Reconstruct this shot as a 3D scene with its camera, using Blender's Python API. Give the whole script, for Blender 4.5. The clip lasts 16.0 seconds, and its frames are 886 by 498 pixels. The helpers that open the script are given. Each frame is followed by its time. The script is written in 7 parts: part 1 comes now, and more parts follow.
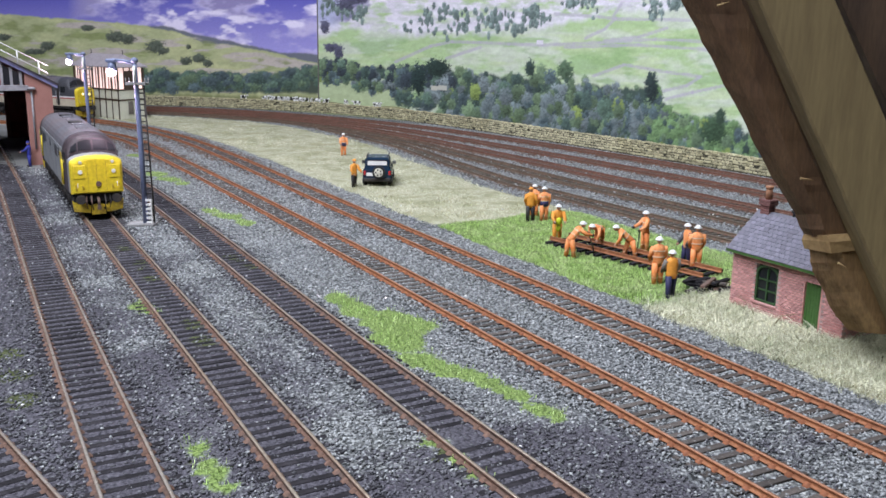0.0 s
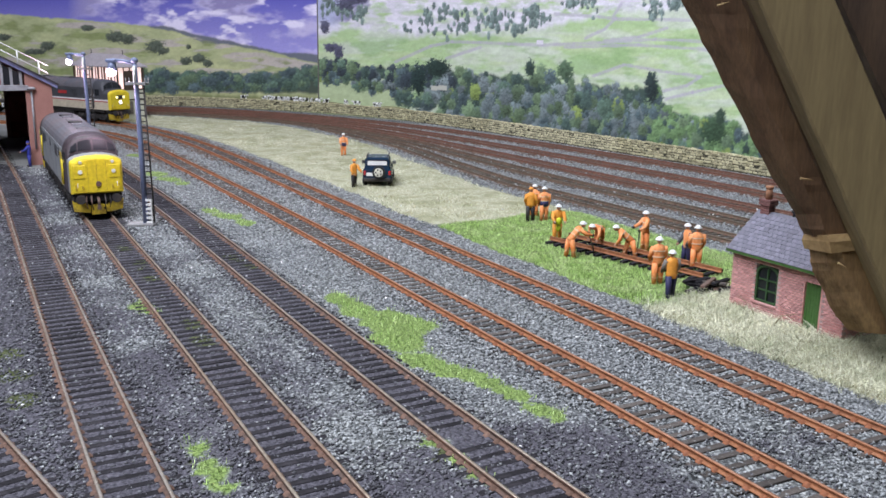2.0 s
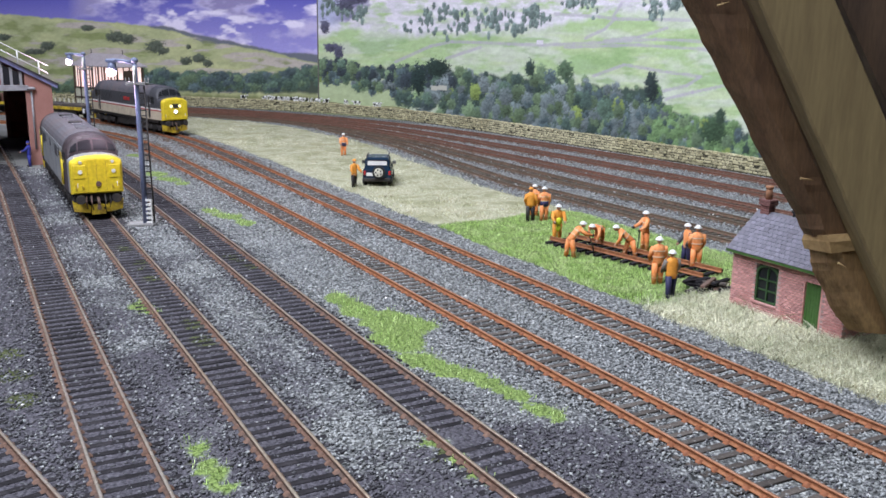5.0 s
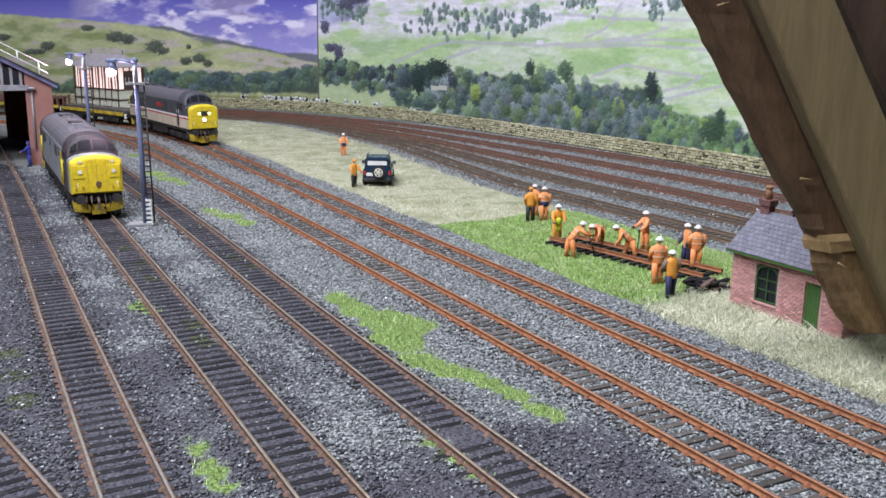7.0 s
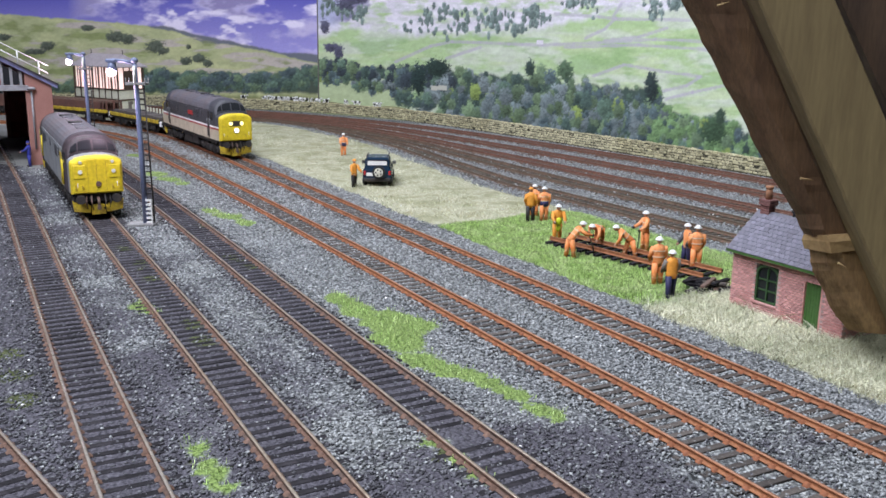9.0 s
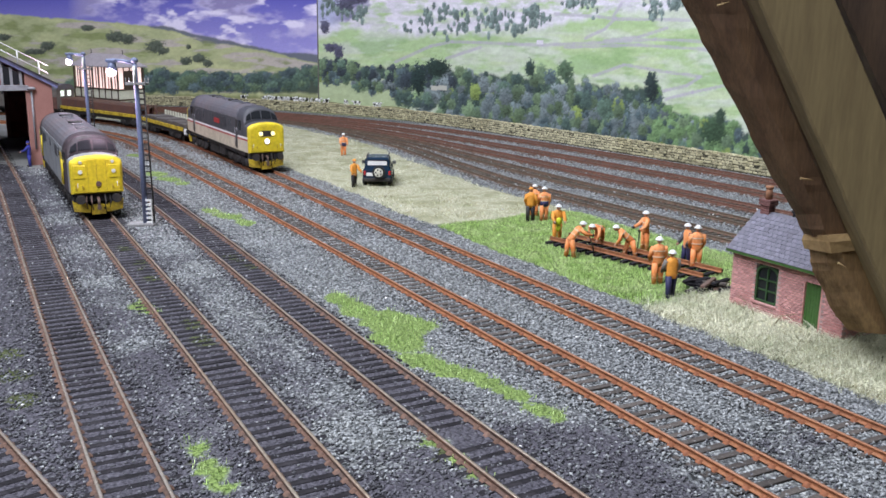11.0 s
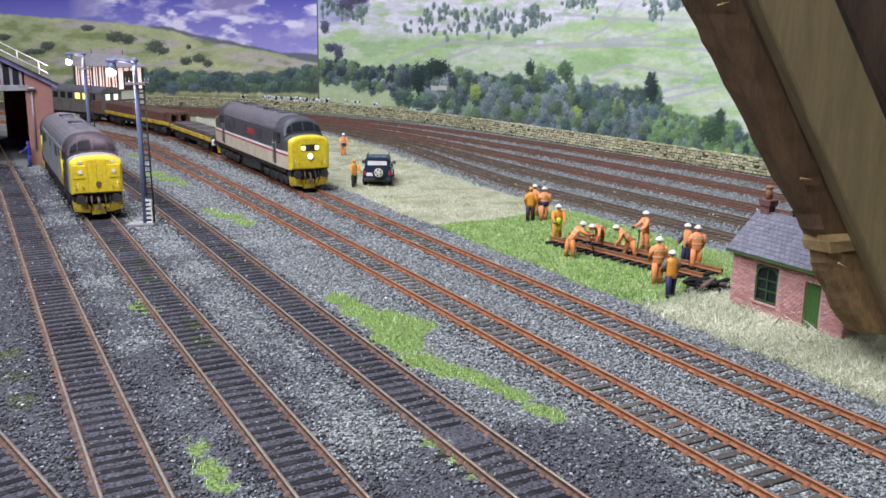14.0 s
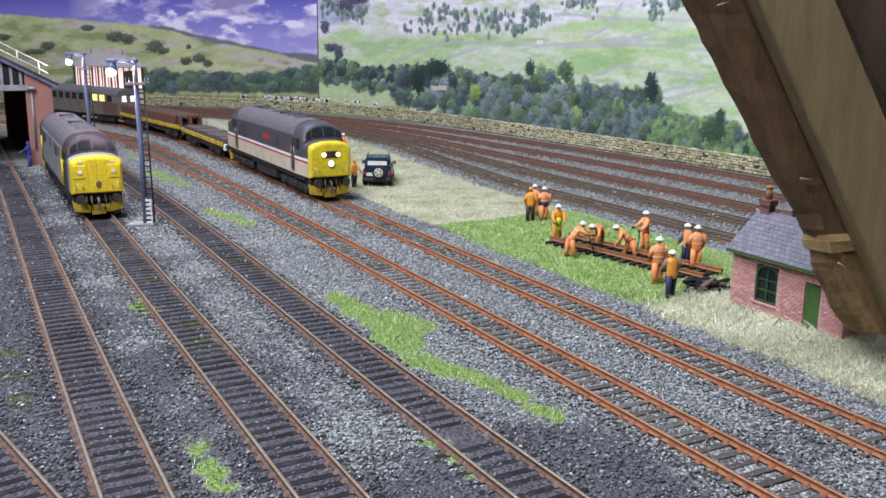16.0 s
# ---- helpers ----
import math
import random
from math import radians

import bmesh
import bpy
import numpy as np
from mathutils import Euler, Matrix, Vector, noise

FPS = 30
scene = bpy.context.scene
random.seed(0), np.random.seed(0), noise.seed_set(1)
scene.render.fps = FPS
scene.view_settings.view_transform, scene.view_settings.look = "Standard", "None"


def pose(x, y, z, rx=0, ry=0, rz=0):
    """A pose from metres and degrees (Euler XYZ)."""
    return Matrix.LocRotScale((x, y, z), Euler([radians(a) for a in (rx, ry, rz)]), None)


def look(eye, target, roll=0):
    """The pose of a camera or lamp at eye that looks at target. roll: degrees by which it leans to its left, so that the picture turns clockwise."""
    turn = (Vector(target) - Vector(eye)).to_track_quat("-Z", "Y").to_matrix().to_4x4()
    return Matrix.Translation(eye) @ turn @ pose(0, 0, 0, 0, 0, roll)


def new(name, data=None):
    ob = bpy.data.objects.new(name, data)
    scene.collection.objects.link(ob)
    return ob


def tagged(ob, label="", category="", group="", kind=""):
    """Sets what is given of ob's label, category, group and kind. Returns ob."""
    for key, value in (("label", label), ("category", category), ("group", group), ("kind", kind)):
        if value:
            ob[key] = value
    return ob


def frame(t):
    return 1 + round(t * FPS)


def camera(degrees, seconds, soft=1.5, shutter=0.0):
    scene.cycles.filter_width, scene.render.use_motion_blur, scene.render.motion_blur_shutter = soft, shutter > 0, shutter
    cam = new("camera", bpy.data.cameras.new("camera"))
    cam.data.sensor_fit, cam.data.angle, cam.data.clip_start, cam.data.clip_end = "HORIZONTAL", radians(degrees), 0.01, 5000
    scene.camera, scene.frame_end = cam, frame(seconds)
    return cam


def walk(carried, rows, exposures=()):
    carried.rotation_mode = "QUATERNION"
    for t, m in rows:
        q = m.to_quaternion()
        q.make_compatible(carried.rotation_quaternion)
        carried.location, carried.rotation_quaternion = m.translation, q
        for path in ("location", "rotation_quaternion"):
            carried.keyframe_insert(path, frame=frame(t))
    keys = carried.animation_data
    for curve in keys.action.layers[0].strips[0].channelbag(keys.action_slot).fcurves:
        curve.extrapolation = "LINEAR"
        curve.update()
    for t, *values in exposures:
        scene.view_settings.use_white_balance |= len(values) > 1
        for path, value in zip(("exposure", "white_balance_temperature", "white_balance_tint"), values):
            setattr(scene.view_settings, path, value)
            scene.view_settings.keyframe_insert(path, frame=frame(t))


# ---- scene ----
SECONDS = 16.0
EYE = (0.0, 0.0, 0.12626)
cam = camera(52.2, SECONDS, soft=1.6)
VIEW = look(EYE, (0.0, 0.97323, 0.12626 - 0.22982), 0.8166)
walk(cam, [(0.0, VIEW), (SECONDS, VIEW)], exposures=[(0.0, 0.08, 6230, 15.5), (SECONDS, 0.08, 6230, 15.5)])

# ---- light: unseen loft ceiling lamp, a second added for the back, dim grey world ----
world = bpy.data.worlds.new("world")
scene.world = world
world.use_nodes = True
world.node_tree.nodes["Background"].inputs[0].default_value = (0.55, 0.57, 0.62, 1)
world.node_tree.nodes["Background"].inputs[1].default_value = 0.3


def area_lamp(name, eye, target, sx, sy, watts, colour):
    d = bpy.data.lights.new(name, "AREA")
    d.shape, d.size, d.size_y, d.energy, d.color = "RECTANGLE", sx, sy, watts, colour
    ob = new(name, d)
    ob.matrix_world = look(eye, target)
    return ob


area_lamp("unseen_overhead_light", (-0.22, 0.22, 1.02), (0.10, 0.62, 0.0), 0.32, 1.3, 31.5, (0.89, 0.935, 1.0))
# second lamp, out of view, added to brighten the far end and backscene
area_lamp("unseen_overhead_light", (-0.50, 0.90, 1.04), (0.0, 1.0, 0.0), 0.7, 0.32, 9.0, (0.89, 0.93, 1.0))

MM = 0.001


# ---- materials ----
def nodes_of(name):
    m = bpy.data.materials.new(name)
    m.use_nodes = True
    nt = m.node_tree
    return m, nt, nt.nodes["Principled BSDF"]


def node(nt, kind, **inputs):
    n = nt.nodes.new(kind)
    for k, v in inputs.items():
        n.inputs[k].default_value = v
    return n


def mixed(nt, mode, fac, a, b):
    n = nt.nodes.new("ShaderNodeMix")
    n.data_type, n.blend_type = "RGBA", mode
    for sock, v in ((n.inputs[0], fac), (n.inputs[6], a), (n.inputs[7], b)):
        if isinstance(v, bpy.types.NodeSocket):
            nt.links.new(v, sock)
        elif isinstance(v, (int, float)):
            sock.default_value = v
        else:
            sock.default_value = (*v, 1)
    return n.outputs[2]


def ramp(nt, value, lo, hi):
    n = nt.nodes.new("ShaderNodeMapRange")
    nt.links.new(value, n.inputs[0])
    n.inputs[1].default_value, n.inputs[2].default_value = lo, hi
    return n.outputs[0]


def noise_of(nt, vec, scale, detail=4.0, rough=0.6):
    n = node(nt, "ShaderNodeTexNoise", Scale=scale, Detail=detail, Roughness=rough)
    nt.links.new(vec, n.inputs["Vector"])
    return n.outputs[0]


def bumped(nt, bsdf, height, strength, dist):
    b = node(nt, "ShaderNodeBump", Strength=strength, Distance=dist)
    nt.links.new(height, b.inputs["Height"])
    nt.links.new(b.outputs[0], bsdf.inputs["Normal"])


def mat(name, base, rough=0.6, metal=0.0, second=None, fine=900.0, coarse=90.0, amount=0.35, bump=0.25,
        dist=0.0002, rand=0.0, stretch=None, island=0.0, spec=0.4):
    """A painted or natural surface: base colour, a second colour in coarse patches, fine grain, bump."""
    m, nt, bsdf = nodes_of(name)
    geo = nt.nodes.new("ShaderNodeTexCoord")
    vec = geo.outputs["Object"]
    if stretch:
        mp = nt.nodes.new("ShaderNodeMapping")
        mp.inputs["Scale"].default_value = stretch
        nt.links.new(vec, mp.inputs[0])
        vec = mp.outputs[0]
    f, c = noise_of(nt, vec, fine), noise_of(nt, vec, coarse)
    second = second or tuple(v * 0.6 for v in base)
    col = mixed(nt, "MIX", ramp(nt, c, 0.4, 0.68), base, second)
    grain = mixed(nt, "MIX", ramp(nt, f, 0.3, 0.7), (1 - amount,) * 3, (1 + amount * 0.6,) * 3)
    col = mixed(nt, "MULTIPLY", 1.0, col, grain)
    if rand or island:
        src = nt.nodes.new("ShaderNodeObjectInfo").outputs["Random"] if rand else \
            nt.nodes.new("ShaderNodeNewGeometry").outputs["Random Per Island"]
        k = rand or island
        shade = mixed(nt, "MIX", src, (1 - k,) * 3, (1 + k,) * 3)
        col = mixed(nt, "MULTIPLY", 1.0, col, shade)
    nt.links.new(col, bsdf.inputs["Base Color"])
    nt.links.new(ramp_to(nt, c, rough * 0.8, min(1.0, rough * 1.2)), bsdf.inputs["Roughness"])
    bsdf.inputs["Metallic"].default_value = metal
    bsdf.inputs["Specular IOR Level"].default_value = spec
    if bump:
        bumped(nt, bsdf, f, bump, dist)
    return m


def ramp_to(nt, value, lo, hi):
    n = nt.nodes.new("ShaderNodeMapRange")
    nt.links.new(value, n.inputs[0])
    n.inputs[1].default_value, n.inputs[2].default_value = 0.3, 0.7
    n.inputs[3].default_value, n.inputs[4].default_value = lo, hi
    return n.outputs[0]


def glowing(name, colour, strength):
    m, nt, bsdf = nodes_of(name)
    bsdf.inputs["Base Color"].default_value = (*colour, 1)
    bsdf.inputs["Emission Color"].default_value = (*colour, 1)
    bsdf.inputs["Emission Strength"].default_value = strength
    return m


def glass(name, colour=(0.02, 0.022, 0.025), rough=0.16):
    m, nt, bsdf = nodes_of(name)
    bsdf.inputs["Base Color"].default_value = (*colour, 1)
    bsdf.inputs["Roughness"].default_value = rough
    bsdf.inputs["Specular IOR Level"].default_value = 0.22
    return m


def ground_material():
    """Ballast chips, straw, turf, and patches of oil stain and painted dimming, blended by the plan's own masks."""
    m, nt, bsdf = nodes_of("scenic_ground")
    vec = nt.nodes.new("ShaderNodeTexCoord").outputs["Object"]
    vor = node(nt, "ShaderNodeTexVoronoi", Scale=620.0)
    nt.links.new(vec, vor.inputs["Vector"])
    sep = nt.nodes.new("ShaderNodeSeparateColor")
    nt.links.new(vor.outputs["Color"], sep.inputs[0])
    chip = mixed(nt, "MIX", ramp(nt, sep.outputs[0], 0.0, 1.0), (0.095, 0.103, 0.108), (0.42, 0.44, 0.44))
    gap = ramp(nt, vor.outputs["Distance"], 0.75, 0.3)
    # shade between the chips is put into their colour
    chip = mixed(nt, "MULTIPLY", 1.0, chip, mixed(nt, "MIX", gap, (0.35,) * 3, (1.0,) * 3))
    coarse = noise_of(nt, vec, 14.0, 5.0)
    chip = mixed(nt, "MULTIPLY", 1.0, chip, mixed(nt, "MIX", ramp(nt, coarse, 0.3, 0.7), (0.72, 0.72, 0.76), (1.15, 1.14, 1.06)))
    fine = noise_of(nt, vec, 700.0, 5.0)

    def mask(attr):
        a = nt.nodes.new("ShaderNodeAttribute")
        a.attribute_name = attr
        return a.outputs["Fac"]
    edge = nt.nodes.new("ShaderNodeMath")
    edge.operation = "MULTIPLY_ADD"
    nt.links.new(fine, edge.inputs[0])
    edge.inputs[1].default_value, edge.inputs[2].default_value = 0.8, -0.4

    def ragged(attr):
        s = nt.nodes.new("ShaderNodeMath")
        s.operation = "ADD"
        nt.links.new(mask(attr), s.inputs[0])
        nt.links.new(edge.outputs[0], s.inputs[1])
        return ramp(nt, s.outputs[0], 0.35, 0.65)
    dark = mixed(nt, "MIX", ramp(nt, fine, 0.35, 0.65), (0.036, 0.034, 0.042), (0.115, 0.111, 0.128))
    col = mixed(nt, "MIX", ragged("dirt_dim"), chip, dark)
    straw = mixed(nt, "MIX", ramp(nt, fine, 0.35, 0.65), (0.30, 0.295, 0.19), (0.56, 0.55, 0.40))
    straw = mixed(nt, "MIX", ramp(nt, noise_of(nt, vec, 46.0, 4.0), 0.45, 0.62), straw, (0.30, 0.30, 0.18))
    col = mixed(nt, "MIX", ragged("straw"), col, straw)
    turf = mixed(nt, "MIX", ramp(nt, fine, 0.35, 0.65), (0.085, 0.135, 0.035), (0.24, 0.33, 0.10))
    col = mixed(nt, "MIX", ragged("turf"), col, turf)
    moss = mixed(nt, "MIX", ramp(nt, fine, 0.35, 0.65), (0.035, 0.042, 0.02), (0.095, 0.11, 0.045))
    col = mixed(nt, "MIX", ragged("moss"), col, moss)
    rusty = mixed(nt, "MIX", ramp(nt, fine, 0.35, 0.65), (0.06, 0.042, 0.033), (0.17, 0.115, 0.085))
    col = mixed(nt, "MIX", ragged("rust"), col, rusty)
    conc = mixed(nt, "MIX", ramp(nt, coarse, 0.35, 0.65), (0.19, 0.19, 0.18), (0.28, 0.28, 0.265))
    col = mixed(nt, "MIX", mask("concrete"), col, conc)
    nt.links.new(col, bsdf.inputs["Base Color"])
    bsdf.inputs["Roughness"].default_value = 0.9
    bsdf.inputs["Specular IOR Level"].default_value = 0.2
    bumped(nt, bsdf, gap, 0.9, 0.0009)
    return m


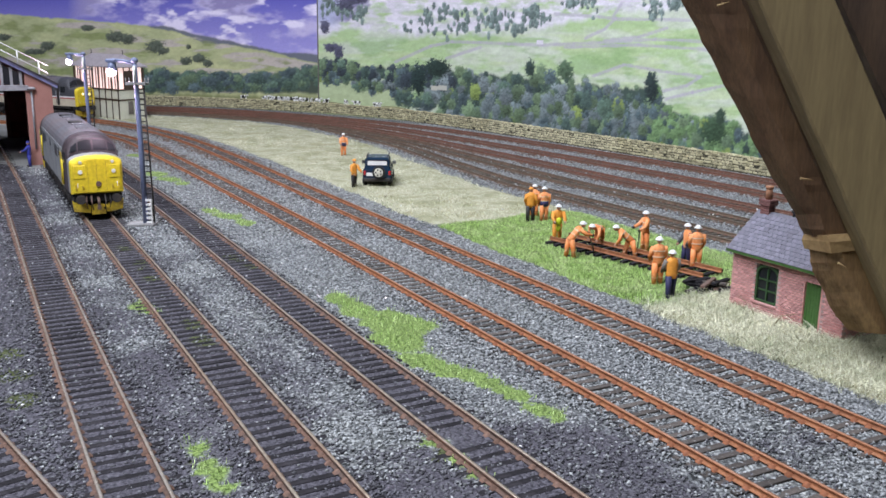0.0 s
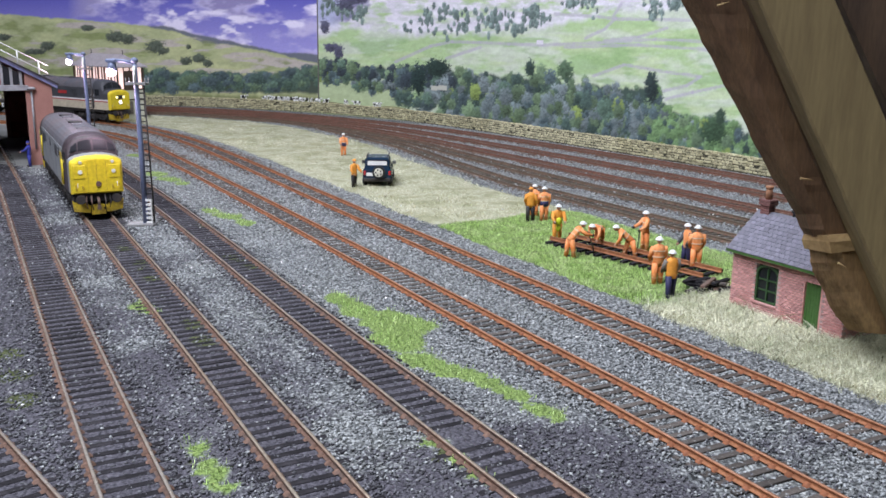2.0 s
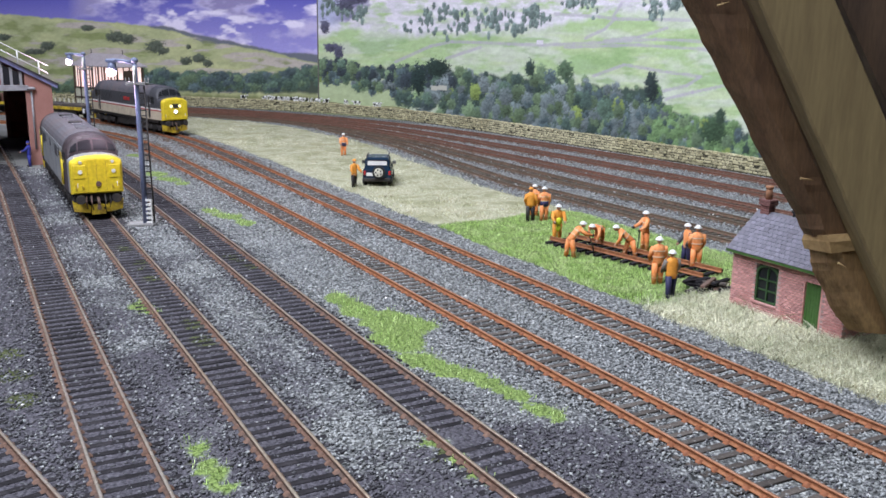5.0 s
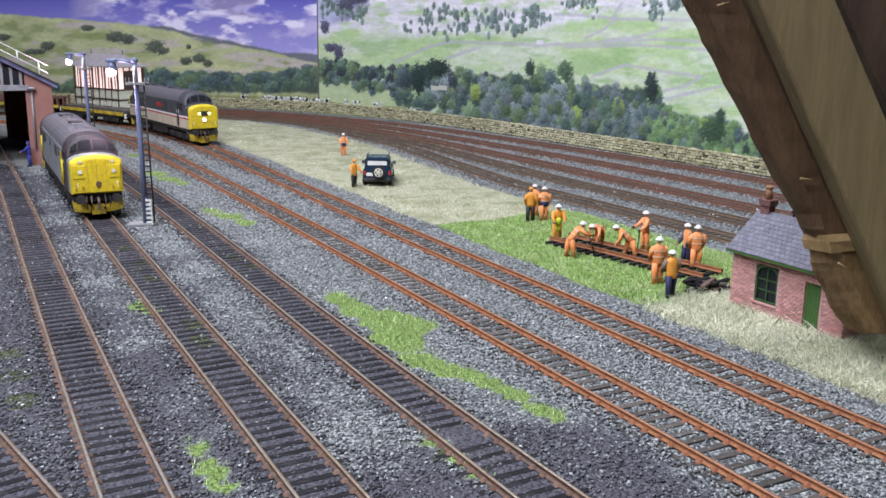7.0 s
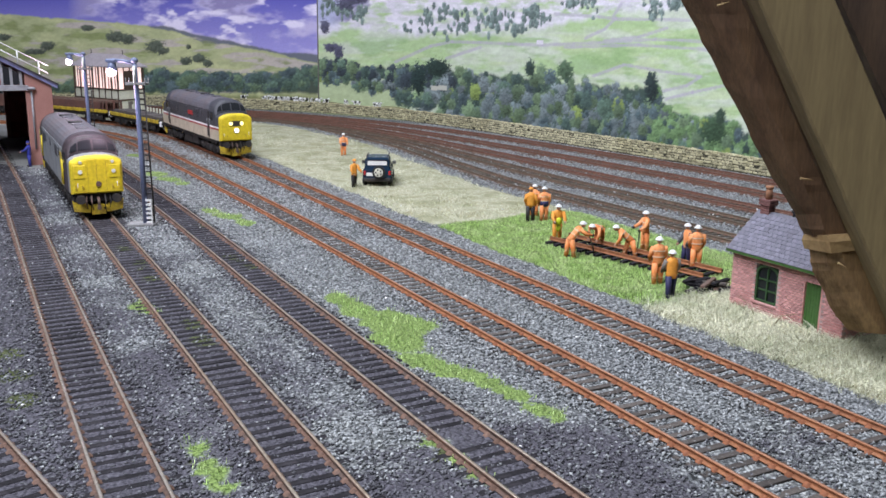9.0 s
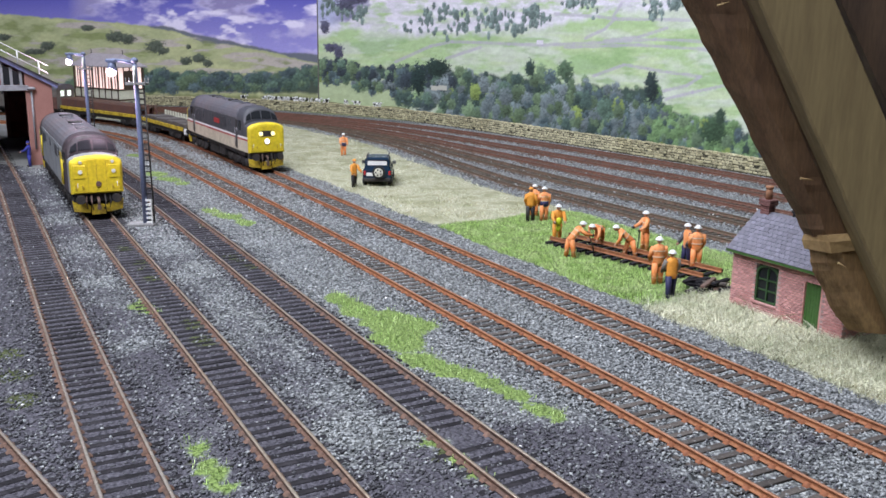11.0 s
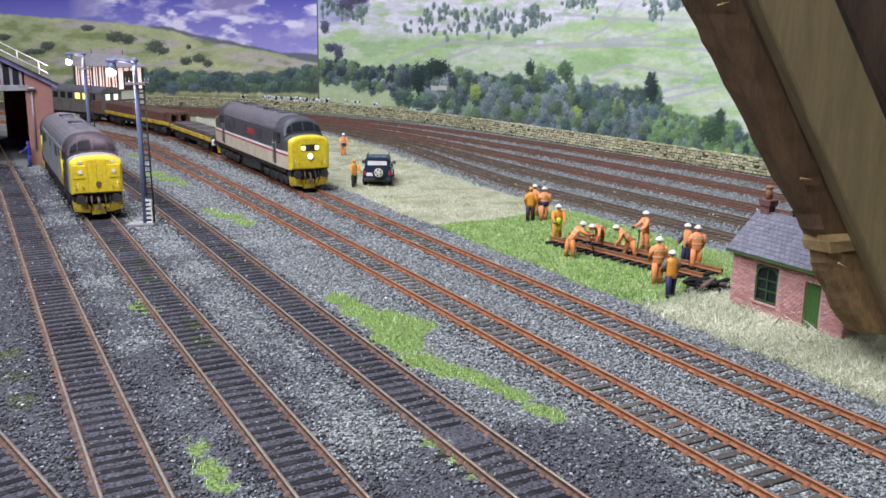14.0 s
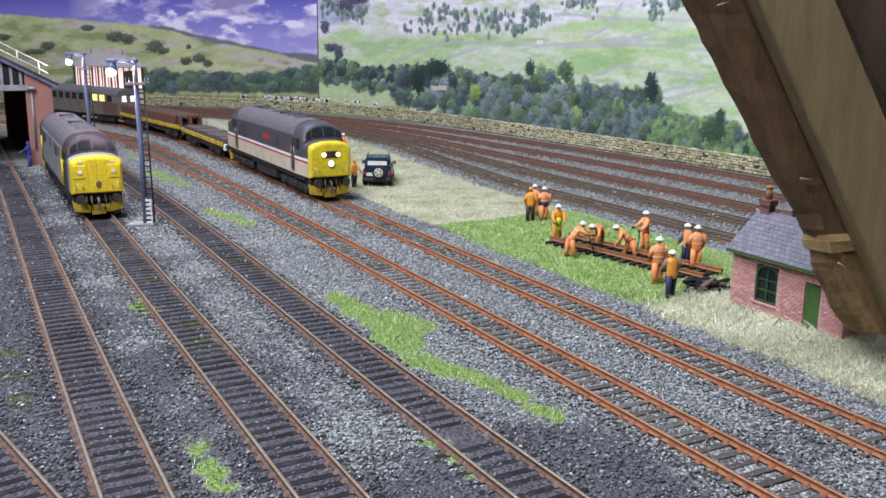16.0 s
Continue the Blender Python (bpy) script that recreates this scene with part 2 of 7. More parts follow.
M = dict(
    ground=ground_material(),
    stone=mat("ballast_chip", (0.205, 0.218, 0.222), 0.85, second=(0.35, 0.36, 0.35), fine=1500, coarse=400, amount=0.25, bump=0.0, island=0.55),
    rust_chip=mat("rust_dusted_chip", (0.125, 0.09, 0.07), 0.85, second=(0.17, 0.13, 0.105), fine=1500, coarse=400, amount=0.25, bump=0.0, island=0.5),
    moss=mat("dark_moss_blade", (0.07, 0.10, 0.03), 0.85, second=(0.13, 0.17, 0.06), fine=300, coarse=60, amount=0.2, bump=0, island=0.5),
    straw_tan=mat("tan_straw_blade", (0.46, 0.42, 0.26), 0.8, second=(0.36, 0.39, 0.20), fine=300, coarse=30, amount=0.2, bump=0, island=0.4),
    brick_dark=mat("sooty_red_brick", (0.19, 0.085, 0.075), 0.8, second=(0.12, 0.06, 0.055), fine=900, coarse=200, amount=0.3),
    rust=mat("rusty_rail_side", (0.32, 0.13, 0.055), 0.75, second=(0.22, 0.088, 0.042), fine=900, coarse=70, amount=0.3),
    rust_dull=mat("brown_rail_side", (0.115, 0.078, 0.062), 0.75, second=(0.18, 0.095, 0.062), fine=900, coarse=60, amount=0.3),
    rust_far=mat("dark_rust_rail", (0.17, 0.075, 0.05), 0.8, second=(0.13, 0.07, 0.048), fine=600, coarse=30, amount=0.3),
    chair_dull=mat("brown_rail_chair", (0.15, 0.085, 0.058), 0.8, fine=900, coarse=120, amount=0.3),
    chair=mat("rusty_rail_chair", (0.24, 0.085, 0.035), 0.8, fine=900, coarse=120, amount=0.3),
    railhead=mat("worn_rail_head", (0.36, 0.31, 0.24), 0.36, 0.4, second=(0.28, 0.19, 0.13), fine=700, coarse=40, amount=0.25, bump=0.05),
    rusty_head=mat("rusty_rail_head", (0.36, 0.19, 0.115), 0.5, 0.2, second=(0.28, 0.13, 0.07), fine=700, coarse=40, amount=0.25, bump=0.05),
    sooty=mat("soot_dim_ballast_chip", (0.085, 0.085, 0.095), 0.85, second=(0.14, 0.14, 0.15), fine=1500, coarse=400, amount=0.25, bump=0.0, island=0.5),
    shiny=mat("polished_rail_head", (0.44, 0.39, 0.33), 0.28, 0.5, second=(0.33, 0.26, 0.20), fine=700, coarse=40, amount=0.2, bump=0.05),
    sleeper=mat("grey_weathered_sleeper", (0.055, 0.046, 0.04), 0.85, second=(0.105, 0.092, 0.08), fine=900, coarse=200, amount=0.4, rand=0.3, stretch=(1, 5, 1)),
    sleeper_olive=mat("brown_worn_sleeper", (0.095, 0.078, 0.055), 0.85, second=(0.06, 0.052, 0.042), fine=700, coarse=60, amount=0.3),
    rail_olive=mat("dull_brown_rail", (0.135, 0.095, 0.062), 0.75, second=(0.10, 0.078, 0.055), fine=600, coarse=30, amount=0.3),
    sleeper_far=mat("rust_stained_sleeper", (0.135, 0.082, 0.06), 0.85, second=(0.095, 0.065, 0.052), fine=700, coarse=60, amount=0.3),
    sleeper_dark=mat("oily_sleeper", (0.013, 0.012, 0.014), 0.9, second=(0.03, 0.028, 0.031), fine=900, coarse=150, amount=0.4, rand=0.3, spec=0.15),
    straw=mat("dry_straw_blade", (0.74, 0.73, 0.55), 0.8, second=(0.42, 0.45, 0.29), fine=300, coarse=30, amount=0.2, bump=0, island=0.35),
    turf=mat("green_flock_blade", (0.38, 0.55, 0.17), 0.8, second=(0.54, 0.64, 0.31), fine=300, coarse=70, amount=0.2, bump=0, island=0.6),
    brick=mat("red_model_brick", (0.53, 0.25, 0.23), 0.8, second=(0.62, 0.36, 0.34), fine=900, coarse=120, amount=0.2, rand=0.2),
    brick_joined=mat("red_model_brick_joined", (0.53, 0.25, 0.23), 0.8, second=(0.62, 0.36, 0.34), fine=900, coarse=120, amount=0.2, island=0.2),
    mortar=mat("grey_pink_mortar", (0.50, 0.38, 0.36), 0.9, fine=900, amount=0.2),
    slate=mat("blue_grey_slate", (0.155, 0.15, 0.185), 0.6, second=(0.11, 0.11, 0.14), fine=700, coarse=150, amount=0.25, rand=0.2),
    slate_joined=mat("blue_grey_slate_ridge", (0.16, 0.155, 0.185), 0.6, fine=700, coarse=150, amount=0.25),
    green_dark=mat("dark_green_paint", (0.03, 0.075, 0.028), 0.5, second=(0.045, 0.10, 0.035), fine=700, amount=0.15),
    green=mat("green_paint", (0.06, 0.145, 0.035), 0.5, second=(0.08, 0.17, 0.05), fine=700, amount=0.15),
    terracotta=mat("terracotta", (0.35, 0.17, 0.09), 0.8, fine=800, amount=0.3),
    drystone=mat("ochre_field_stone", (0.43, 0.395, 0.235), 0.9, second=(0.50, 0.47, 0.31), fine=700, coarse=150, amount=0.35, rand=0.3),
    drystone_joined=mat("ochre_field_stone_joined", (0.41, 0.375, 0.22), 0.9, second=(0.48, 0.45, 0.29), fine=700, coarse=150, amount=0.35, island=0.35),
    wall_gap=mat("dark_wall_joint", (0.075, 0.07, 0.045), 0.95, fine=700, amount=0.4),
    # rafter timber, with the shade on it put into its colour
    timber_shaded=mat("shaded_timber", (0.075, 0.045, 0.026), 0.8, second=(0.045, 0.028, 0.018), fine=260, coarse=26, amount=0.3, stretch=(4, 4, 0.5)),
    # strut timber again, lightened in colour for the light on its foot
    timber_lit=mat("lit_brown_timber", (0.25, 0.155, 0.066), 0.75, second=(0.15, 0.088, 0.04), fine=260, coarse=40, amount=0.3, stretch=(4, 4, 0.5), bump=0.35, dist=0.0006),
    timber=mat("dark_sawn_timber", (0.125, 0.071, 0.033), 0.75, second=(0.088, 0.047, 0.023), fine=260, coarse=26, amount=0.3, stretch=(4, 4, 0.5), bump=0.35, dist=0.0006),
    timber_pale=mat("pale_timber", (0.42, 0.29, 0.13), 0.75, second=(0.24, 0.15, 0.06), fine=300, coarse=60, amount=0.25, bump=0.3),
    timber_tan=mat("tan_planed_timber", (0.205, 0.155, 0.072), 0.7, second=(0.15, 0.11, 0.05), fine=220, coarse=22, amount=0.16, stretch=(4, 4, 0.4), bump=0.15),
    yellow=mat("warning_yellow_paint", (0.72, 0.56, 0.02), 0.55, second=(0.60, 0.45, 0.02), fine=500, coarse=150, amount=0.18, bump=0.05),
    yellow_dirty=mat("dirty_yellow_paint", (0.62, 0.45, 0.03), 0.6, second=(0.26, 0.17, 0.03), fine=500, coarse=220, amount=0.3, bump=0.1),
    loco_grey=mat("dark_grey_loco_paint", (0.056, 0.058, 0.066), 0.5, second=(0.075, 0.076, 0.085), fine=600, coarse=60, amount=0.2, bump=0.05),
    loco_roof=mat("weathered_loco_roof", (0.105, 0.105, 0.12), 0.6, second=(0.15, 0.125, 0.13), fine=400, coarse=60, amount=0.25, bump=0.05),
    loco_lightgrey=mat("light_grey_loco_paint", (0.27, 0.285, 0.295), 0.5, second=(0.22, 0.23, 0.24), fine=600, coarse=60, amount=0.15, bump=0.05),
    loco_brown=mat("brown_cab_surround", (0.06, 0.045, 0.05), 0.55, fine=600, coarse=80, amount=0.2, bump=0.05),
    cream=mat("cream_loco_paint", (0.56, 0.49, 0.37), 0.5, second=(0.46, 0.40, 0.30), fine=600, coarse=80, amount=0.15, bump=0.05),
    red=mat("red_stripe_paint", (0.42, 0.035, 0.035), 0.5, fine=600, amount=0.15, bump=0),
    white=mat("white_paint", (0.78, 0.78, 0.76), 0.5, second=(0.68, 0.68, 0.66), fine=600, amount=0.1, bump=0),
    black=mat("black_underframe", (0.02, 0.019, 0.02), 0.65, second=(0.05, 0.042, 0.036), fine=700, coarse=150, amount=0.4),
    steel=mat("dull_steel", (0.25, 0.25, 0.26), 0.4, 0.8, fine=900, amount=0.2),
    glass=glass("dark_glass"),
    lamp_white=glowing("lit_headlamp", (0.93, 0.96, 1.0), 2.0),
    lamp_yellow=glowing("lit_marker_lamp", (1.0, 0.90, 0.36), 1.3),
    lens=mat("clear_lamp_lens", (0.75, 0.73, 0.62), 0.25, fine=800, amount=0.15, bump=0),
    wagon_brown=mat("rusty_brown_wagon", (0.115, 0.055, 0.045), 0.75, second=(0.17, 0.085, 0.06), fine=600, coarse=80, amount=0.3),
    wagon_deck=mat("grey_brown_wagon_deck", (0.11, 0.095, 0.085), 0.8, second=(0.075, 0.068, 0.062), fine=600, coarse=80, amount=0.35, stretch=(6, 1, 1)),
    wagon_olive=mat("faded_grey_van_side", (0.17, 0.15, 0.13), 0.7, second=(0.12, 0.105, 0.09), fine=600, coarse=80, amount=0.25),
    yellow_glow=glowing("lit_van_window", (1.0, 0.9, 0.25), 0.8),
    white_glow=glowing("pale_lit_van_window", (0.9, 1.0, 0.85), 0.7),
    post_blue=mat("blue_grey_painted_steel", (0.17, 0.20, 0.32), 0.45, second=(0.14, 0.165, 0.25), fine=700, amount=0.15, bump=0.05),
    concrete=mat("grey_concrete", (0.27, 0.265, 0.26), 0.9, fine=700, coarse=100, amount=0.25),
    yard_glow=glowing("lit_yard_lamp", (1.0, 0.83, 0.92), 12.0),
    box_glow=glowing("lit_signal_box_window", (1.0, 0.74, 0.66), 0.8),
    sig_cream=mat("cream_timber_panel", (0.62, 0.62, 0.50), 0.6, second=(0.54, 0.54, 0.43), fine=600, coarse=80, amount=0.12),
    sig_brown=mat("dark_brown_framing", (0.075, 0.05, 0.035), 0.6, fine=600, amount=0.2),
    sig_frame=mat("dusky_pink_window_frame", (0.36, 0.24, 0.21), 0.6, fine=600, amount=0.2),
    sig_roof=mat("grey_sheet_roof", (0.33, 0.30, 0.31), 0.7, second=(0.28, 0.25, 0.27), fine=500, coarse=60, amount=0.2),
    shed_pink=mat("salmon_rendered_wall", (0.36, 0.175, 0.145), 0.8, second=(0.32, 0.155, 0.13), fine=900, coarse=60, amount=0.15),
    shed_grey=mat("grey_steel_beam", (0.34, 0.33, 0.35), 0.6, fine=600, amount=0.15),
    shed_blue=mat("blue_roof_edge", (0.20, 0.20, 0.36), 0.5, fine=600, amount=0.15),
    shed_roof=mat("dark_sheet_roof", (0.06, 0.05, 0.06), 0.7, fine=600, amount=0.3),
    shed_red=mat("dark_red_door", (0.26, 0.05, 0.05), 0.6, fine=600, amount=0.15),
    orange=mat("hi_vis_orange_paint", (0.78, 0.24, 0.06), 0.6, second=(0.86, 0.42, 0.19), fine=900, coarse=200, amount=0.15, bump=0.05),
    orange_yellow=mat("hi_vis_amber_paint", (0.78, 0.33, 0.045), 0.6, second=(0.72, 0.28, 0.04), fine=900, coarse=200, amount=0.15, bump=0.05),
    skin=mat("pale_figure_paint", (0.52, 0.30, 0.21), 0.6, fine=900, amount=0.1, bump=0),
    navy=mat("navy_figure_paint", (0.03, 0.03, 0.09), 0.6, fine=900, amount=0.2, bump=0),
    overall_blue=mat("blue_overall_paint", (0.035, 0.045, 0.30), 0.6, fine=900, amount=0.2, bump=0),
    lime=mat("lime_yellow_paint", (0.62, 0.72, 0.03), 0.5, fine=900, amount=0.1, bump=0),
    car_blue=mat("dark_blue_car_paint", (0.012, 0.028, 0.055), 0.25, second=(0.016, 0.034, 0.062), fine=600, amount=0.1, bump=0),
    tyre=mat("black_rubber", (0.018, 0.018, 0.018), 0.8, fine=700, amount=0.3),
    car_red=mat("red_lens", (0.45, 0.02, 0.02), 0.3, fine=700, amount=0.1, bump=0),
    room_wall=mat("plain_loft_wall", (0.36, 0.34, 0.31), 0.9, fine=60, coarse=5, amount=0.1, bump=0.05),
    room_floor=mat("loft_floorboards", (0.22, 0.14, 0.08), 0.7, fine=60, coarse=6, amount=0.25, stretch=(1, 8, 1)),
    board_edge=mat("plywood_edge", (0.36, 0.25, 0.14), 0.7, fine=120, coarse=12, amount=0.2),
)


# ---- mesh tools; all shapes are given in millimetres ----
def part(name, bm, material, parent=None, label="", kind="", smooth=False):
    """Link a bmesh as one mesh object, under a thing or under a part."""
    bmesh.ops.recalc_face_normals(bm, faces=bm.faces[:])
    me = bpy.data.meshes.new(name)
    bm.to_mesh(me)
    bm.free()
    co = np.empty(len(me.vertices) * 3, np.float32)
    me.vertices.foreach_get("co", co)
    me.vertices.foreach_set("co", co * MM)
    for m in (material if isinstance(material, (list, tuple)) else [material]):
        me.materials.append(m)
    if smooth:
        me.polygons.foreach_set("use_smooth", [True] * len(me.polygons))
    ob = new(name, me)
    ob.parent = parent
    return tagged(ob, label=label, kind=kind)


def piece(name, mesh, parent, m):
    """One more object on a mesh that alike pieces share."""
    ob = new(name, mesh)
    ob.parent = parent
    ob.matrix_basis = m
    return ob


def at(x, y, z=0.0, rz=0.0, rx=0.0, ry=0.0):
    return pose(x * MM, y * MM, z * MM, rx, ry, rz)


def thing(name, m, label, category, group="", kind=""):
    ob = new(name)
    ob.empty_display_size = 0.01
    ob.matrix_basis = m
    return tagged(ob, label=label, category=category, group=group, kind=kind)


def box(bm, x0, x1, y0, y1, z0, z1, bevel=0.0, mi=0, m=None):
    tmp = bmesh.new()
    v = [tmp.verts.new((x, y, z)) for x in (x0, x1) for y in (y0, y1) for z in (z0, z1)]
    for f in ((0, 1, 3, 2), (4, 6, 7, 5), (0, 4, 5, 1), (2, 3, 7, 6), (0, 2, 6, 4), (1, 5, 7, 3)):
        tmp.faces.new([v[i] for i in f])
    if bevel:
        bmesh.ops.bevel(tmp, geom=tmp.edges[:], offset=bevel, segments=1, affect="EDGES")
    add(bm, tmp, mi, m)


def add(bm, tmp, mi=0, m=None):
    bmesh.ops.recalc_face_normals(tmp, faces=tmp.faces[:])
    idx = {}
    for v in tmp.verts:
        idx[v] = bm.verts.new(m @ v.co if m else v.co)
    for f in tmp.faces:
        try:
            g = bm.faces.new([idx[v] for v in f.verts])
            g.material_index, g.smooth = mi, f.smooth
        except ValueError:
            pass
    tmp.free()


def loft(bm, rings, mi=0, closed=True, caps=True, smooth=False):
    """Skin rings of equally many points."""
    vs = [[bm.verts.new(p) for p in r] for r in rings]
    n = len(vs[0])
    for a, b in zip(vs[:-1], vs[1:]):
        for i in range(n if closed else n - 1):
            j = (i + 1) % n
            f = bm.faces.new((a[i], a[j], b[j], b[i]))
            f.material_index, f.smooth = mi, smooth
    if caps and closed:
        for r in (vs[0], vs[-1]):
            try:
                bm.faces.new(r).material_index = mi
            except ValueError:
                pass
    return vs


def rod(bm, p0, p1, r0, r1=None, n=8, mi=0, smooth=True):
    p0, p1 = Vector(p0), Vector(p1)
    r1 = r0 if r1 is None else r1
    q = (p1 - p0).to_track_quat("Z", "Y").to_matrix()
    rings = []
    for p, r in ((p0, r0), (p1, r1)):
        rings.append([p + q @ Vector((r * math.cos(2 * math.pi * i / n), r * math.sin(2 * math.pi * i / n), 0)) for i in range(n)])
    loft(bm, rings, mi, smooth=smooth)


def tube(bm, points, radii, n=8, mi=0):
    """A limb through several points."""
    rings = []
    for k, (p, r) in enumerate(zip(points, radii)):
        a, b = Vector(points[max(0, k - 1)]), Vector(points[min(len(points) - 1, k + 1)])
        q = (b - a).to_track_quat("Z", "Y").to_matrix()
        rings.append([Vector(p) + q @ Vector((r * math.cos(2 * math.pi * i / n), r * math.sin(2 * math.pi * i / n), 0)) for i in range(n)])
    loft(bm, rings, mi, smooth=True)


def ball(bm, c, rx, ry, rz, mi=0, seg=10, rings=6, lower=True):
    tmp = bmesh.new()
    bmesh.ops.create_uvsphere(tmp, u_segments=seg, v_segments=rings, radius=1.0)
    for f in tmp.faces:
        f.smooth = True
    if not lower:
        bmesh.ops.delete(tmp, geom=[v for v in tmp.verts if v.co.z < -0.05], context="VERTS")
    for v in tmp.verts:
        v.co = Vector((c[0] + v.co.x * rx, c[1] + v.co.y * ry, c[2] + v.co.z * rz))
    add(bm, tmp, mi)


def prism(bm, outline, axis, lo, hi, mi=0):
    """A flat outline pushed along one axis."""
    def put(a, b, c):
        return {"x": (c, a, b), "y": (a, c, b), "z": (a, b, c)}[axis]
    loft(bm, [[put(a, b, c) for a, b in outline] for c in (lo, hi)], mi)


def mesh_object(name, verts, faces, material, label="", kind="", category="", parent=None, smooth=False):
    me = bpy.data.meshes.new(name)
    verts, faces = np.asarray(verts, np.float32) * MM, np.asarray(faces, np.int32)
    k = faces.shape[1]
    me.vertices.add(len(verts))
    me.vertices.foreach_set("co", verts.ravel())
    me.loops.add(faces.size)
    me.loops.foreach_set("vertex_index", faces.ravel())
    me.polygons.add(len(faces))
    me.polygons.foreach_set("loop_start", np.arange(0, faces.size, k, dtype=np.int32))
    me.update(calc_edges=True)
    me.materials.append(material)
    if smooth:
        me.polygons.foreach_set("use_smooth", [True] * len(me.polygons))
    ob = new(name, me)
    ob.parent = parent
    return tagged(ob, label=label, kind=kind, category=category)


# ---- the track plan ----
class Line:
    """A centre line in plan, by arc length."""

    def __init__(self, pts):
        self.p = np.asarray(pts, float)
        self.s = np.r_[0, np.cumsum(np.linalg.norm(np.diff(self.p, axis=0), axis=1))]
        self.length = self.s[-1]

    def xy(self, s):
        return np.stack([np.interp(s, self.s, self.p[:, 0]), np.interp(s, self.s, self.p[:, 1])], -1)

    def way(self, s):
        d = self.xy(np.asarray(s) + 6.0) - self.xy(np.asarray(s) - 6.0)
        return d / np.linalg.norm(d, axis=-1, keepdims=True)

    def side(self, s, off):
        w = self.way(s)
        return self.xy(s) + off * np.stack([-w[..., 1], w[..., 0]], -1)


def curve(a, u, c, lo, hi):
    """A nearly straight line from a along u, bowed sideways by a polynomial of the distance in metres; straight past its ends."""
    a, u = np.array(a), np.array(u)
    n = np.array([-u[1], u[0]])
    s = np.arange(0, hi[0] + 1, 3.0)
    p = a + u * s[:, None] + np.polyval(c, s / 1000)[:, None] * n
    d0, d1 = p[0] - p[8], p[-1] - p[-9]
    d0, d1 = d0 / np.linalg.norm(d0), d1 / np.linalg.norm(d1)
    head = [p[0] + d0 * k for k in np.arange(lo, 0, -4.0)]
    tail = [p[-1] + d1 * k for k in np.arange(4.0, hi[1], 4.0)]
    return Line(np.concatenate([np.array(head).reshape(-1, 2), p, np.array(tail).reshape(-1, 2)]))


def smooth_line(pts, step=4.0, rounds=60):
    pts = np.asarray(pts, float)
    s = np.r_[0, np.cumsum(np.linalg.norm(np.diff(pts, axis=0), axis=1))]
    q = np.arange(0, s[-1], step)
    p = np.stack([np.interp(q, s, pts[:, 0]), np.interp(q, s, pts[:, 1])], 1)
    for _ in range(rounds * 6):
        p[1:-1] = (p[:-2] + 2 * p[1:-1] + p[2:]) / 4
    return Line(p)


T1 = curve((-398.4, 810.8), (0.4748, -0.8801), (38.55, -42.21, 10.51, -0.05), 330, (671, 160))
T2 = curve((-226.2, 588.4), (0.4776, -0.8786), (-30.31, 30.37, -8.28, 0.35), 400, (418, 160))
T3 = curve((-248.6, 734.9), (0.4832, -0.8755), (111.69, -100.33, 21.82, -0.88), 250, (581, 160))
T4 = curve((-337.5, 1016.4), (0.4895, -0.872), (5.33, -31.09, 23.81, -0.39), 10, (907, 180))
T5 = curve((-497.2, 1288.6), (0.5312, -0.8472), (153.84, -711.38, 1267.85, -1079.40, 377.74, 2.71), 0, (1210, 160))
T0 = Line([(-150.8 - 0.66 * 120, 264.5 + 0.75 * 120), (-109.5 + 0.66 * 80, 217.5 - 0.75 * 80)])


def swept_left(line, radius, turn_to, length):
    """Carry a line on past its start, round a bend to the left-hand side of the room."""
    p, d = line.p[0].copy(), line.p[0] - line.p[8]
    h, out = math.atan2(d[1], d[0]), []
    while len(out) * 3 < length:
        if h < turn_to:
            h += 3 / radius
        p = p + 3 * np.array([math.cos(h), math.sin(h)])
        out.append(p)
    return Line(np.concatenate([np.array(out)[::-1], line.p])), len(out) * 3.0


MAIN, MAIN_ZERO = swept_left(T5, 620.0, math.pi, 1400.0)
T4L, _ = swept_left(T4, 560.0, math.pi, 900.0)
# the outer boundary wall and the four-and-one through tracks that run beside it
WALL = smooth_line([(-1300, 1620), (-700, 1612), (-499, 1598), (-374, 1566), (-211, 1500), (-75, 1396), (49, 1240), (146, 1094), (219, 985),
                    (298, 860), (470, 585), (640, 315)])
FAR_MID = smooth_line([(-1300, 1452), (-600, 1446), (-420, 1410), (-270, 1325), (-141, 1218), (-61, 1126), (118, 876), (196, 749), (240, 672), (430, 360), (560, 150)])


def fanned(offsets):
    """A through track that closes up to its neighbours towards the far bend."""
    arc = FAR_MID.s[2:-2]
    off, w = np.interp(arc, [1100, 1277, 1436, 1535, 1700], offsets), FAR_MID.way(arc)
    return smooth_line(FAR_MID.xy(arc) + off[:, None] * np.stack([-w[:, 1], w[:, 0]], -1), rounds=30)


FAR = [fanned(o) for o in ((114, 116, 118, 118, 118), (76, 70, 64, 62, 59), (45, 31, 20, 12, 0), (19, 4, -10, -28, -49), (19, -20, -40, -68, -99))]
rng = np.random.default_rng(7)


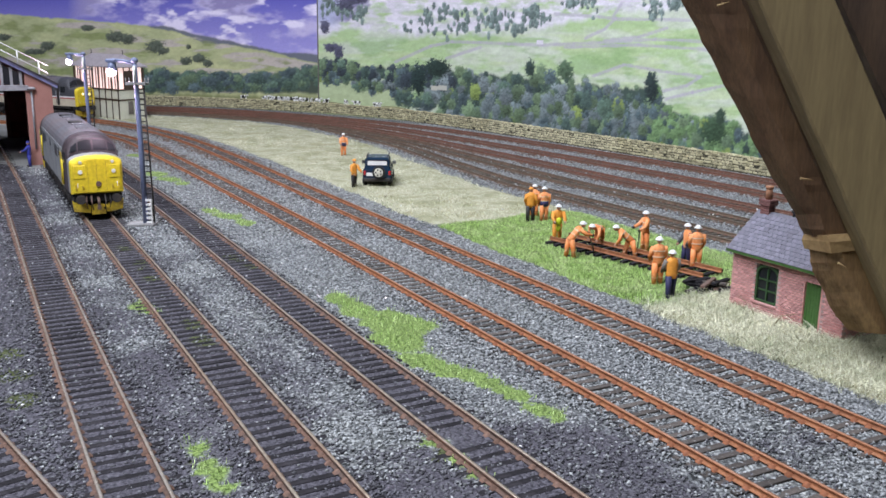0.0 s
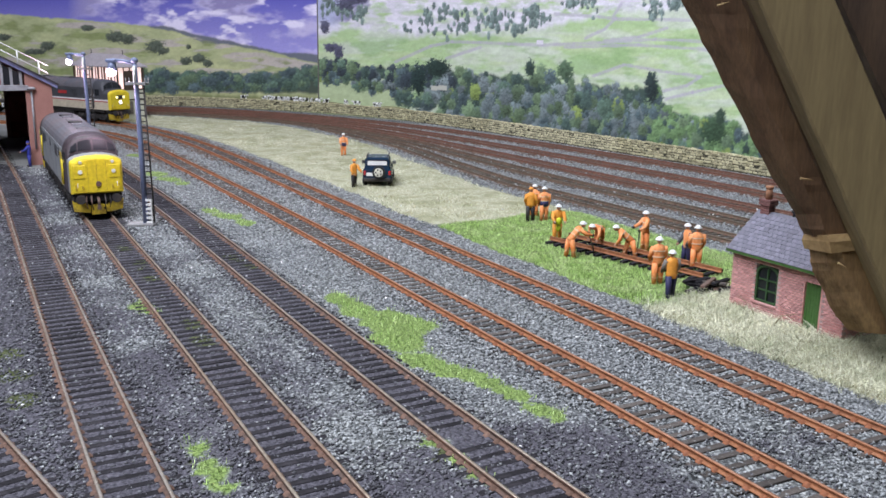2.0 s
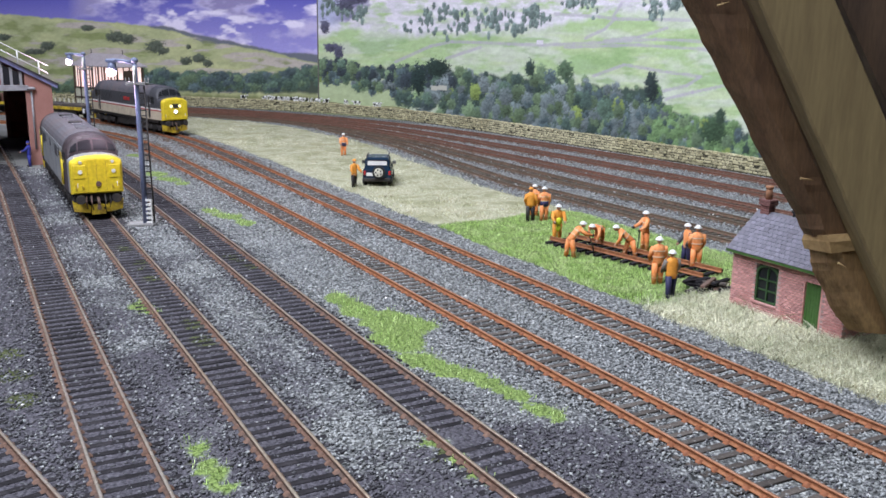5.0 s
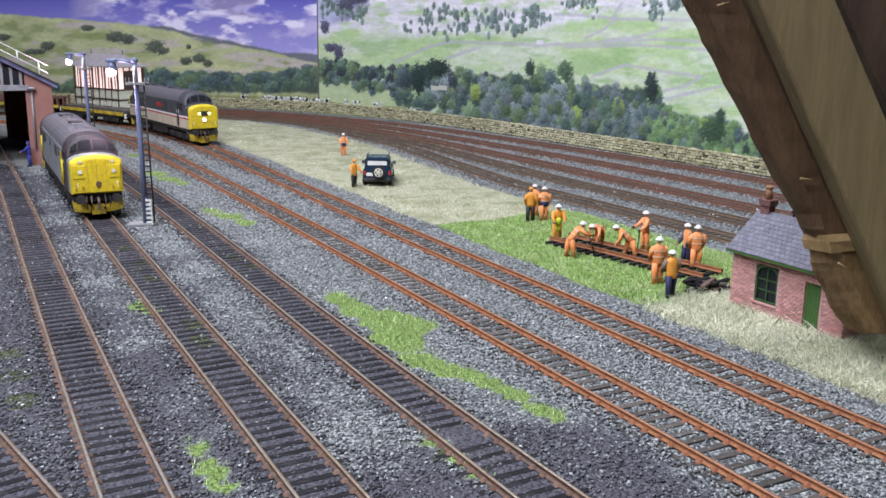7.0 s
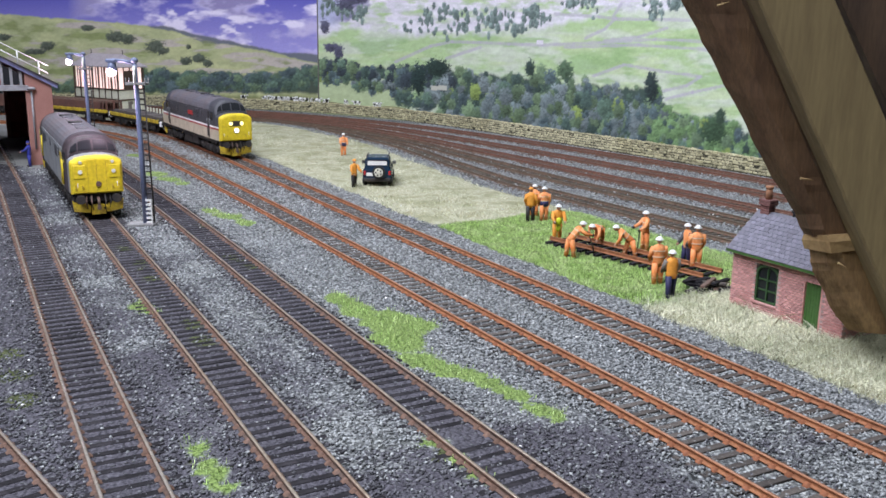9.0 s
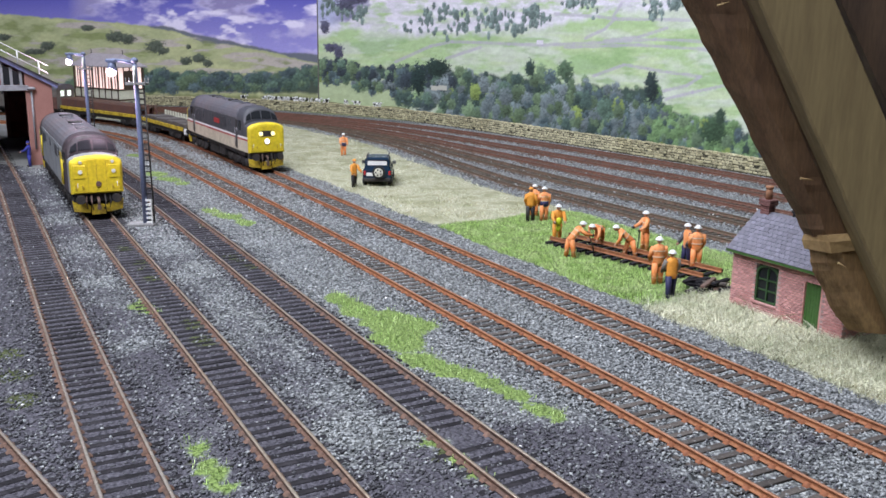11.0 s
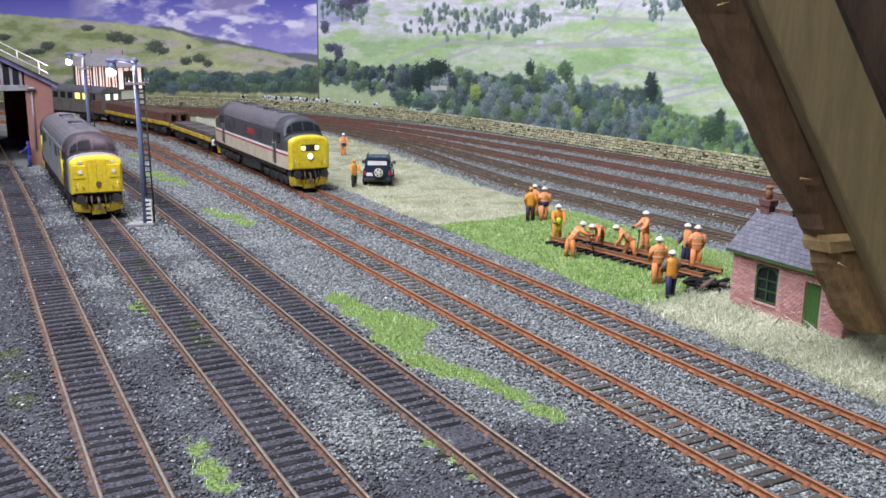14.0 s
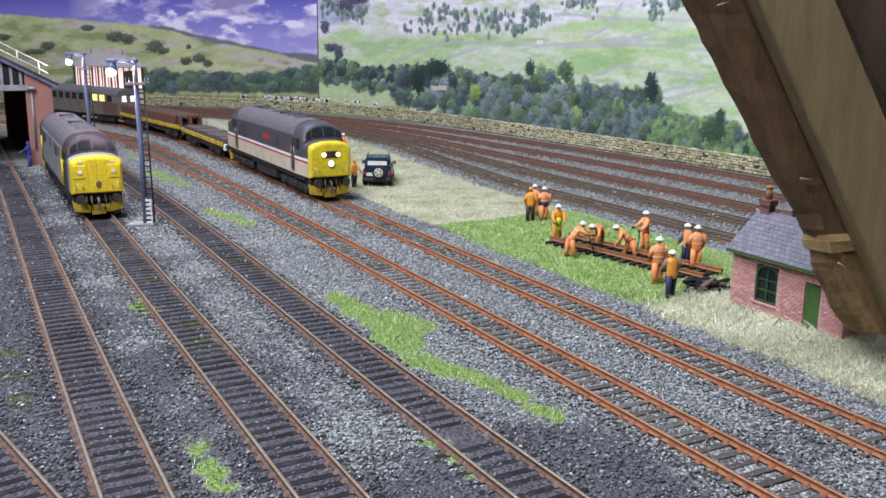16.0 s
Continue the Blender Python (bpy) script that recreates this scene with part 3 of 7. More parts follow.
def near_line(line, pts):
    """Distance of plan points to a line, and its arc length there."""
    arcs = np.arange(0, line.length, 30.0)
    q = line.xy(arcs)
    best, arc = np.full(len(pts), 1e12), np.zeros(len(pts))
    px, py = np.ascontiguousarray(pts[:, 0]), np.ascontiguousarray(pts[:, 1])
    for k in range(len(q)):
        d = (px - q[k, 0]) ** 2 + (py - q[k, 1]) ** 2
        m = d < best
        best[m], arc[m] = d[m], arcs[k]
    for _ in range(2):
        c, w = line.xy(arc), line.way(arc)
        arc = np.clip(arc + (px - c[:, 0]) * w[:, 0] + (py - c[:, 1]) * w[:, 1], 0, line.length)
    c = line.xy(arc)
    return np.hypot(px - c[:, 0], py - c[:, 1]), arc


def signed_side(line, pts):
    d, s = near_line(line, pts)
    w, c = line.way(s), line.xy(s)
    cross = w[:, 0] * (pts[:, 1] - c[:, 1]) - w[:, 1] * (pts[:, 0] - c[:, 0])
    return np.where(cross >= 0, d, -d)


GRID_X, GRID_Y = np.arange(-1300, 760, 5.0), np.arange(-320, 1760, 5.0)
FIELDS = {}


def sampled(table, p):
    """Read a table laid over the board at plan points."""
    u, v = np.clip((p[:, 0] + 1300) / 5, 0, len(GRID_X) - 1.001), np.clip((p[:, 1] + 320) / 5, 0, len(GRID_Y) - 1.001)
    i, j = u.astype(int), v.astype(int)
    u, v = u - i, v - j
    return (table[i, j] * (1 - u) + table[i + 1, j] * u) * (1 - v) + (table[i, j + 1] * (1 - u) + table[i + 1, j + 1] * u) * v


def side_at(line, p):
    """Signed distance to a line, from a table made once."""
    if line not in FIELDS:
        gx, gy = np.meshgrid(GRID_X, GRID_Y, indexing="ij")
        FIELDS[line] = signed_side(line, np.stack([gx.ravel(), gy.ravel()], 1)).reshape(gx.shape)
    return sampled(FIELDS[line], p)


def value_noise(x, y, seed=0):
    """Smooth lattice noise, 0 to 1."""
    table = np.random.default_rng(seed).random((257, 257))
    xi, yi = np.floor(x).astype(int), np.floor(y).astype(int)
    fx, fy = x - xi, y - yi
    fx, fy = fx * fx * (3 - 2 * fx), fy * fy * (3 - 2 * fy)
    a, b = table[xi % 256, yi % 256], table[(xi + 1) % 256, yi % 256]
    c, d = table[xi % 256, (yi + 1) % 256], table[(xi + 1) % 256, (yi + 1) % 256]
    return a + (b - a) * fx + (c - a) * fy + (a - b - c + d) * fx * fy


def fractal(x, y, seed=0, octaves=4):
    total, amp, norm = 0.0, 1.0, 0.0
    for o in range(octaves):
        total, norm = total + amp * value_noise(x * 2 ** o, y * 2 ** o, seed + o), norm + amp
        amp *= 0.55
    return total / norm


# patches of green flock in plan: centre, half length, half width, turn from x in degrees
TURF = [(-51, 426, 14.0, 7.5, -55), (-40, 406, 16.0, 8.7, -55), (-28, 388, 18.1, 9.7, -55), (-16, 390, 18.3, 9.9, -55), (-18, 363, 19.4, 10.4, -55), (-10, 343, 16.0, 8.7, -55),
        (2, 331, 12.3, 6.7, -55), (15, 321, 13.0, 7.0, -55), (25, 309, 10.5, 5.7, -55), (34, 295, 9.1, 4.9, -55), (40, 287, 6.9, 3.8, -55), (-141, 406, 11.8, 6.9, -55),
        (-2, 266, 6.7, 3.9, -55), (5, 254, 5.8, 3.3, -55), (12, 242, 5.6, 3.2, -55), (-75, 259, 7.8, 4.6, -55), (-68, 246, 7.5, 4.4, -55), (-62, 236, 5.9, 3.4, -55),
        (-241, 785, 16.3, 9.5, -55), (-263, 816, 16.8, 9.8, -55), (-323, 941, 17.2, 10.0, -55), (-225, 765, 12.3, 7.2, -55), (-171, 648, 12.1, 7.1, -55), (-154, 628, 14.7, 8.6, -55),
        (-137, 607, 11.4, 6.7, -55)]
MOSS = [(-163, 321, 12, 7, -55), (-146, 294, 10, 6, -55), (-175, 343, 11, 6, -55), (-111, 382, 10, 4.5, -60), (-100, 360, 10, 4.5, -60), (-168, 486, 14, 5, -60), (-152, 458, 10, 4.5, -60),
        (-190, 524, 10, 4.5, -60), (-159, 592, 12, 6, -60), (-122, 507, 14, 5, -60), (-107, 486, 10, 5, -60), (-54, 428, 12, 6, -55), (2, 256, 12, 5, -60), (-70, 250, 12, 6, -55)]
SLEEPER_STEP = 6.3


def turf_mask(p, patches, soft):
    g = np.zeros(len(p))
    for x, y, a, b, turn in patches:
        c, s = math.cos(radians(turn)), math.sin(radians(turn))
        u, v = (p[:, 0] - x) * c + (p[:, 1] - y) * s, -(p[:, 0] - x) * s + (p[:, 1] - y) * c
        r = np.sqrt((u / a) ** 2 + (v / b) ** 2) + 1.5 * (fractal(p[:, 0] / 11, p[:, 1] / 11, 11) - 0.5)
        g = np.maximum(g, np.clip((1.15 - r) / soft, 0, 1))
    return g


def conc_free(p):
    return (p[:, 0] < -90).astype(float)


def scenic_masks(p):
    return [sampled(FIELDS[k], p) for k in ("straw", "turf", "dirt_dim", "concrete")]


def share(key, p):
    return sampled(FIELDS[key], p)


def make_masks(p):
    """Straw, turf, dirt with painted dimming, and concrete shares of plan points."""
    wob = (fractal(p[:, 0] / 30, p[:, 1] / 30, 3) - 0.5)
    right_of_main = side_at(MAIN, p)
    left_of_far = -side_at(FAR[4], p)
    verge = np.minimum(np.clip((right_of_main - 29 + wob * 10) / 5, 0, 1), np.clip((left_of_far - 27 + wob * 12) / 6, 0, 1))
    # the working party's lush patch, and the straw round it
    d, s = near_line(MAIN, p)
    lush = np.clip((s - MAIN_ZERO - 843 - wob * 26 + 0.1 * (d - 40)) / 8, 0, 1) * np.clip((1063 - (s - MAIN_ZERO) + wob * 30) / 12, 0, 1)
    turf = np.maximum(verge * lush, turf_mask(p, TURF, 0.6) * (1 - verge))
    straw = verge * (1 - lush)
    hill = np.clip((side_at(FAR[0], p) - 48 + wob * 8) / 6, 0, 1)
    straw = np.maximum(straw, hill * 0.55)
    turf = np.maximum(turf, hill * 0.5)
    dirt_dim = np.zeros(len(p))
    for line, k in ((T0, 0.9), (T1, 0.75), (T2, 0.75), (T3, 0.7)):
        dd = abs(side_at(line, p))
        dirt_dim = np.maximum(dirt_dim, k * np.clip((17 + wob * 14 - dd) / 8, 0, 1))
    front = np.clip((345 - p[:, 1] - 0.6 * p[:, 0] + wob * 160) / 90, 0, 1)
    dirt_dim = np.maximum(dirt_dim, 0.85 * front * np.clip((fractal(p[:, 0] / 45, p[:, 1] / 45, 21) - 0.37) / 0.12, 0, 1))
    # soot and oil round the shed road
    left = -side_at(T1, p)
    dirt_dim = np.maximum(dirt_dim, np.clip((left + 30 + wob * 60) / 20, 0, 1) * np.clip((p[:, 1] - 190 + wob * 140) / 120, 0, 1) * 0.85 * (conc_free(p)))
    # grime plus painted dimming on the shed side, offsetting the lamp over it
    dirt_dim = np.maximum(dirt_dim, 0.72 * np.clip((-side_at(T2, p) + 25 + wob * 120) / 60, 0, 1) * np.clip((fractal(p[:, 0] / 60, p[:, 1] / 60, 25) - 0.22) / 0.2, 0.35, 1))
    dirt_dim = np.maximum(dirt_dim, 0.6 * np.clip((-side_at(T3, p) + 20 + wob * 90) / 40, 0, 1) * np.clip((fractal(p[:, 0] / 38, p[:, 1] / 38, 27) - 0.5) / 0.12, 0, 1))
    near_t3 = side_at(T3, p)
    dirt_dim = np.maximum(dirt_dim, 0.8 * np.clip((40 + wob * 30 - abs(near_t3 - 20)) / 16, 0, 1) * np.clip((305 - p[:, 1] + wob * 50) / 30, 0, 1))
    dirt_dim *= 1 - turf
    shed = np.clip((p[:, 1] - 832 + 0.54 * (p[:, 0] + 371)) / 2, 0, 1) * np.clip((-362 - p[:, 0] - 0.55 * (p[:, 1] - 834)) / 2, 0, 1)
    moss = turf_mask(p, MOSS, 0.7) * (1 - verge) * (1 - turf)
    rust = np.zeros(len(p))
    for k, line in enumerate(FAR):
        rust = np.maximum(rust, (0.95, 0.9, 0.8, 0.6, 0.5)[k] * np.clip((17 + wob * 14 - abs(side_at(line, p))) / 7, 0, 1))
    for line in (T4L, MAIN):
        rust = np.maximum(rust, 0.75 * np.clip((24 + wob * 20 - abs(side_at(line, p))) / 9, 0, 1) * np.clip((p[:, 1] - 780) / 160, 0, 1))
    return straw, turf, dirt_dim, shed, moss, rust


def build_ground():
    xs, ys = GRID_X, GRID_Y
    gx, gy = np.meshgrid(xs, ys, indexing="ij")
    p = np.stack([gx.ravel(), gy.ravel()], 1)
    straw, turf, dirt_dim, conc, moss, rust = make_masks(p)
    shares = (("straw", straw), ("turf", turf), ("dirt_dim", dirt_dim), ("concrete", conc), ("moss", moss), ("rust", rust))
    for key, v in shares:
        FIELDS[key] = v.reshape(gx.shape)
    z = (fractal(p[:, 0] / 18, p[:, 1] / 18, 5) - 0.5) * 0.7 - 0.35 + straw * (0.6 + 2.2 * (fractal(p[:, 0] / 40, p[:, 1] / 40, 9) - 0.3)) + turf * 0.5
    # the sidings are packed almost to the sleeper tops
    for line in (T0, T1, T2, T3):
        near = np.clip((21 - abs(side_at(line, p))) / 5, 0, 1)
        fill = 0.0 + 0.55 * (fractal(p[:, 0] / 24, p[:, 1] / 24, 15, 3) - 0.5) + 0.12 * np.clip((330 - p[:, 1]) / 80, 0, 1)
        z = np.where(turf < 0.5, z * (1 - near) + np.maximum(z, fill) * near, z)
    z = np.where(conc > 0.5, 0.2, z)
    n, k = len(ys), len(xs)
    i = (np.arange(k - 1)[:, None] * n + np.arange(n - 1)).ravel()
    ob = mesh_object("ground", np.column_stack([p, z]), np.column_stack([i, i + n, i + n + 1, i + 1]), M["ground"],
                     "grey ballast, straw and green flock over the layout board", "structure", smooth=True)
    for key, v in shares:
        ob.data.attributes.new(key, "FLOAT", "POINT").data.foreach_set("value", v.astype(np.float32))


build_ground()


def build_room():
    # unseen shell added to close the loft; dull walls limit the bounced light
    def slab(name, x0, x1, y0, y1, z0, z1, m, label):
        bm = bmesh.new()
        box(bm, x0, x1, y0, y1, z0, z1)
        part(name, bm, m, label=label, kind="structure")
    slab("layout_board", -1300, 760, -320, 1760, -18, -3, M["board_edge"], "plywood board under the model landscape")
    slab("floor", -1900, 1500, -1500, 2300, -960, -900, M["room_floor"], "brown boarded loft floor")
    slab("ceiling", -1900, 1500, -1500, 2300, 1120, 1160, M["room_wall"], "plain pale loft ceiling")
    slab("wall_north", -1900, 1500, 2300, 2340, -900, 1120, M["room_wall"], "plain pale loft wall")
    slab("wall_south", -1900, 1500, -1540, -1500, -900, 1120, M["room_wall"], "plain pale loft wall")
    slab("wall_east", 1500, 1540, -1500, 2300, -900, 1120, M["room_wall"], "plain pale loft wall")
    slab("wall_west", -1940, -1900, -1500, 2300, -900, 1120, M["room_wall"], "plain pale loft wall")


build_room()


# ---- printed landscape on the backscene boards ----
def lin(r, g, b):
    return np.array([((v / 255 + 0.055) / 1.055) ** 2.4 if v > 10 else v / 3294 for v in (r, g, b)])


def view_pixels(x, y, z):
    """Pixel across and down at which the camera sees a place on the boards."""
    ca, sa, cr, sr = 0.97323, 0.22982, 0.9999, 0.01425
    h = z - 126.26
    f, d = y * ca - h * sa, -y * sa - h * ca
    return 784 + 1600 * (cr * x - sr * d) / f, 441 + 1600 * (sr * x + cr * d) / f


class Print:
    def __init__(self, X, Y):
        self.X, self.Y, self.c = X, Y, np.zeros((len(X), 3))

    def grain(self, amount, where=1.0):
        """Photographic texture of the print."""
        g = fractal(self.X / 5, self.Y / 3.5, 71, 4) - 0.5
        h = fractal(self.X / 17, self.Y / 9, 75, 3) - 0.5
        self.c = self.c * (1 + where * amount * (g * 1.3 + h))[:, None]

    def wash(self, mask, colour):
        mask = np.clip(mask, 0, 1)[:, None]
        self.c = self.c * (1 - mask) + np.asarray(colour) * mask

    def below(self, xs, ys, soft=2.0, wob=0.0, seed=1):
        edge = np.interp(self.X, xs, ys) + wob * (fractal(self.X / 9, self.Y * 0 + seed, seed) - 0.5) * 2
        return np.clip((self.Y - edge) / soft + 0.5, 0, 1)

    def tree(self, x, y, rx, ry, tone, r):
        k = np.flatnonzero((abs(self.X - x) < rx * 1.3) & (abs(self.Y - y) < ry * 1.3))
        if not len(k):
            return
        u, v = (self.X[k] - x) / rx, (self.Y[k] - y) / ry
        lump = fractal(self.X[k] / 3.0, self.Y[k] / 2.6, int(r * 90), 3)
        a = np.clip((1.0 - np.sqrt(u * u + v * v) + (lump - 0.5) * 1.0) / 0.22, 0, 1)[:, None]
        light = 0.62 + 1.1 * (lump - 0.35) - 0.30 * v - 0.14 * u
        self.c[k] = self.c[k] * (1 - a) + a * np.clip(light, 0.25, 1.7)[:, None] * tone

    def wall_line(self, pts, w, colour):
        for (x0, y0), (x1, y1) in zip(pts[:-1], pts[1:]):
            dx, dy = x1 - x0, y1 - y0
            t = np.clip(((self.X - x0) * dx + (self.Y - y0) * dy) / (dx * dx + dy * dy), 0, 1)
            d = np.hypot(self.X - x0 - t * dx, self.Y - y0 - t * dy)
            self.wash(np.clip((w - d) / 1.2 + 0.5, 0, 1) * (0.35 + 0.65 * fractal(self.X / 3, self.Y / 3, 31)), colour)


GREENS = [lin(74, 92, 86), lin(92, 114, 100), lin(104, 124, 98), lin(86, 102, 106), lin(120, 142, 110), lin(124, 136, 138)]


def paint_left(q):
    X, Y = q.X, q.Y
    q.c[:] = lin(92, 90, 176) + (lin(160, 154, 212) - lin(92, 90, 176)) * np.clip((Y + 5) / 105, 0, 1)[:, None]
    cloud = fractal(X / 62 + 3.1, Y / 30 + 0.4, 41, 5) + 0.10 * np.exp(-((X - 290) / 130) ** 2 - ((Y - 12) / 30) ** 2) + 0.05 * np.exp(-((X - 480) / 60) ** 2 - ((Y - 40) / 25) ** 2)
    band = np.clip((X - 120) / 60, 0, 1) * np.clip((Y + 60) / 40, 0, 1)
    q.wash(np.clip((cloud - 0.42) / 0.16, 0, 1) * band, lin(186, 178, 214))
    q.wash(np.clip((cloud - 0.56) / 0.12, 0, 1) * band * np.clip((48 - Y) / 20, 0, 1), lin(140, 132, 176))
    q.wash(np.clip((fractal(X / 52, Y / 22 + 9, 44, 4) - 0.54) / 0.14 * np.clip((cloud - 0.42) / 0.1, 0, 1), 0, 1) * band, lin(222, 215, 236))
    q.wash(q.below([0, 290, 340, 420, 490, 564], [60, 45, 60, 76, 92, 97], 3, 2, 2), lin(106, 110, 120))
    q.wash(q.below([0, 60, 120, 200, 250, 310, 360, 420, 480, 530, 564], [24, 30, 34, 40, 45, 57, 76, 82, 92, 106, 112], 2.5, 2, 3),
           lin(166, 172, 130))
    n = fractal(X / 46, Y / 16, 47, 4)
    hill = q.below([0, 60, 120, 200, 310, 420, 530, 564], [26, 32, 36, 42, 59, 84, 108, 114], 3, 2, 3)
    q.wash(hill * np.clip((n - 0.46) / 0.15, 0, 1) * 0.9, lin(182, 186, 140))
    q.wash(hill * np.clip((fractal(X / 60, Y / 9 + 5, 48) - 0.52) / 0.12, 0, 1) * 0.8, lin(184, 172, 172))
    q.wash(hill * np.clip((0.42 - n) / 0.12, 0, 1) * 0.8, lin(130, 142, 90))
    q.grain(0.24, hill)
    q.wash(q.below([0, 564], [160, 172], 8, 4, 5), lin(126, 132, 92))
    q.wash(q.below([0, 60, 250, 300, 390, 450, 520, 570], [170, 160, 128, 130, 132, 134, 126, 118], 6, 8, 9) * (1 - q.below([0, 564], [158, 166], 6, 3, 4)), lin(72, 82, 72))
    r = random.Random(3)
    for x, y, rx, ry in ((155, 50, 14, 6), (205, 65, 20, 10), (225, 70, 17, 9), (275, 82, 18, 12), (288, 90, 12, 8), (334, 83, 6, 5), (85, 82, 14, 9),
                         (8, 66, 14, 7), (330, 108, 14, 8), (352, 104, 13, 9), (368, 112, 10, 8), (60, 92, 22, 6)):
        q.tree(x, y, rx, ry, lin(88, 96, 84), r.random())
    for _ in range(300):
        x = r.uniform(60, 575)
        top = np.interp(x, [60, 250, 300, 390, 450, 520, 570], [150, 118, 122, 126, 128, 118, 108])
        y = r.uniform(top + 8, 158)
        s = r.uniform(5, 13)
        q.tree(x, y, s * 1.1, s * r.uniform(0.8, 1.1), GREENS[r.randrange(4)] * r.uniform(0.75, 1.25), r.random())


def paint_right(q):
    X, Y = q.X, q.Y
    q.c[:] = lin(196, 205, 186)
    n = fractal(X / 60, Y / 22, 61, 5)
    q.wash(np.clip((n - 0.42) / 0.2, 0, 1), lin(172, 196, 146))
    scar = 1 - q.below([560, 620, 700, 800, 960, 1080, 1300], [70, 48, 60, 66, 52, 22, 10], 12, 6, 6)
    q.wash(scar * np.clip((fractal(X / 26, Y / 12, 63, 4) - 0.36) / 0.16, 0, 1) * 0.95, lin(222, 218, 228))
    q.wash(scar * np.clip((fractal(X / 14, Y / 7, 64, 3) - 0.56) / 0.1, 0, 1) * 0.4, lin(170, 178, 172))
    q.wash(scar * np.clip((fractal(X / 30, Y / 9, 68, 4) - 0.52) / 0.1, 0, 1) * 0.5, lin(204, 198, 212))
    crag = np.clip((0.5 + (640 - X) / 26 - (Y - 18) / 22 + 3 * (fractal(X / 12, Y / 9, 69, 3) - 0.5)), 0, 1) * np.clip((X - 596 + (Y - 10) * 0.9) / 14, 0, 1) * np.clip((48 - Y) / 14, 0, 1)
    q.wash(crag * 0.85, lin(118, 112, 152))
    q.wash(np.clip((130 - np.hypot((X - 640) / 1.3, (Y + 62))) / 20, 0, 1) * np.clip((600 - X) / 40 + 0.5 - (Y - 30) / 60, 0, 1), lin(172, 176, 206))
    q.wash(np.clip((fractal(X / 80, Y / 14, 65, 4) - 0.5) / 0.12, 0, 1) * q.below([560, 1320], [66, 50], 20) * 0.7, lin(188, 204, 158))
    q.wash(np.clip((0.45 - fractal(X / 50, Y / 18, 66, 4)) / 0.12, 0, 1) * q.below([560, 1320], [70, 40], 20) * 0.7, lin(146, 178, 122))
    # the near meadow below the hedge
    q.wash(q.below([560, 640, 706, 720], [134, 140, 158, 210], 3) * (X < 715), lin(176, 190, 150))
    q.grain(0.2)
    stone = lin(176, 170, 186)
    for pts in ([(700, 110), (762, 82), (800, 74), (900, 78), (960, 80), (1060, 76), (1160, 70), (1250, 74)], [(982, 25), (1060, 30), (1090, 34), (1220, 36)],
                [(1090, 32), (1070, 52), (1036, 68)], [(1070, 72), (1130, 66), (1180, 50)], [(1050, 135), (1105, 115), (1180, 128), (1240, 136), (1215, 152), (1170, 162)],
                [(1178, 176), (1225, 164), (1290, 150)], [(790, 104), (850, 84)], [(1100, 6), (1085, 30)], [(1000, 84), (1130, 80), (1250, 88)]):
        q.wall_line(pts, 2.7, stone)
    r = random.Random(8)
    dark = lin(98, 112, 108)
    for _ in range(330):
        g = r.choice(((745, 45, 16), (770, 30, 14), (790, 20, 10), (815, 40, 22), (845, 35, 18), (870, 30, 16), (875, 45, 10), (945, 20, 12), (960, 35, 10), (935, 35, 14),
                      (640, 25, 10), (600, 20, 14), (1010, 4, 12), (1045, 6, 12), (1155, 5, 9), (1160, 28, 8), (1195, 8, 8), (590, 5, 16), (915, 52, 8)))
        q.tree(g[0] + r.gauss(0, g[2] * 0.85), g[1] + r.gauss(0, g[2] * 0.6), r.uniform(2.2, 4.8), r.uniform(4, 9), dark * r.uniform(1.1, 2.1), r.random())
    for x, y, rx, ry in ((612, 6, 18, 12), (630, 0, 22, 9), (575, 48, 9, 14), (585, 84, 14, 9), (600, 92, 10, 14)):
        q.tree(x, y, rx, ry, lin(92, 92, 112), r.random())
    tops = ([560, 590, 600, 640, 670, 700, 740, 790, 805, 850, 900, 930, 945, 990, 1060, 1090, 1130, 1150, 1168, 1185, 1230, 1262, 1290, 1340, 1420],
            [105, 92, 100, 112, 108, 112, 112, 108, 106, 122, 132, 112, 104, 118, 140, 146, 150, 132, 168, 182, 205, 200, 210, 232, 250])
    foot = ([560, 700, 780, 900, 1050, 1200, 1320, 1420], [138, 165, 208, 216, 240, 262, 290, 320])
    q.wash(q.below([560, 600, 680, 740, 850, 1060, 1150, 1185, 1262, 1340, 1420], [112, 118, 122, 122, 134, 152, 160, 196, 214, 246, 262], 5, 7, 12) * np.clip((X - 640 - 3.2 * np.clip(Y - 125, 0, 60)) / 10 + 4 * (Y < 140), 0, 1), lin(70, 86, 78))
    for _ in range(900):
        x = r.uniform(555, 1420)
        t, b = np.interp(x, *tops), np.interp(x, *foot)
        f = r.random() ** 0.8
        s = r.uniform(5, 14) * (1.0 if x > 700 else 0.7)
        y = t + s * 0.8 + f * max(0.0, b - t - s * 0.4)
        tone = GREENS[r.randrange(6)] * r.uniform(0.7, 1.35)
        if x > 1150 and r.random() < 0.5:
            tone = lin(120, 150, 104) * r.uniform(0.8, 1.15)
        if 830 < x < 1130 and f > 0.45 and r.random() < 0.35:
            tone = lin(128, 142, 144) * r.uniform(0.75, 1.1)
        if r.random() < 0.04:
            tone = lin(140, 160, 92) * r.uniform(0.8, 1.1)
        if x < 810 and f < 0.5 and r.random() < 0.5:
            tone = lin(70, 80, 88) * r.uniform(0.7, 1.1)
        q.tree(x, y, s * r.uniform(0.75, 1.1), s * r.uniform(0.9, 1.5), tone, r.random())
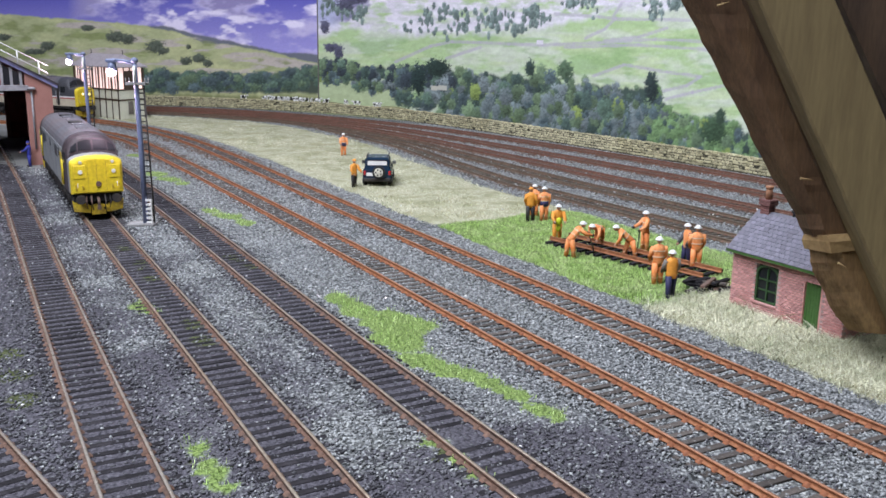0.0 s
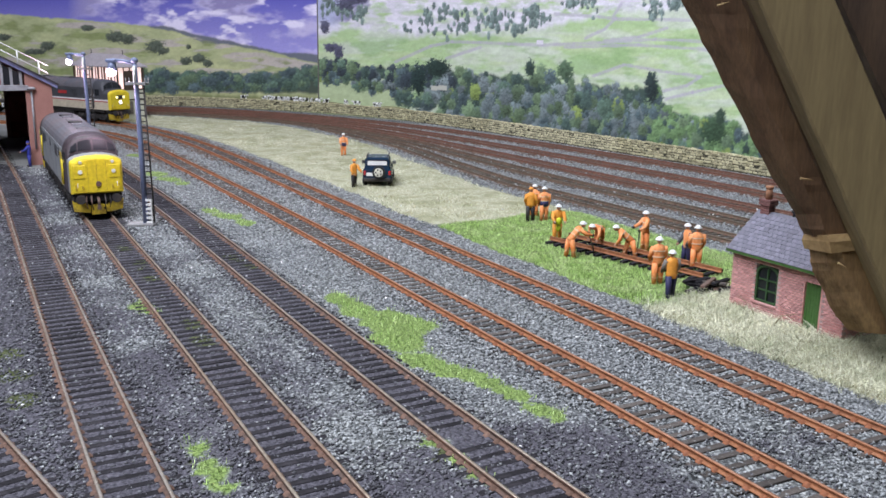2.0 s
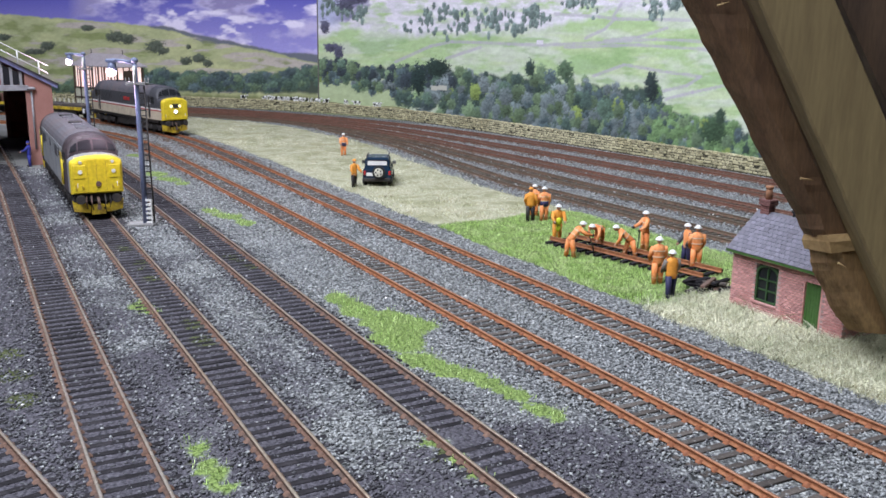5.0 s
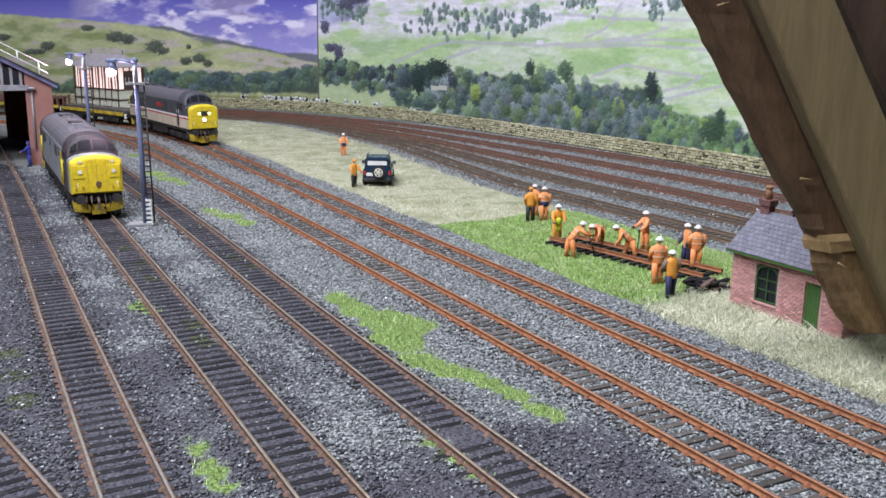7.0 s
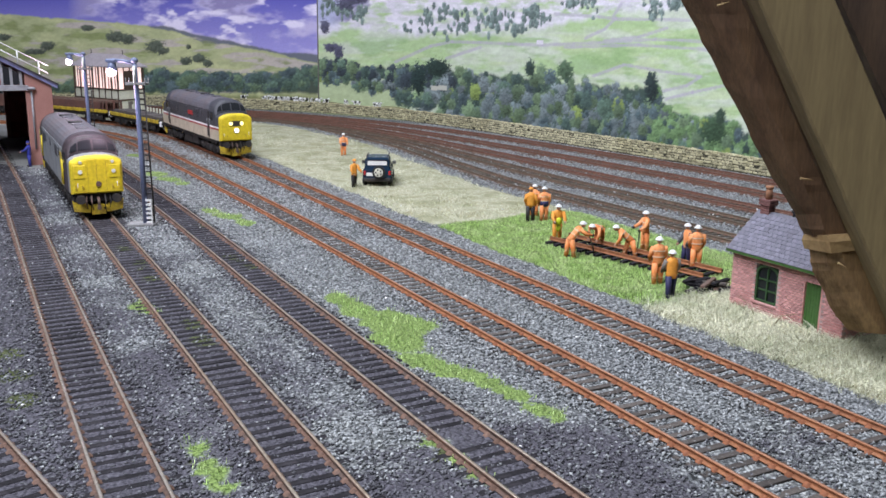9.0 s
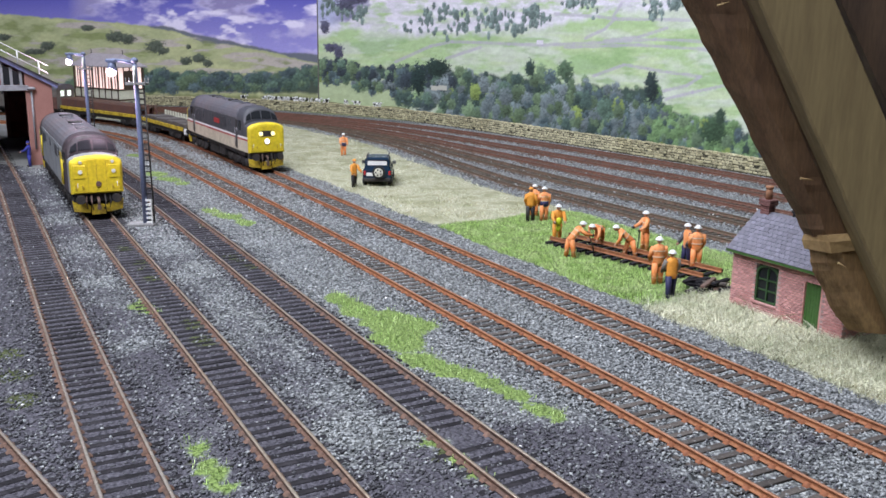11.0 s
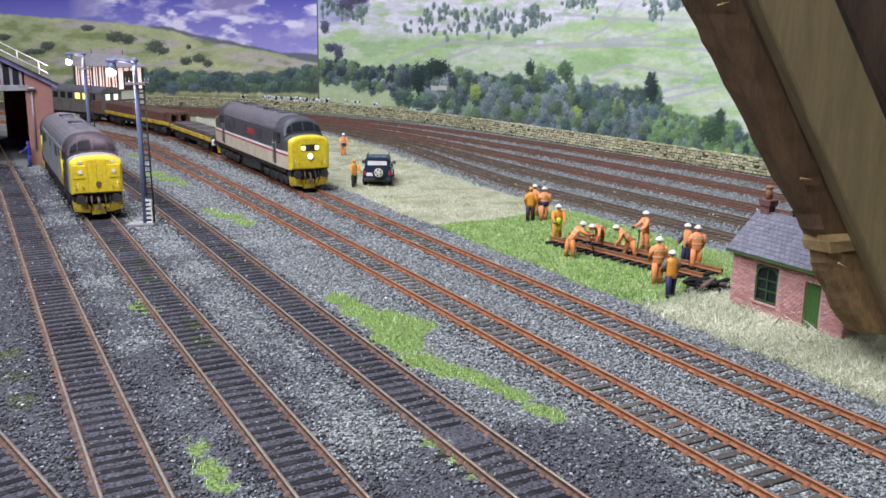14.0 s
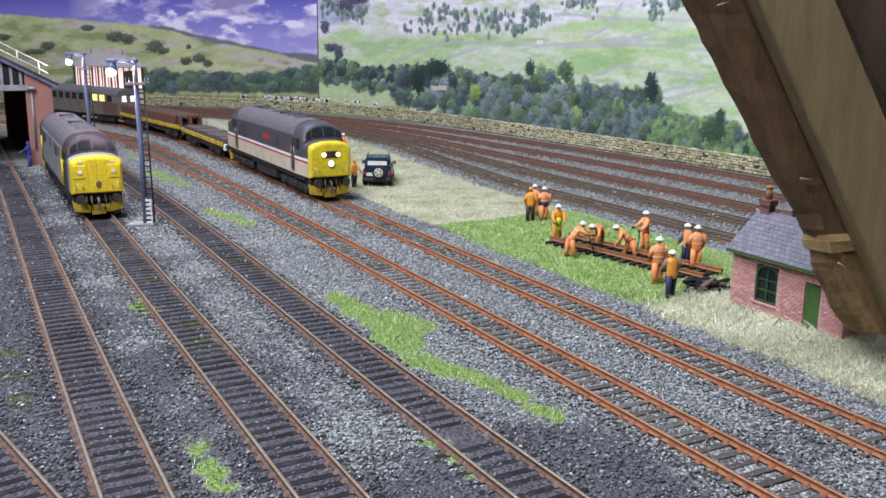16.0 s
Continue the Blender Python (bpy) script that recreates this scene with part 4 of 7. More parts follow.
    for x, y, rx, ry, tone in ((1153, 156, 13, 30, lin(54, 66, 66)), (1262, 232, 26, 26, lin(70, 92, 70)), (1275, 205, 9, 16, lin(66, 84, 70)), (938, 122, 9, 18, lin(64, 80, 74)),
                               (775, 120, 24, 18, lin(52, 68, 62)), (740, 140, 14, 30, lin(50, 66, 64)), (1000, 125, 16, 18, lin(90, 112, 88))):
        q.tree(x, y, rx, ry, tone, r.random())
    q.wash((abs(X - 777) < 14) & (abs(Y - 156) < 4), lin(188, 188, 176))
    q.wash((abs(X - 955) < 6) & (abs(Y - 75) < 4), lin(214, 210, 218))


def print_material():
    m, nt, bsdf = nodes_of("printed_paper_backscene")
    a = nt.nodes.new("ShaderNodeVertexColor")
    a.layer_name = "print"
    vec = nt.nodes.new("ShaderNodeTexCoord").outputs["Object"]
    speck = noise_of(nt, vec, 420.0, 3.0)
    col = mixed(nt, "MULTIPLY", 1.0, a.outputs[0], mixed(nt, "MIX", speck, (0.86,) * 3, (1.14,) * 3))
    nt.links.new(col, bsdf.inputs["Base Color"])
    bsdf.inputs["Roughness"].default_value = 0.55
    bsdf.inputs["Specular IOR Level"].default_value = 0.25
    bumped(nt, bsdf, noise_of(nt, vec, 9.0, 2.0), 0.1, 0.004)
    return m


PAPER = print_material()


def backscene_board(name, s0, s1, step, painter, label):
    s = np.arange(s0, s1, step)
    xy = WALL.side(s, 26.0)
    z = np.r_[np.arange(0.0, 190.0, 1.35), np.arange(192.0, 330.0, 10.0)]
    n = len(z)
    p = np.repeat(xy, n, 0)
    zz = np.tile(z, len(s))
    # the print is painted in camera pixels, to fit this view
    X, Y = view_pixels(p[:, 0], p[:, 1], zz)
    q = Print(X, Y)
    painter(q)
    i = (np.arange(len(s) - 1)[:, None] * n + np.arange(n - 1)).ravel()
    faces = np.column_stack([i, i + n, i + n + 1, i + 1])
    ob = mesh_object(name, np.column_stack([p, zz]), faces, PAPER, label, "structure", smooth=True)
    ob.data.color_attributes.new("print", "FLOAT_COLOR", "POINT").data.foreach_set(
        "color", np.column_stack([np.clip(q.c * 1.0, 0.01, 0.9), np.ones(len(q.c))]).astype(np.float32).ravel())
    # the hardboard that carries the paper
    sb = np.arange(s0, s1, 24.0)
    a, b = WALL.side(sb, 26.8), WALL.side(sb, 31.0)
    bm = bmesh.new()
    loft(bm, [[(*a[k], -2), (*b[k], -2), (*b[k], 330), (*a[k], 330)] for k in range(len(sb))])
    part("board", bm, M["board_edge"], ob)


def seam_arc():
    s = np.arange(0, WALL.length, 2.0)
    xy = WALL.side(s, 26.0)
    # seam set at pixel column 564 of the camera's view
    X, _ = view_pixels(xy[:, 0], xy[:, 1], np.full(len(s), 60.0))
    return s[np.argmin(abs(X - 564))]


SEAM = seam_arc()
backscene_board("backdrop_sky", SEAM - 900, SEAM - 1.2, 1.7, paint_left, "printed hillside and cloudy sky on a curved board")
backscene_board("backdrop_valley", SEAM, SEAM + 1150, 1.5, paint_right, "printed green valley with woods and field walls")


# ---- permanent way ----
def rail_profile():
    """Flat-bottomed rail: foot, web and head, in millimetres above the sleeper."""
    return [(-1.1, 0.0), (1.1, 0.0), (1.1, 0.35), (0.3, 0.6), (0.3, 1.6), (0.5, 1.75), (0.5, 2.3), (-0.5, 2.3), (-0.5, 1.75), (-0.3, 1.6), (-0.3, 0.6), (-1.1, 0.35)]


def rail_mesh(name, line, s0, s1, off, mats, parent, step=10.0):
    s = np.arange(s0, s1, step)
    prof = rail_profile()
    c, w = line.side(s, off), line.way(s)
    nx = np.stack([-w[:, 1], w[:, 0]], 1)
    ring = np.array([[(c[k, 0] + nx[k, 0] * a, c[k, 1] + nx[k, 1] * a, 0.25 + b) for a, b in prof] for k in range(len(s))]).reshape(-1, 3)
    n = len(prof)
    faces, mi = [], []
    for k in range(len(s) - 1):
        for i in range(n):
            j = (i + 1) % n
            faces.append((k * n + i, k * n + j, (k + 1) * n + j, (k + 1) * n + i))
            mi.append(1 if i == 6 else 0)
    ob = mesh_object(name, ring, faces, mats[0], parent=parent)
    ob.data.materials.append(mats[1])
    ob.data.polygons.foreach_set("material_index", mi)
    return ob


def sleeper_mesh():
    bm = bmesh.new()
    box(bm, -1.35, 1.35, -14.6, 14.6, -0.9, 0.32, bevel=0.16)
    me = part("sleeper_pattern", bm, M["sleeper"])
    data = me.data
    bpy.data.objects.remove(me)
    return data


SLEEPER = sleeper_mesh()
SLEEPER_DARK = SLEEPER.copy()
SLEEPER_DARK.materials[0] = M["sleeper_dark"]


def stone_cloud(name, pts, size, material, label, parent=None, category="", z=None):
    """Many small chips: flattened, turned octahedra."""
    n = len(pts)
    unit = np.array([(1, 0, 0), (0, 1, 0), (-1, 0, 0), (0, -1, 0), (0, 0, 1), (0, 0, -1)], float)
    jit = unit[None] + rng.normal(0, 0.28, (n, 6, 3))
    a = rng.uniform(0, math.pi * 2, n)
    b = rng.normal(0, 0.5, n)
    ca, sa, cb, sb = np.cos(a), np.sin(a), np.cos(b), np.sin(b)
    sc = size * rng.uniform(0.55, 1.25, (n, 1, 1)) * np.array([1.0, 0.75, 0.6])
    v = jit * sc
    x, y, zz = v[..., 0], v[..., 1], v[..., 2]
    y, zz = y * cb[:, None] - zz * sb[:, None], y * sb[:, None] + zz * cb[:, None]
    x, y = x * ca[:, None] - y * sa[:, None], x * sa[:, None] + y * ca[:, None]
    base = np.zeros(n) if z is None else z
    v = np.stack([x + pts[:, 0:1], y + pts[:, 1:2], zz + base[:, None]], -1).reshape(-1, 3)
    f = np.array([(0, 1, 4), (1, 2, 4), (2, 3, 4), (3, 0, 4), (1, 0, 5), (2, 1, 5), (3, 2, 5), (0, 3, 5)])
    faces = (f[None] + (np.arange(n) * 6)[:, None, None]).reshape(-1, 3)
    return mesh_object(name, v, faces, material, label, "stuff", category, parent)


def track(line, s0, s1, mats, sleeper, label, far=False, chairs=True):
    """Two rails on a row of sleepers; every sleeper is a piece of its own, but on the far tracks."""
    ob = thing("railway_track", at(0, 0), label, "railway track", "tracks of the model railway")
    for off in (-8.7, 8.7):
        rail_mesh("rail", line, s0, s1, off, mats, ob, 10.0)
    ss = np.arange(s0 + 2, s1, SLEEPER_STEP)
    ss = ss + rng.normal(0, 0.25, len(ss))
    w, c = line.way(ss), line.xy(ss)
    ang = np.degrees(np.arctan2(w[:, 1], w[:, 0])) + rng.normal(0, 0.8, len(ss))
    # joined for the stretch that stays far from the viewer
    keep = np.arange(len(ss)) if not far else np.array([], int)
    if len(keep) > 300:
        keep = keep[-300:]
    for k in keep:
        piece("sleeper", sleeper, ob, at(c[k, 0], c[k, 1], rng.normal(-0.05, 0.08), ang[k]))
    rest = np.setdiff1d(np.arange(len(ss)), keep)
    if len(rest):
        q = np.array([(x, y, z) for x in (-1.35, 1.35) for y in (-15.4, 15.4) for z in (-0.9, 0.32)])
        ca, sa = np.cos(np.radians(ang[rest]))[:, None], np.sin(np.radians(ang[rest]))[:, None]
        v = np.stack([q[:, 0] * ca - q[:, 1] * sa + c[rest, 0:1], q[:, 0] * sa + q[:, 1] * ca + c[rest, 1:2], np.tile(q[:, 2], (len(rest), 1))], -1)
        f = np.array([(0, 1, 3, 2), (4, 6, 7, 5), (0, 4, 5, 1), (2, 3, 7, 6), (1, 5, 7, 3)])
        mesh_object("sleeper_row", v.reshape(-1, 3), (f[None] + (np.arange(len(rest)) * 8)[:, None, None]).reshape(-1, 4),
                    sleeper.materials[0] if not far else M["sleeper_far"] if mats[0] is M["rust_far"] else M["sleeper_olive"], kind="stuff", parent=ob)
    if chairs:
        q = np.array([(x, y, z) for x in (-0.9, 0.9) for y in (-2.2, 2.2) for z in (0.2, 1.25)])
        q[:, 1] *= np.where(q[:, 2] > 1, 0.5, 1.0)
        v = []
        for off in (-8.7, 8.7):
            ca, sa = w[:, 0:1], w[:, 1:2]
            v.append(np.stack([q[:, 0] * ca - (q[:, 1] + off) * sa + c[:, 0:1], q[:, 0] * sa + (q[:, 1] + off) * ca + c[:, 1:2], np.tile(q[:, 2], (len(ss), 1))], -1))
        v = np.concatenate(v)
        f = np.array([(0, 1, 3, 2), (4, 6, 7, 5), (0, 4, 5, 1), (2, 3, 7, 6), (1, 5, 7, 3)])
        mesh_object("chair_row", v.reshape(-1, 3), (f[None] + (np.arange(len(v)) * 8)[:, None, None]).reshape(-1, 4), M["chair"] if mats[0] is M["rust"] else M["chair_dull"], kind="stuff", parent=ob)
    return ob


RUST, DULL, SHINY, FAR_RUST = (M["rust"], M["rusty_head"]), (M["rust_dull"], M["railhead"]), (M["rust_dull"], M["shiny"]), (M["rust_far"], M["rust_far"])
track(T0, 0, T0.length, SHINY, SLEEPER_DARK, "bright-headed siding rails on oily dark sleepers")
track(T1, 0, T1.length, SHINY, SLEEPER_DARK, "bright-headed siding rails running into the engine shed")
track(T2, 0, T2.length, DULL, SLEEPER_DARK, "brown siding rails on dark stained sleepers")
track(T3, 0, T3.length, DULL, SLEEPER_DARK, "brown loop rails on dark sleepers beside green weeds")
track(T4L, 0, T4L.length, RUST, SLEEPER, "rusty orange running rails on weathered grey sleepers")
track(MAIN, 570, MAIN.length, RUST, SLEEPER, "rusty orange running rails carrying the goods train")
for line in FAR[:3]:
    track(line, 40, line.length - 10, FAR_RUST, SLEEPER_DARK, "dark rusty through track beside the stone wall", far=True)
for line, first in ((FAR[3], 40), (FAR[4], 1200)):
    track(line, first, line.length - 10, (M["rail_olive"], M["rail_olive"]), SLEEPER_DARK, "dull brown through track beside the straw verge", far=True)


def scatter_ballast():
    def in_view(p):
        return (abs(p[:, 0]) < p[:, 1] * 0.54 + 14) & (p[:, 1] > 205)

    def laid(p, bright, dark):
        """Keep chips off the rails; heap them over the sleeper ends, and only low between the rails."""
        keep, z = np.ones(len(p), bool), rng.uniform(-0.5, 0.15, len(p))
        for lines, inner in ((bright, 0.62), (dark, 0.14)):
            for l in lines:
                d = abs(side_at(l, p))
                inside = d < 7.0
                keep &= ~((d > 6.9) & (d < 11.0)) & (~inside | (rng.random(len(p)) < inner))
                low, high = (-0.45, 0.05) if inner > 0.5 else (-0.15, 0.3)
                z = np.where(inside, rng.uniform(low, high, len(p)), z)
                z = np.where((d > 11.0) & (d < 19.0), rng.uniform(0.0, 0.55, len(p)), z)
        return keep, z
    p = np.column_stack([rng.uniform(-340, 340, 185000), rng.uniform(205, 560, 185000)])
    p = p[in_view(p)]
    straw, turf, dirt_dim, conc = scenic_masks(p)
    p = p[(straw < 0.5) & (turf < 0.45) & (rng.random(len(p)) > dirt_dim * 0.3)]
    ok, z = laid(p, [T4L, MAIN], [T0, T1, T2, T3])
    # dark chips follow the mask, so they carry its dimming as well as soot
    soot_dim = scenic_masks(p)[2] * 1.1 > rng.random(len(p))
    stone_cloud("sooty_chips", p[ok & soot_dim], 0.78, M["sooty"], "dark ballast chips along the sidings, oil stain and painted dimming", category="ballast", z=z[ok & soot_dim])
    ok &= ~soot_dim
    stone_cloud("ballast_chips", p[ok], 0.78, M["stone"], "loose grey granite-coloured ballast chips between the tracks", category="ballast", z=z[ok])
    p = np.column_stack([rng.uniform(-640, 500, 240000), rng.uniform(540, 1320, 240000)])
    p = p[in_view(p)]
    straw, turf, dirt_dim, conc = scenic_masks(p)
    p = p[(straw < 0.5) & (turf < 0.45) & (conc < 0.5) & (rng.random(len(p)) > dirt_dim * 0.6)]
    ok, z = laid(p, [T4L, MAIN], [T1, T2, T3] + FAR)
    soot_dim = scenic_masks(p)[2] * 1.1 > rng.random(len(p))
    stone_cloud("sooty_chips", p[ok & soot_dim], 1.0, M["sooty"], "dark ballast chips near the engine shed, soot and painted dimming", category="ballast", z=z[ok & soot_dim])
    ok &= ~soot_dim
    rusty = share("rust", p) * 1.1 > rng.random(len(p))
    stone_cloud("rusty_chips", p[ok & rusty], 1.0, M["rust_chip"], "rust-dusted ballast chips on the through tracks", category="ballast", z=z[ok & rusty])
    ok &= ~rusty
    stone_cloud("ballast_chips", p[ok], 1.0, M["stone"], "grey ballast chips on the far side of the layout", category="ballast", z=z[ok])
    # odd pale stones
    p = np.column_stack([rng.uniform(-300, 260, 130), rng.uniform(260, 700, 130)])
    ok, _ = laid(p, [T4L, MAIN], [T0, T1, T2, T3])
    p = p[ok]
    stone_cloud("pale_chips", p, 0.85, M["white"], "a few pale loose stones on the ballast", category="stones", z=np.full(len(p), 0.3))


def blades(name, p, height, width, material, label, lean=0.7):
    n = len(p)
    a = rng.uniform(0, 2 * math.pi, n)
    h = height * rng.uniform(0.5, 1.3, n)
    t = rng.uniform(0, 2 * math.pi, n)
    l = h * rng.uniform(0.2, 1.0, n) * lean
    wx, wy = np.cos(a) * width / 2, np.sin(a) * width / 2
    z0 = np.full(n, -0.6)
    tip = np.stack([p[:, 0] + np.cos(t) * l, p[:, 1] + np.sin(t) * l, h], 1)
    mid = np.stack([p[:, 0] + np.cos(t) * l * 0.35, p[:, 1] + np.sin(t) * l * 0.35, h * 0.6], 1)
    off = np.stack([wx, wy, np.zeros(n)], 1)
    base = np.column_stack([p, z0])
    v = np.stack([base - off, base + off, mid + off * 0.8, mid - off * 0.8, tip], 1).reshape(-1, 3)
    f = np.array([(0, 1, 2), (0, 2, 3), (3, 2, 4)])
    mesh_object(name, v, (f[None] + (np.arange(n) * 5)[:, None, None]).reshape(-1, 3), material, label, "stuff", "grass")


def grow_grass():
    p = np.column_stack([rng.uniform(-560, 300, 330000), rng.uniform(300, 1420, 330000)])
    p = p[(abs(p[:, 0]) < p[:, 1] * 0.54 + 14)]
    side = side_at(FAR[4], p)
    p = p[(side < 0) & (side_at(MAIN, p) > 8)]
    side = np.full(len(p), -1.0)
    straw, turf, _, _ = scenic_masks(p)
    r = rng.random(len(p))
    a = (straw > r) & (side < 0)
    near = p[:, 1] < 640
    tuft = fractal(p[:, 0] / 16, p[:, 1] / 16, 83, 4)
    a &= r < np.where(near, 0.9, 0.6) * np.clip((tuft - 0.30) / 0.22, 0.15, 1)
    tan = fractal(p[:, 0] / 22 + 5, p[:, 1] / 22, 87, 4) + rng.normal(0, 0.07, len(p)) > 0.60
    tall = 2.0 + 5.5 * np.clip(tuft - 0.48, 0, 0.3)
    blades("straw_grass", p[a & ~tan], tall[a & ~tan], 0.36, M["straw"], "pale dry straw grass along the verge", 1.8)
    blades("straw_grass", p[a & tan], tall[a & tan] * 0.9, 0.4, M["straw_tan"], "tan and olive straw tufts along the verge", 1.6)
    q = np.column_stack([rng.uniform(60, 260, 60000), rng.uniform(260, 470, 60000)])
    s3, _, _, _ = scenic_masks(q)
    blades("straw_grass", q[(s3 > rng.random(len(q))) & (side_at(FAR[4], q) < 0)], 3.4, 0.26, M["straw"], "tangled dry straw round the brick hut", 2.2)
    q = np.column_stack([rng.uniform(-10, 190, 150000), rng.uniform(395, 660, 150000)])
    s2, t2, _, _ = scenic_masks(q)
    blades("green_grass", q[t2 > 0.35 + 0.5 * rng.random(len(q))], 1.6, 0.3, M["turf"], "short bright green flock grass round the track panel", 0.8)
    q = np.column_stack([rng.uniform(-320, 80, 130000), rng.uniform(215, 860, 130000)])
    _, t2, _, _ = scenic_masks(q)
    d = side_at(MAIN, q)
    mm = share("moss", q)
    blades("dark_moss", q[(mm > 0.3 + 1.2 * rng.random(len(q))) & (d < 10)], 0.7, 0.4, M["moss"], "dark olive moss between the siding rails", 0.8)
    blades("green_weeds", q[(t2 > 0.10 + 0.95 * rng.random(len(q))) & (d < 10)], 1.7, 0.28, M["turf"], "green weeds growing between the sidings", 0.8)


def dry_stone_wall():
    ob = thing("wall_drystone", at(0, 0), "ochre dry-stone boundary wall of small rough stones", "", kind="structure")
    s = np.arange(SEAM - 760, SEAM + 1130, 12.0)
    bm = bmesh.new()
    a, b = WALL.side(s, 0.9), WALL.side(s, 7.0)
    loft(bm, [[(*a[k], -1), (*b[k], -1), (*b[k], 15.5), (*a[k], 15.5)] for k in range(len(s))])
    part("core", bm, M["wall_gap"], ob)
    shapes = []
    for k in range(8):
        bm = bmesh.new()
        box(bm, -1, 1, -1, 1, -1, 1, bevel=0.35)
        for v in bm.verts:
            v.co *= rng.uniform(0.82, 1.12)
        o = part("stone_pattern", bm, M["drystone"])
        shapes.append(o.data)
        bpy.data.objects.remove(o)
    joined, count = [], 0
    z = 0.8
    for course in range(6):
        h = (3.0, 3.0, 2.7, 2.6, 2.4, 2.8)[course]
        pos = SEAM - 740 + rng.uniform(0, 5)
        while pos < SEAM + 1110:
            ln = rng.uniform(3.2, 7.5)
            (x, y), w = WALL.side(pos + ln / 2, 1.6 + rng.normal(0, 0.35)), WALL.way(pos + ln / 2)
            m = at(x, y, z + h / 2 + rng.normal(0, 0.2), math.degrees(math.atan2(w[1], w[0])), ry=rng.normal(0, 4)) @ Matrix.Diagonal((ln / 2 * 0.93, 1.5, h / 2 * 0.9 * rng.uniform(0.85, 1.1), 1))
            k = int(rng.integers(8))
            if SEAM + 395 < pos < SEAM + 640 and count < 298:
                piece("stone", shapes[k], ob, m)
                count += 1
            else:
                joined.append((k, m))
            pos += ln
        z += h
    verts, faces, base = [], [], 0
    co = [np.array([v.co for v in me.vertices]) for me in shapes]
    fc = [[list(p.vertices) for p in me.polygons] for me in shapes]
    for k, m in joined:
        mm = np.array(m)
        verts.append(co[k] @ mm[:3, :3].T + mm[:3, 3])
        faces += [[i + base for i in f] for f in fc[k]]
        base += len(co[k])
    me = bpy.data.meshes.new("stone_courses")
    me.from_pydata(np.concatenate(verts).tolist(), [], faces)
    me.materials.append(M["drystone_joined"])
    o = new("stone_courses", me)
    o.parent = ob
    tagged(o, kind="stuff")


# ---- rolling stock; x runs forward, z is height over the rail ----
def wheelset(parent, x, r=7.0, half=8.7):
    for sy in (-1, 1):
        bm = bmesh.new()
        rod(bm, (x, sy * (half - 1.2), r), (x, sy * (half + 1.2), r), r, n=18)
        rod(bm, (x, sy * (half + 1.2), r), (x, sy * (half + 2.6), r), 1.6, n=8)
        part("wheel", bm, M["black"], parent)


def bogie(parent, x, axles, half, r=7.0, depth=8.0):
    b = new("bogie")
    b.parent, b.matrix_basis = parent, at(x, 0)
    span = max(axles) + r * 0.9
    for sy in (-1, 1):
        bm = bmesh.new()
        y0, y1 = sorted((sy * half, sy * (half + 1.6)))
        prism(bm, [(-span, depth - 1), (-span + 3, depth - 2.4), (-4, depth - 3.5), (4, depth - 3.5), (span - 3, depth - 2.4), (span, depth - 1), (span, depth + 2.4), (-span, depth + 2.4)], "y", y0, y1)
        for a in axles:
            box(bm, a - 2, a + 2, *sorted((sy * half, sy * (half + 2.6))), r - 3, r + 2.6, bevel=0.5)
            for k in (-4.6, 4.6):
                rod(bm, (a + k, sy * (half + 1.6), r - 2.5), (a + k, sy * (half + 1.6), r + 3.2), 1.3, n=8)
        part("side_frame", bm, M["black"], b)
    for a in axles:
        wheelset(b, a, r)
    return b


def shell_ring(x, w, zb, zc, zr, n=7):
    """Body outline at x: straight sides to the cantrail, then an arched roof."""
    right = [(w, zb), (w, zb + (zc - zb) * 0.6), (w * 0.985, zc)]
    arch = [(w * 0.97 * math.cos(k * math.pi / 2 / n) ** 0.75, zc + (zr - zc) * math.sin(k * math.pi / 2 / n) ** 1.1) for k in range(1, n)]
    half = right + arch
    return [(x, y, z) for y, z in half] + [(x, 0, zr)] + [(x, -y, z) for y, z in reversed(half)]


def nose_ring(x, w, zb, top):
    half = [(w, zb), (w, top - 6.2), (w * 0.985, top - 4.6), (w * 0.94, top - 3.4), (w * 0.72, top - 1.5), (w * 0.4, top - 0.4)]
    return [(x, y, z) for y, z in half] + [(x, 0, top)] + [(x, -y, z) for y, z in reversed(half)]


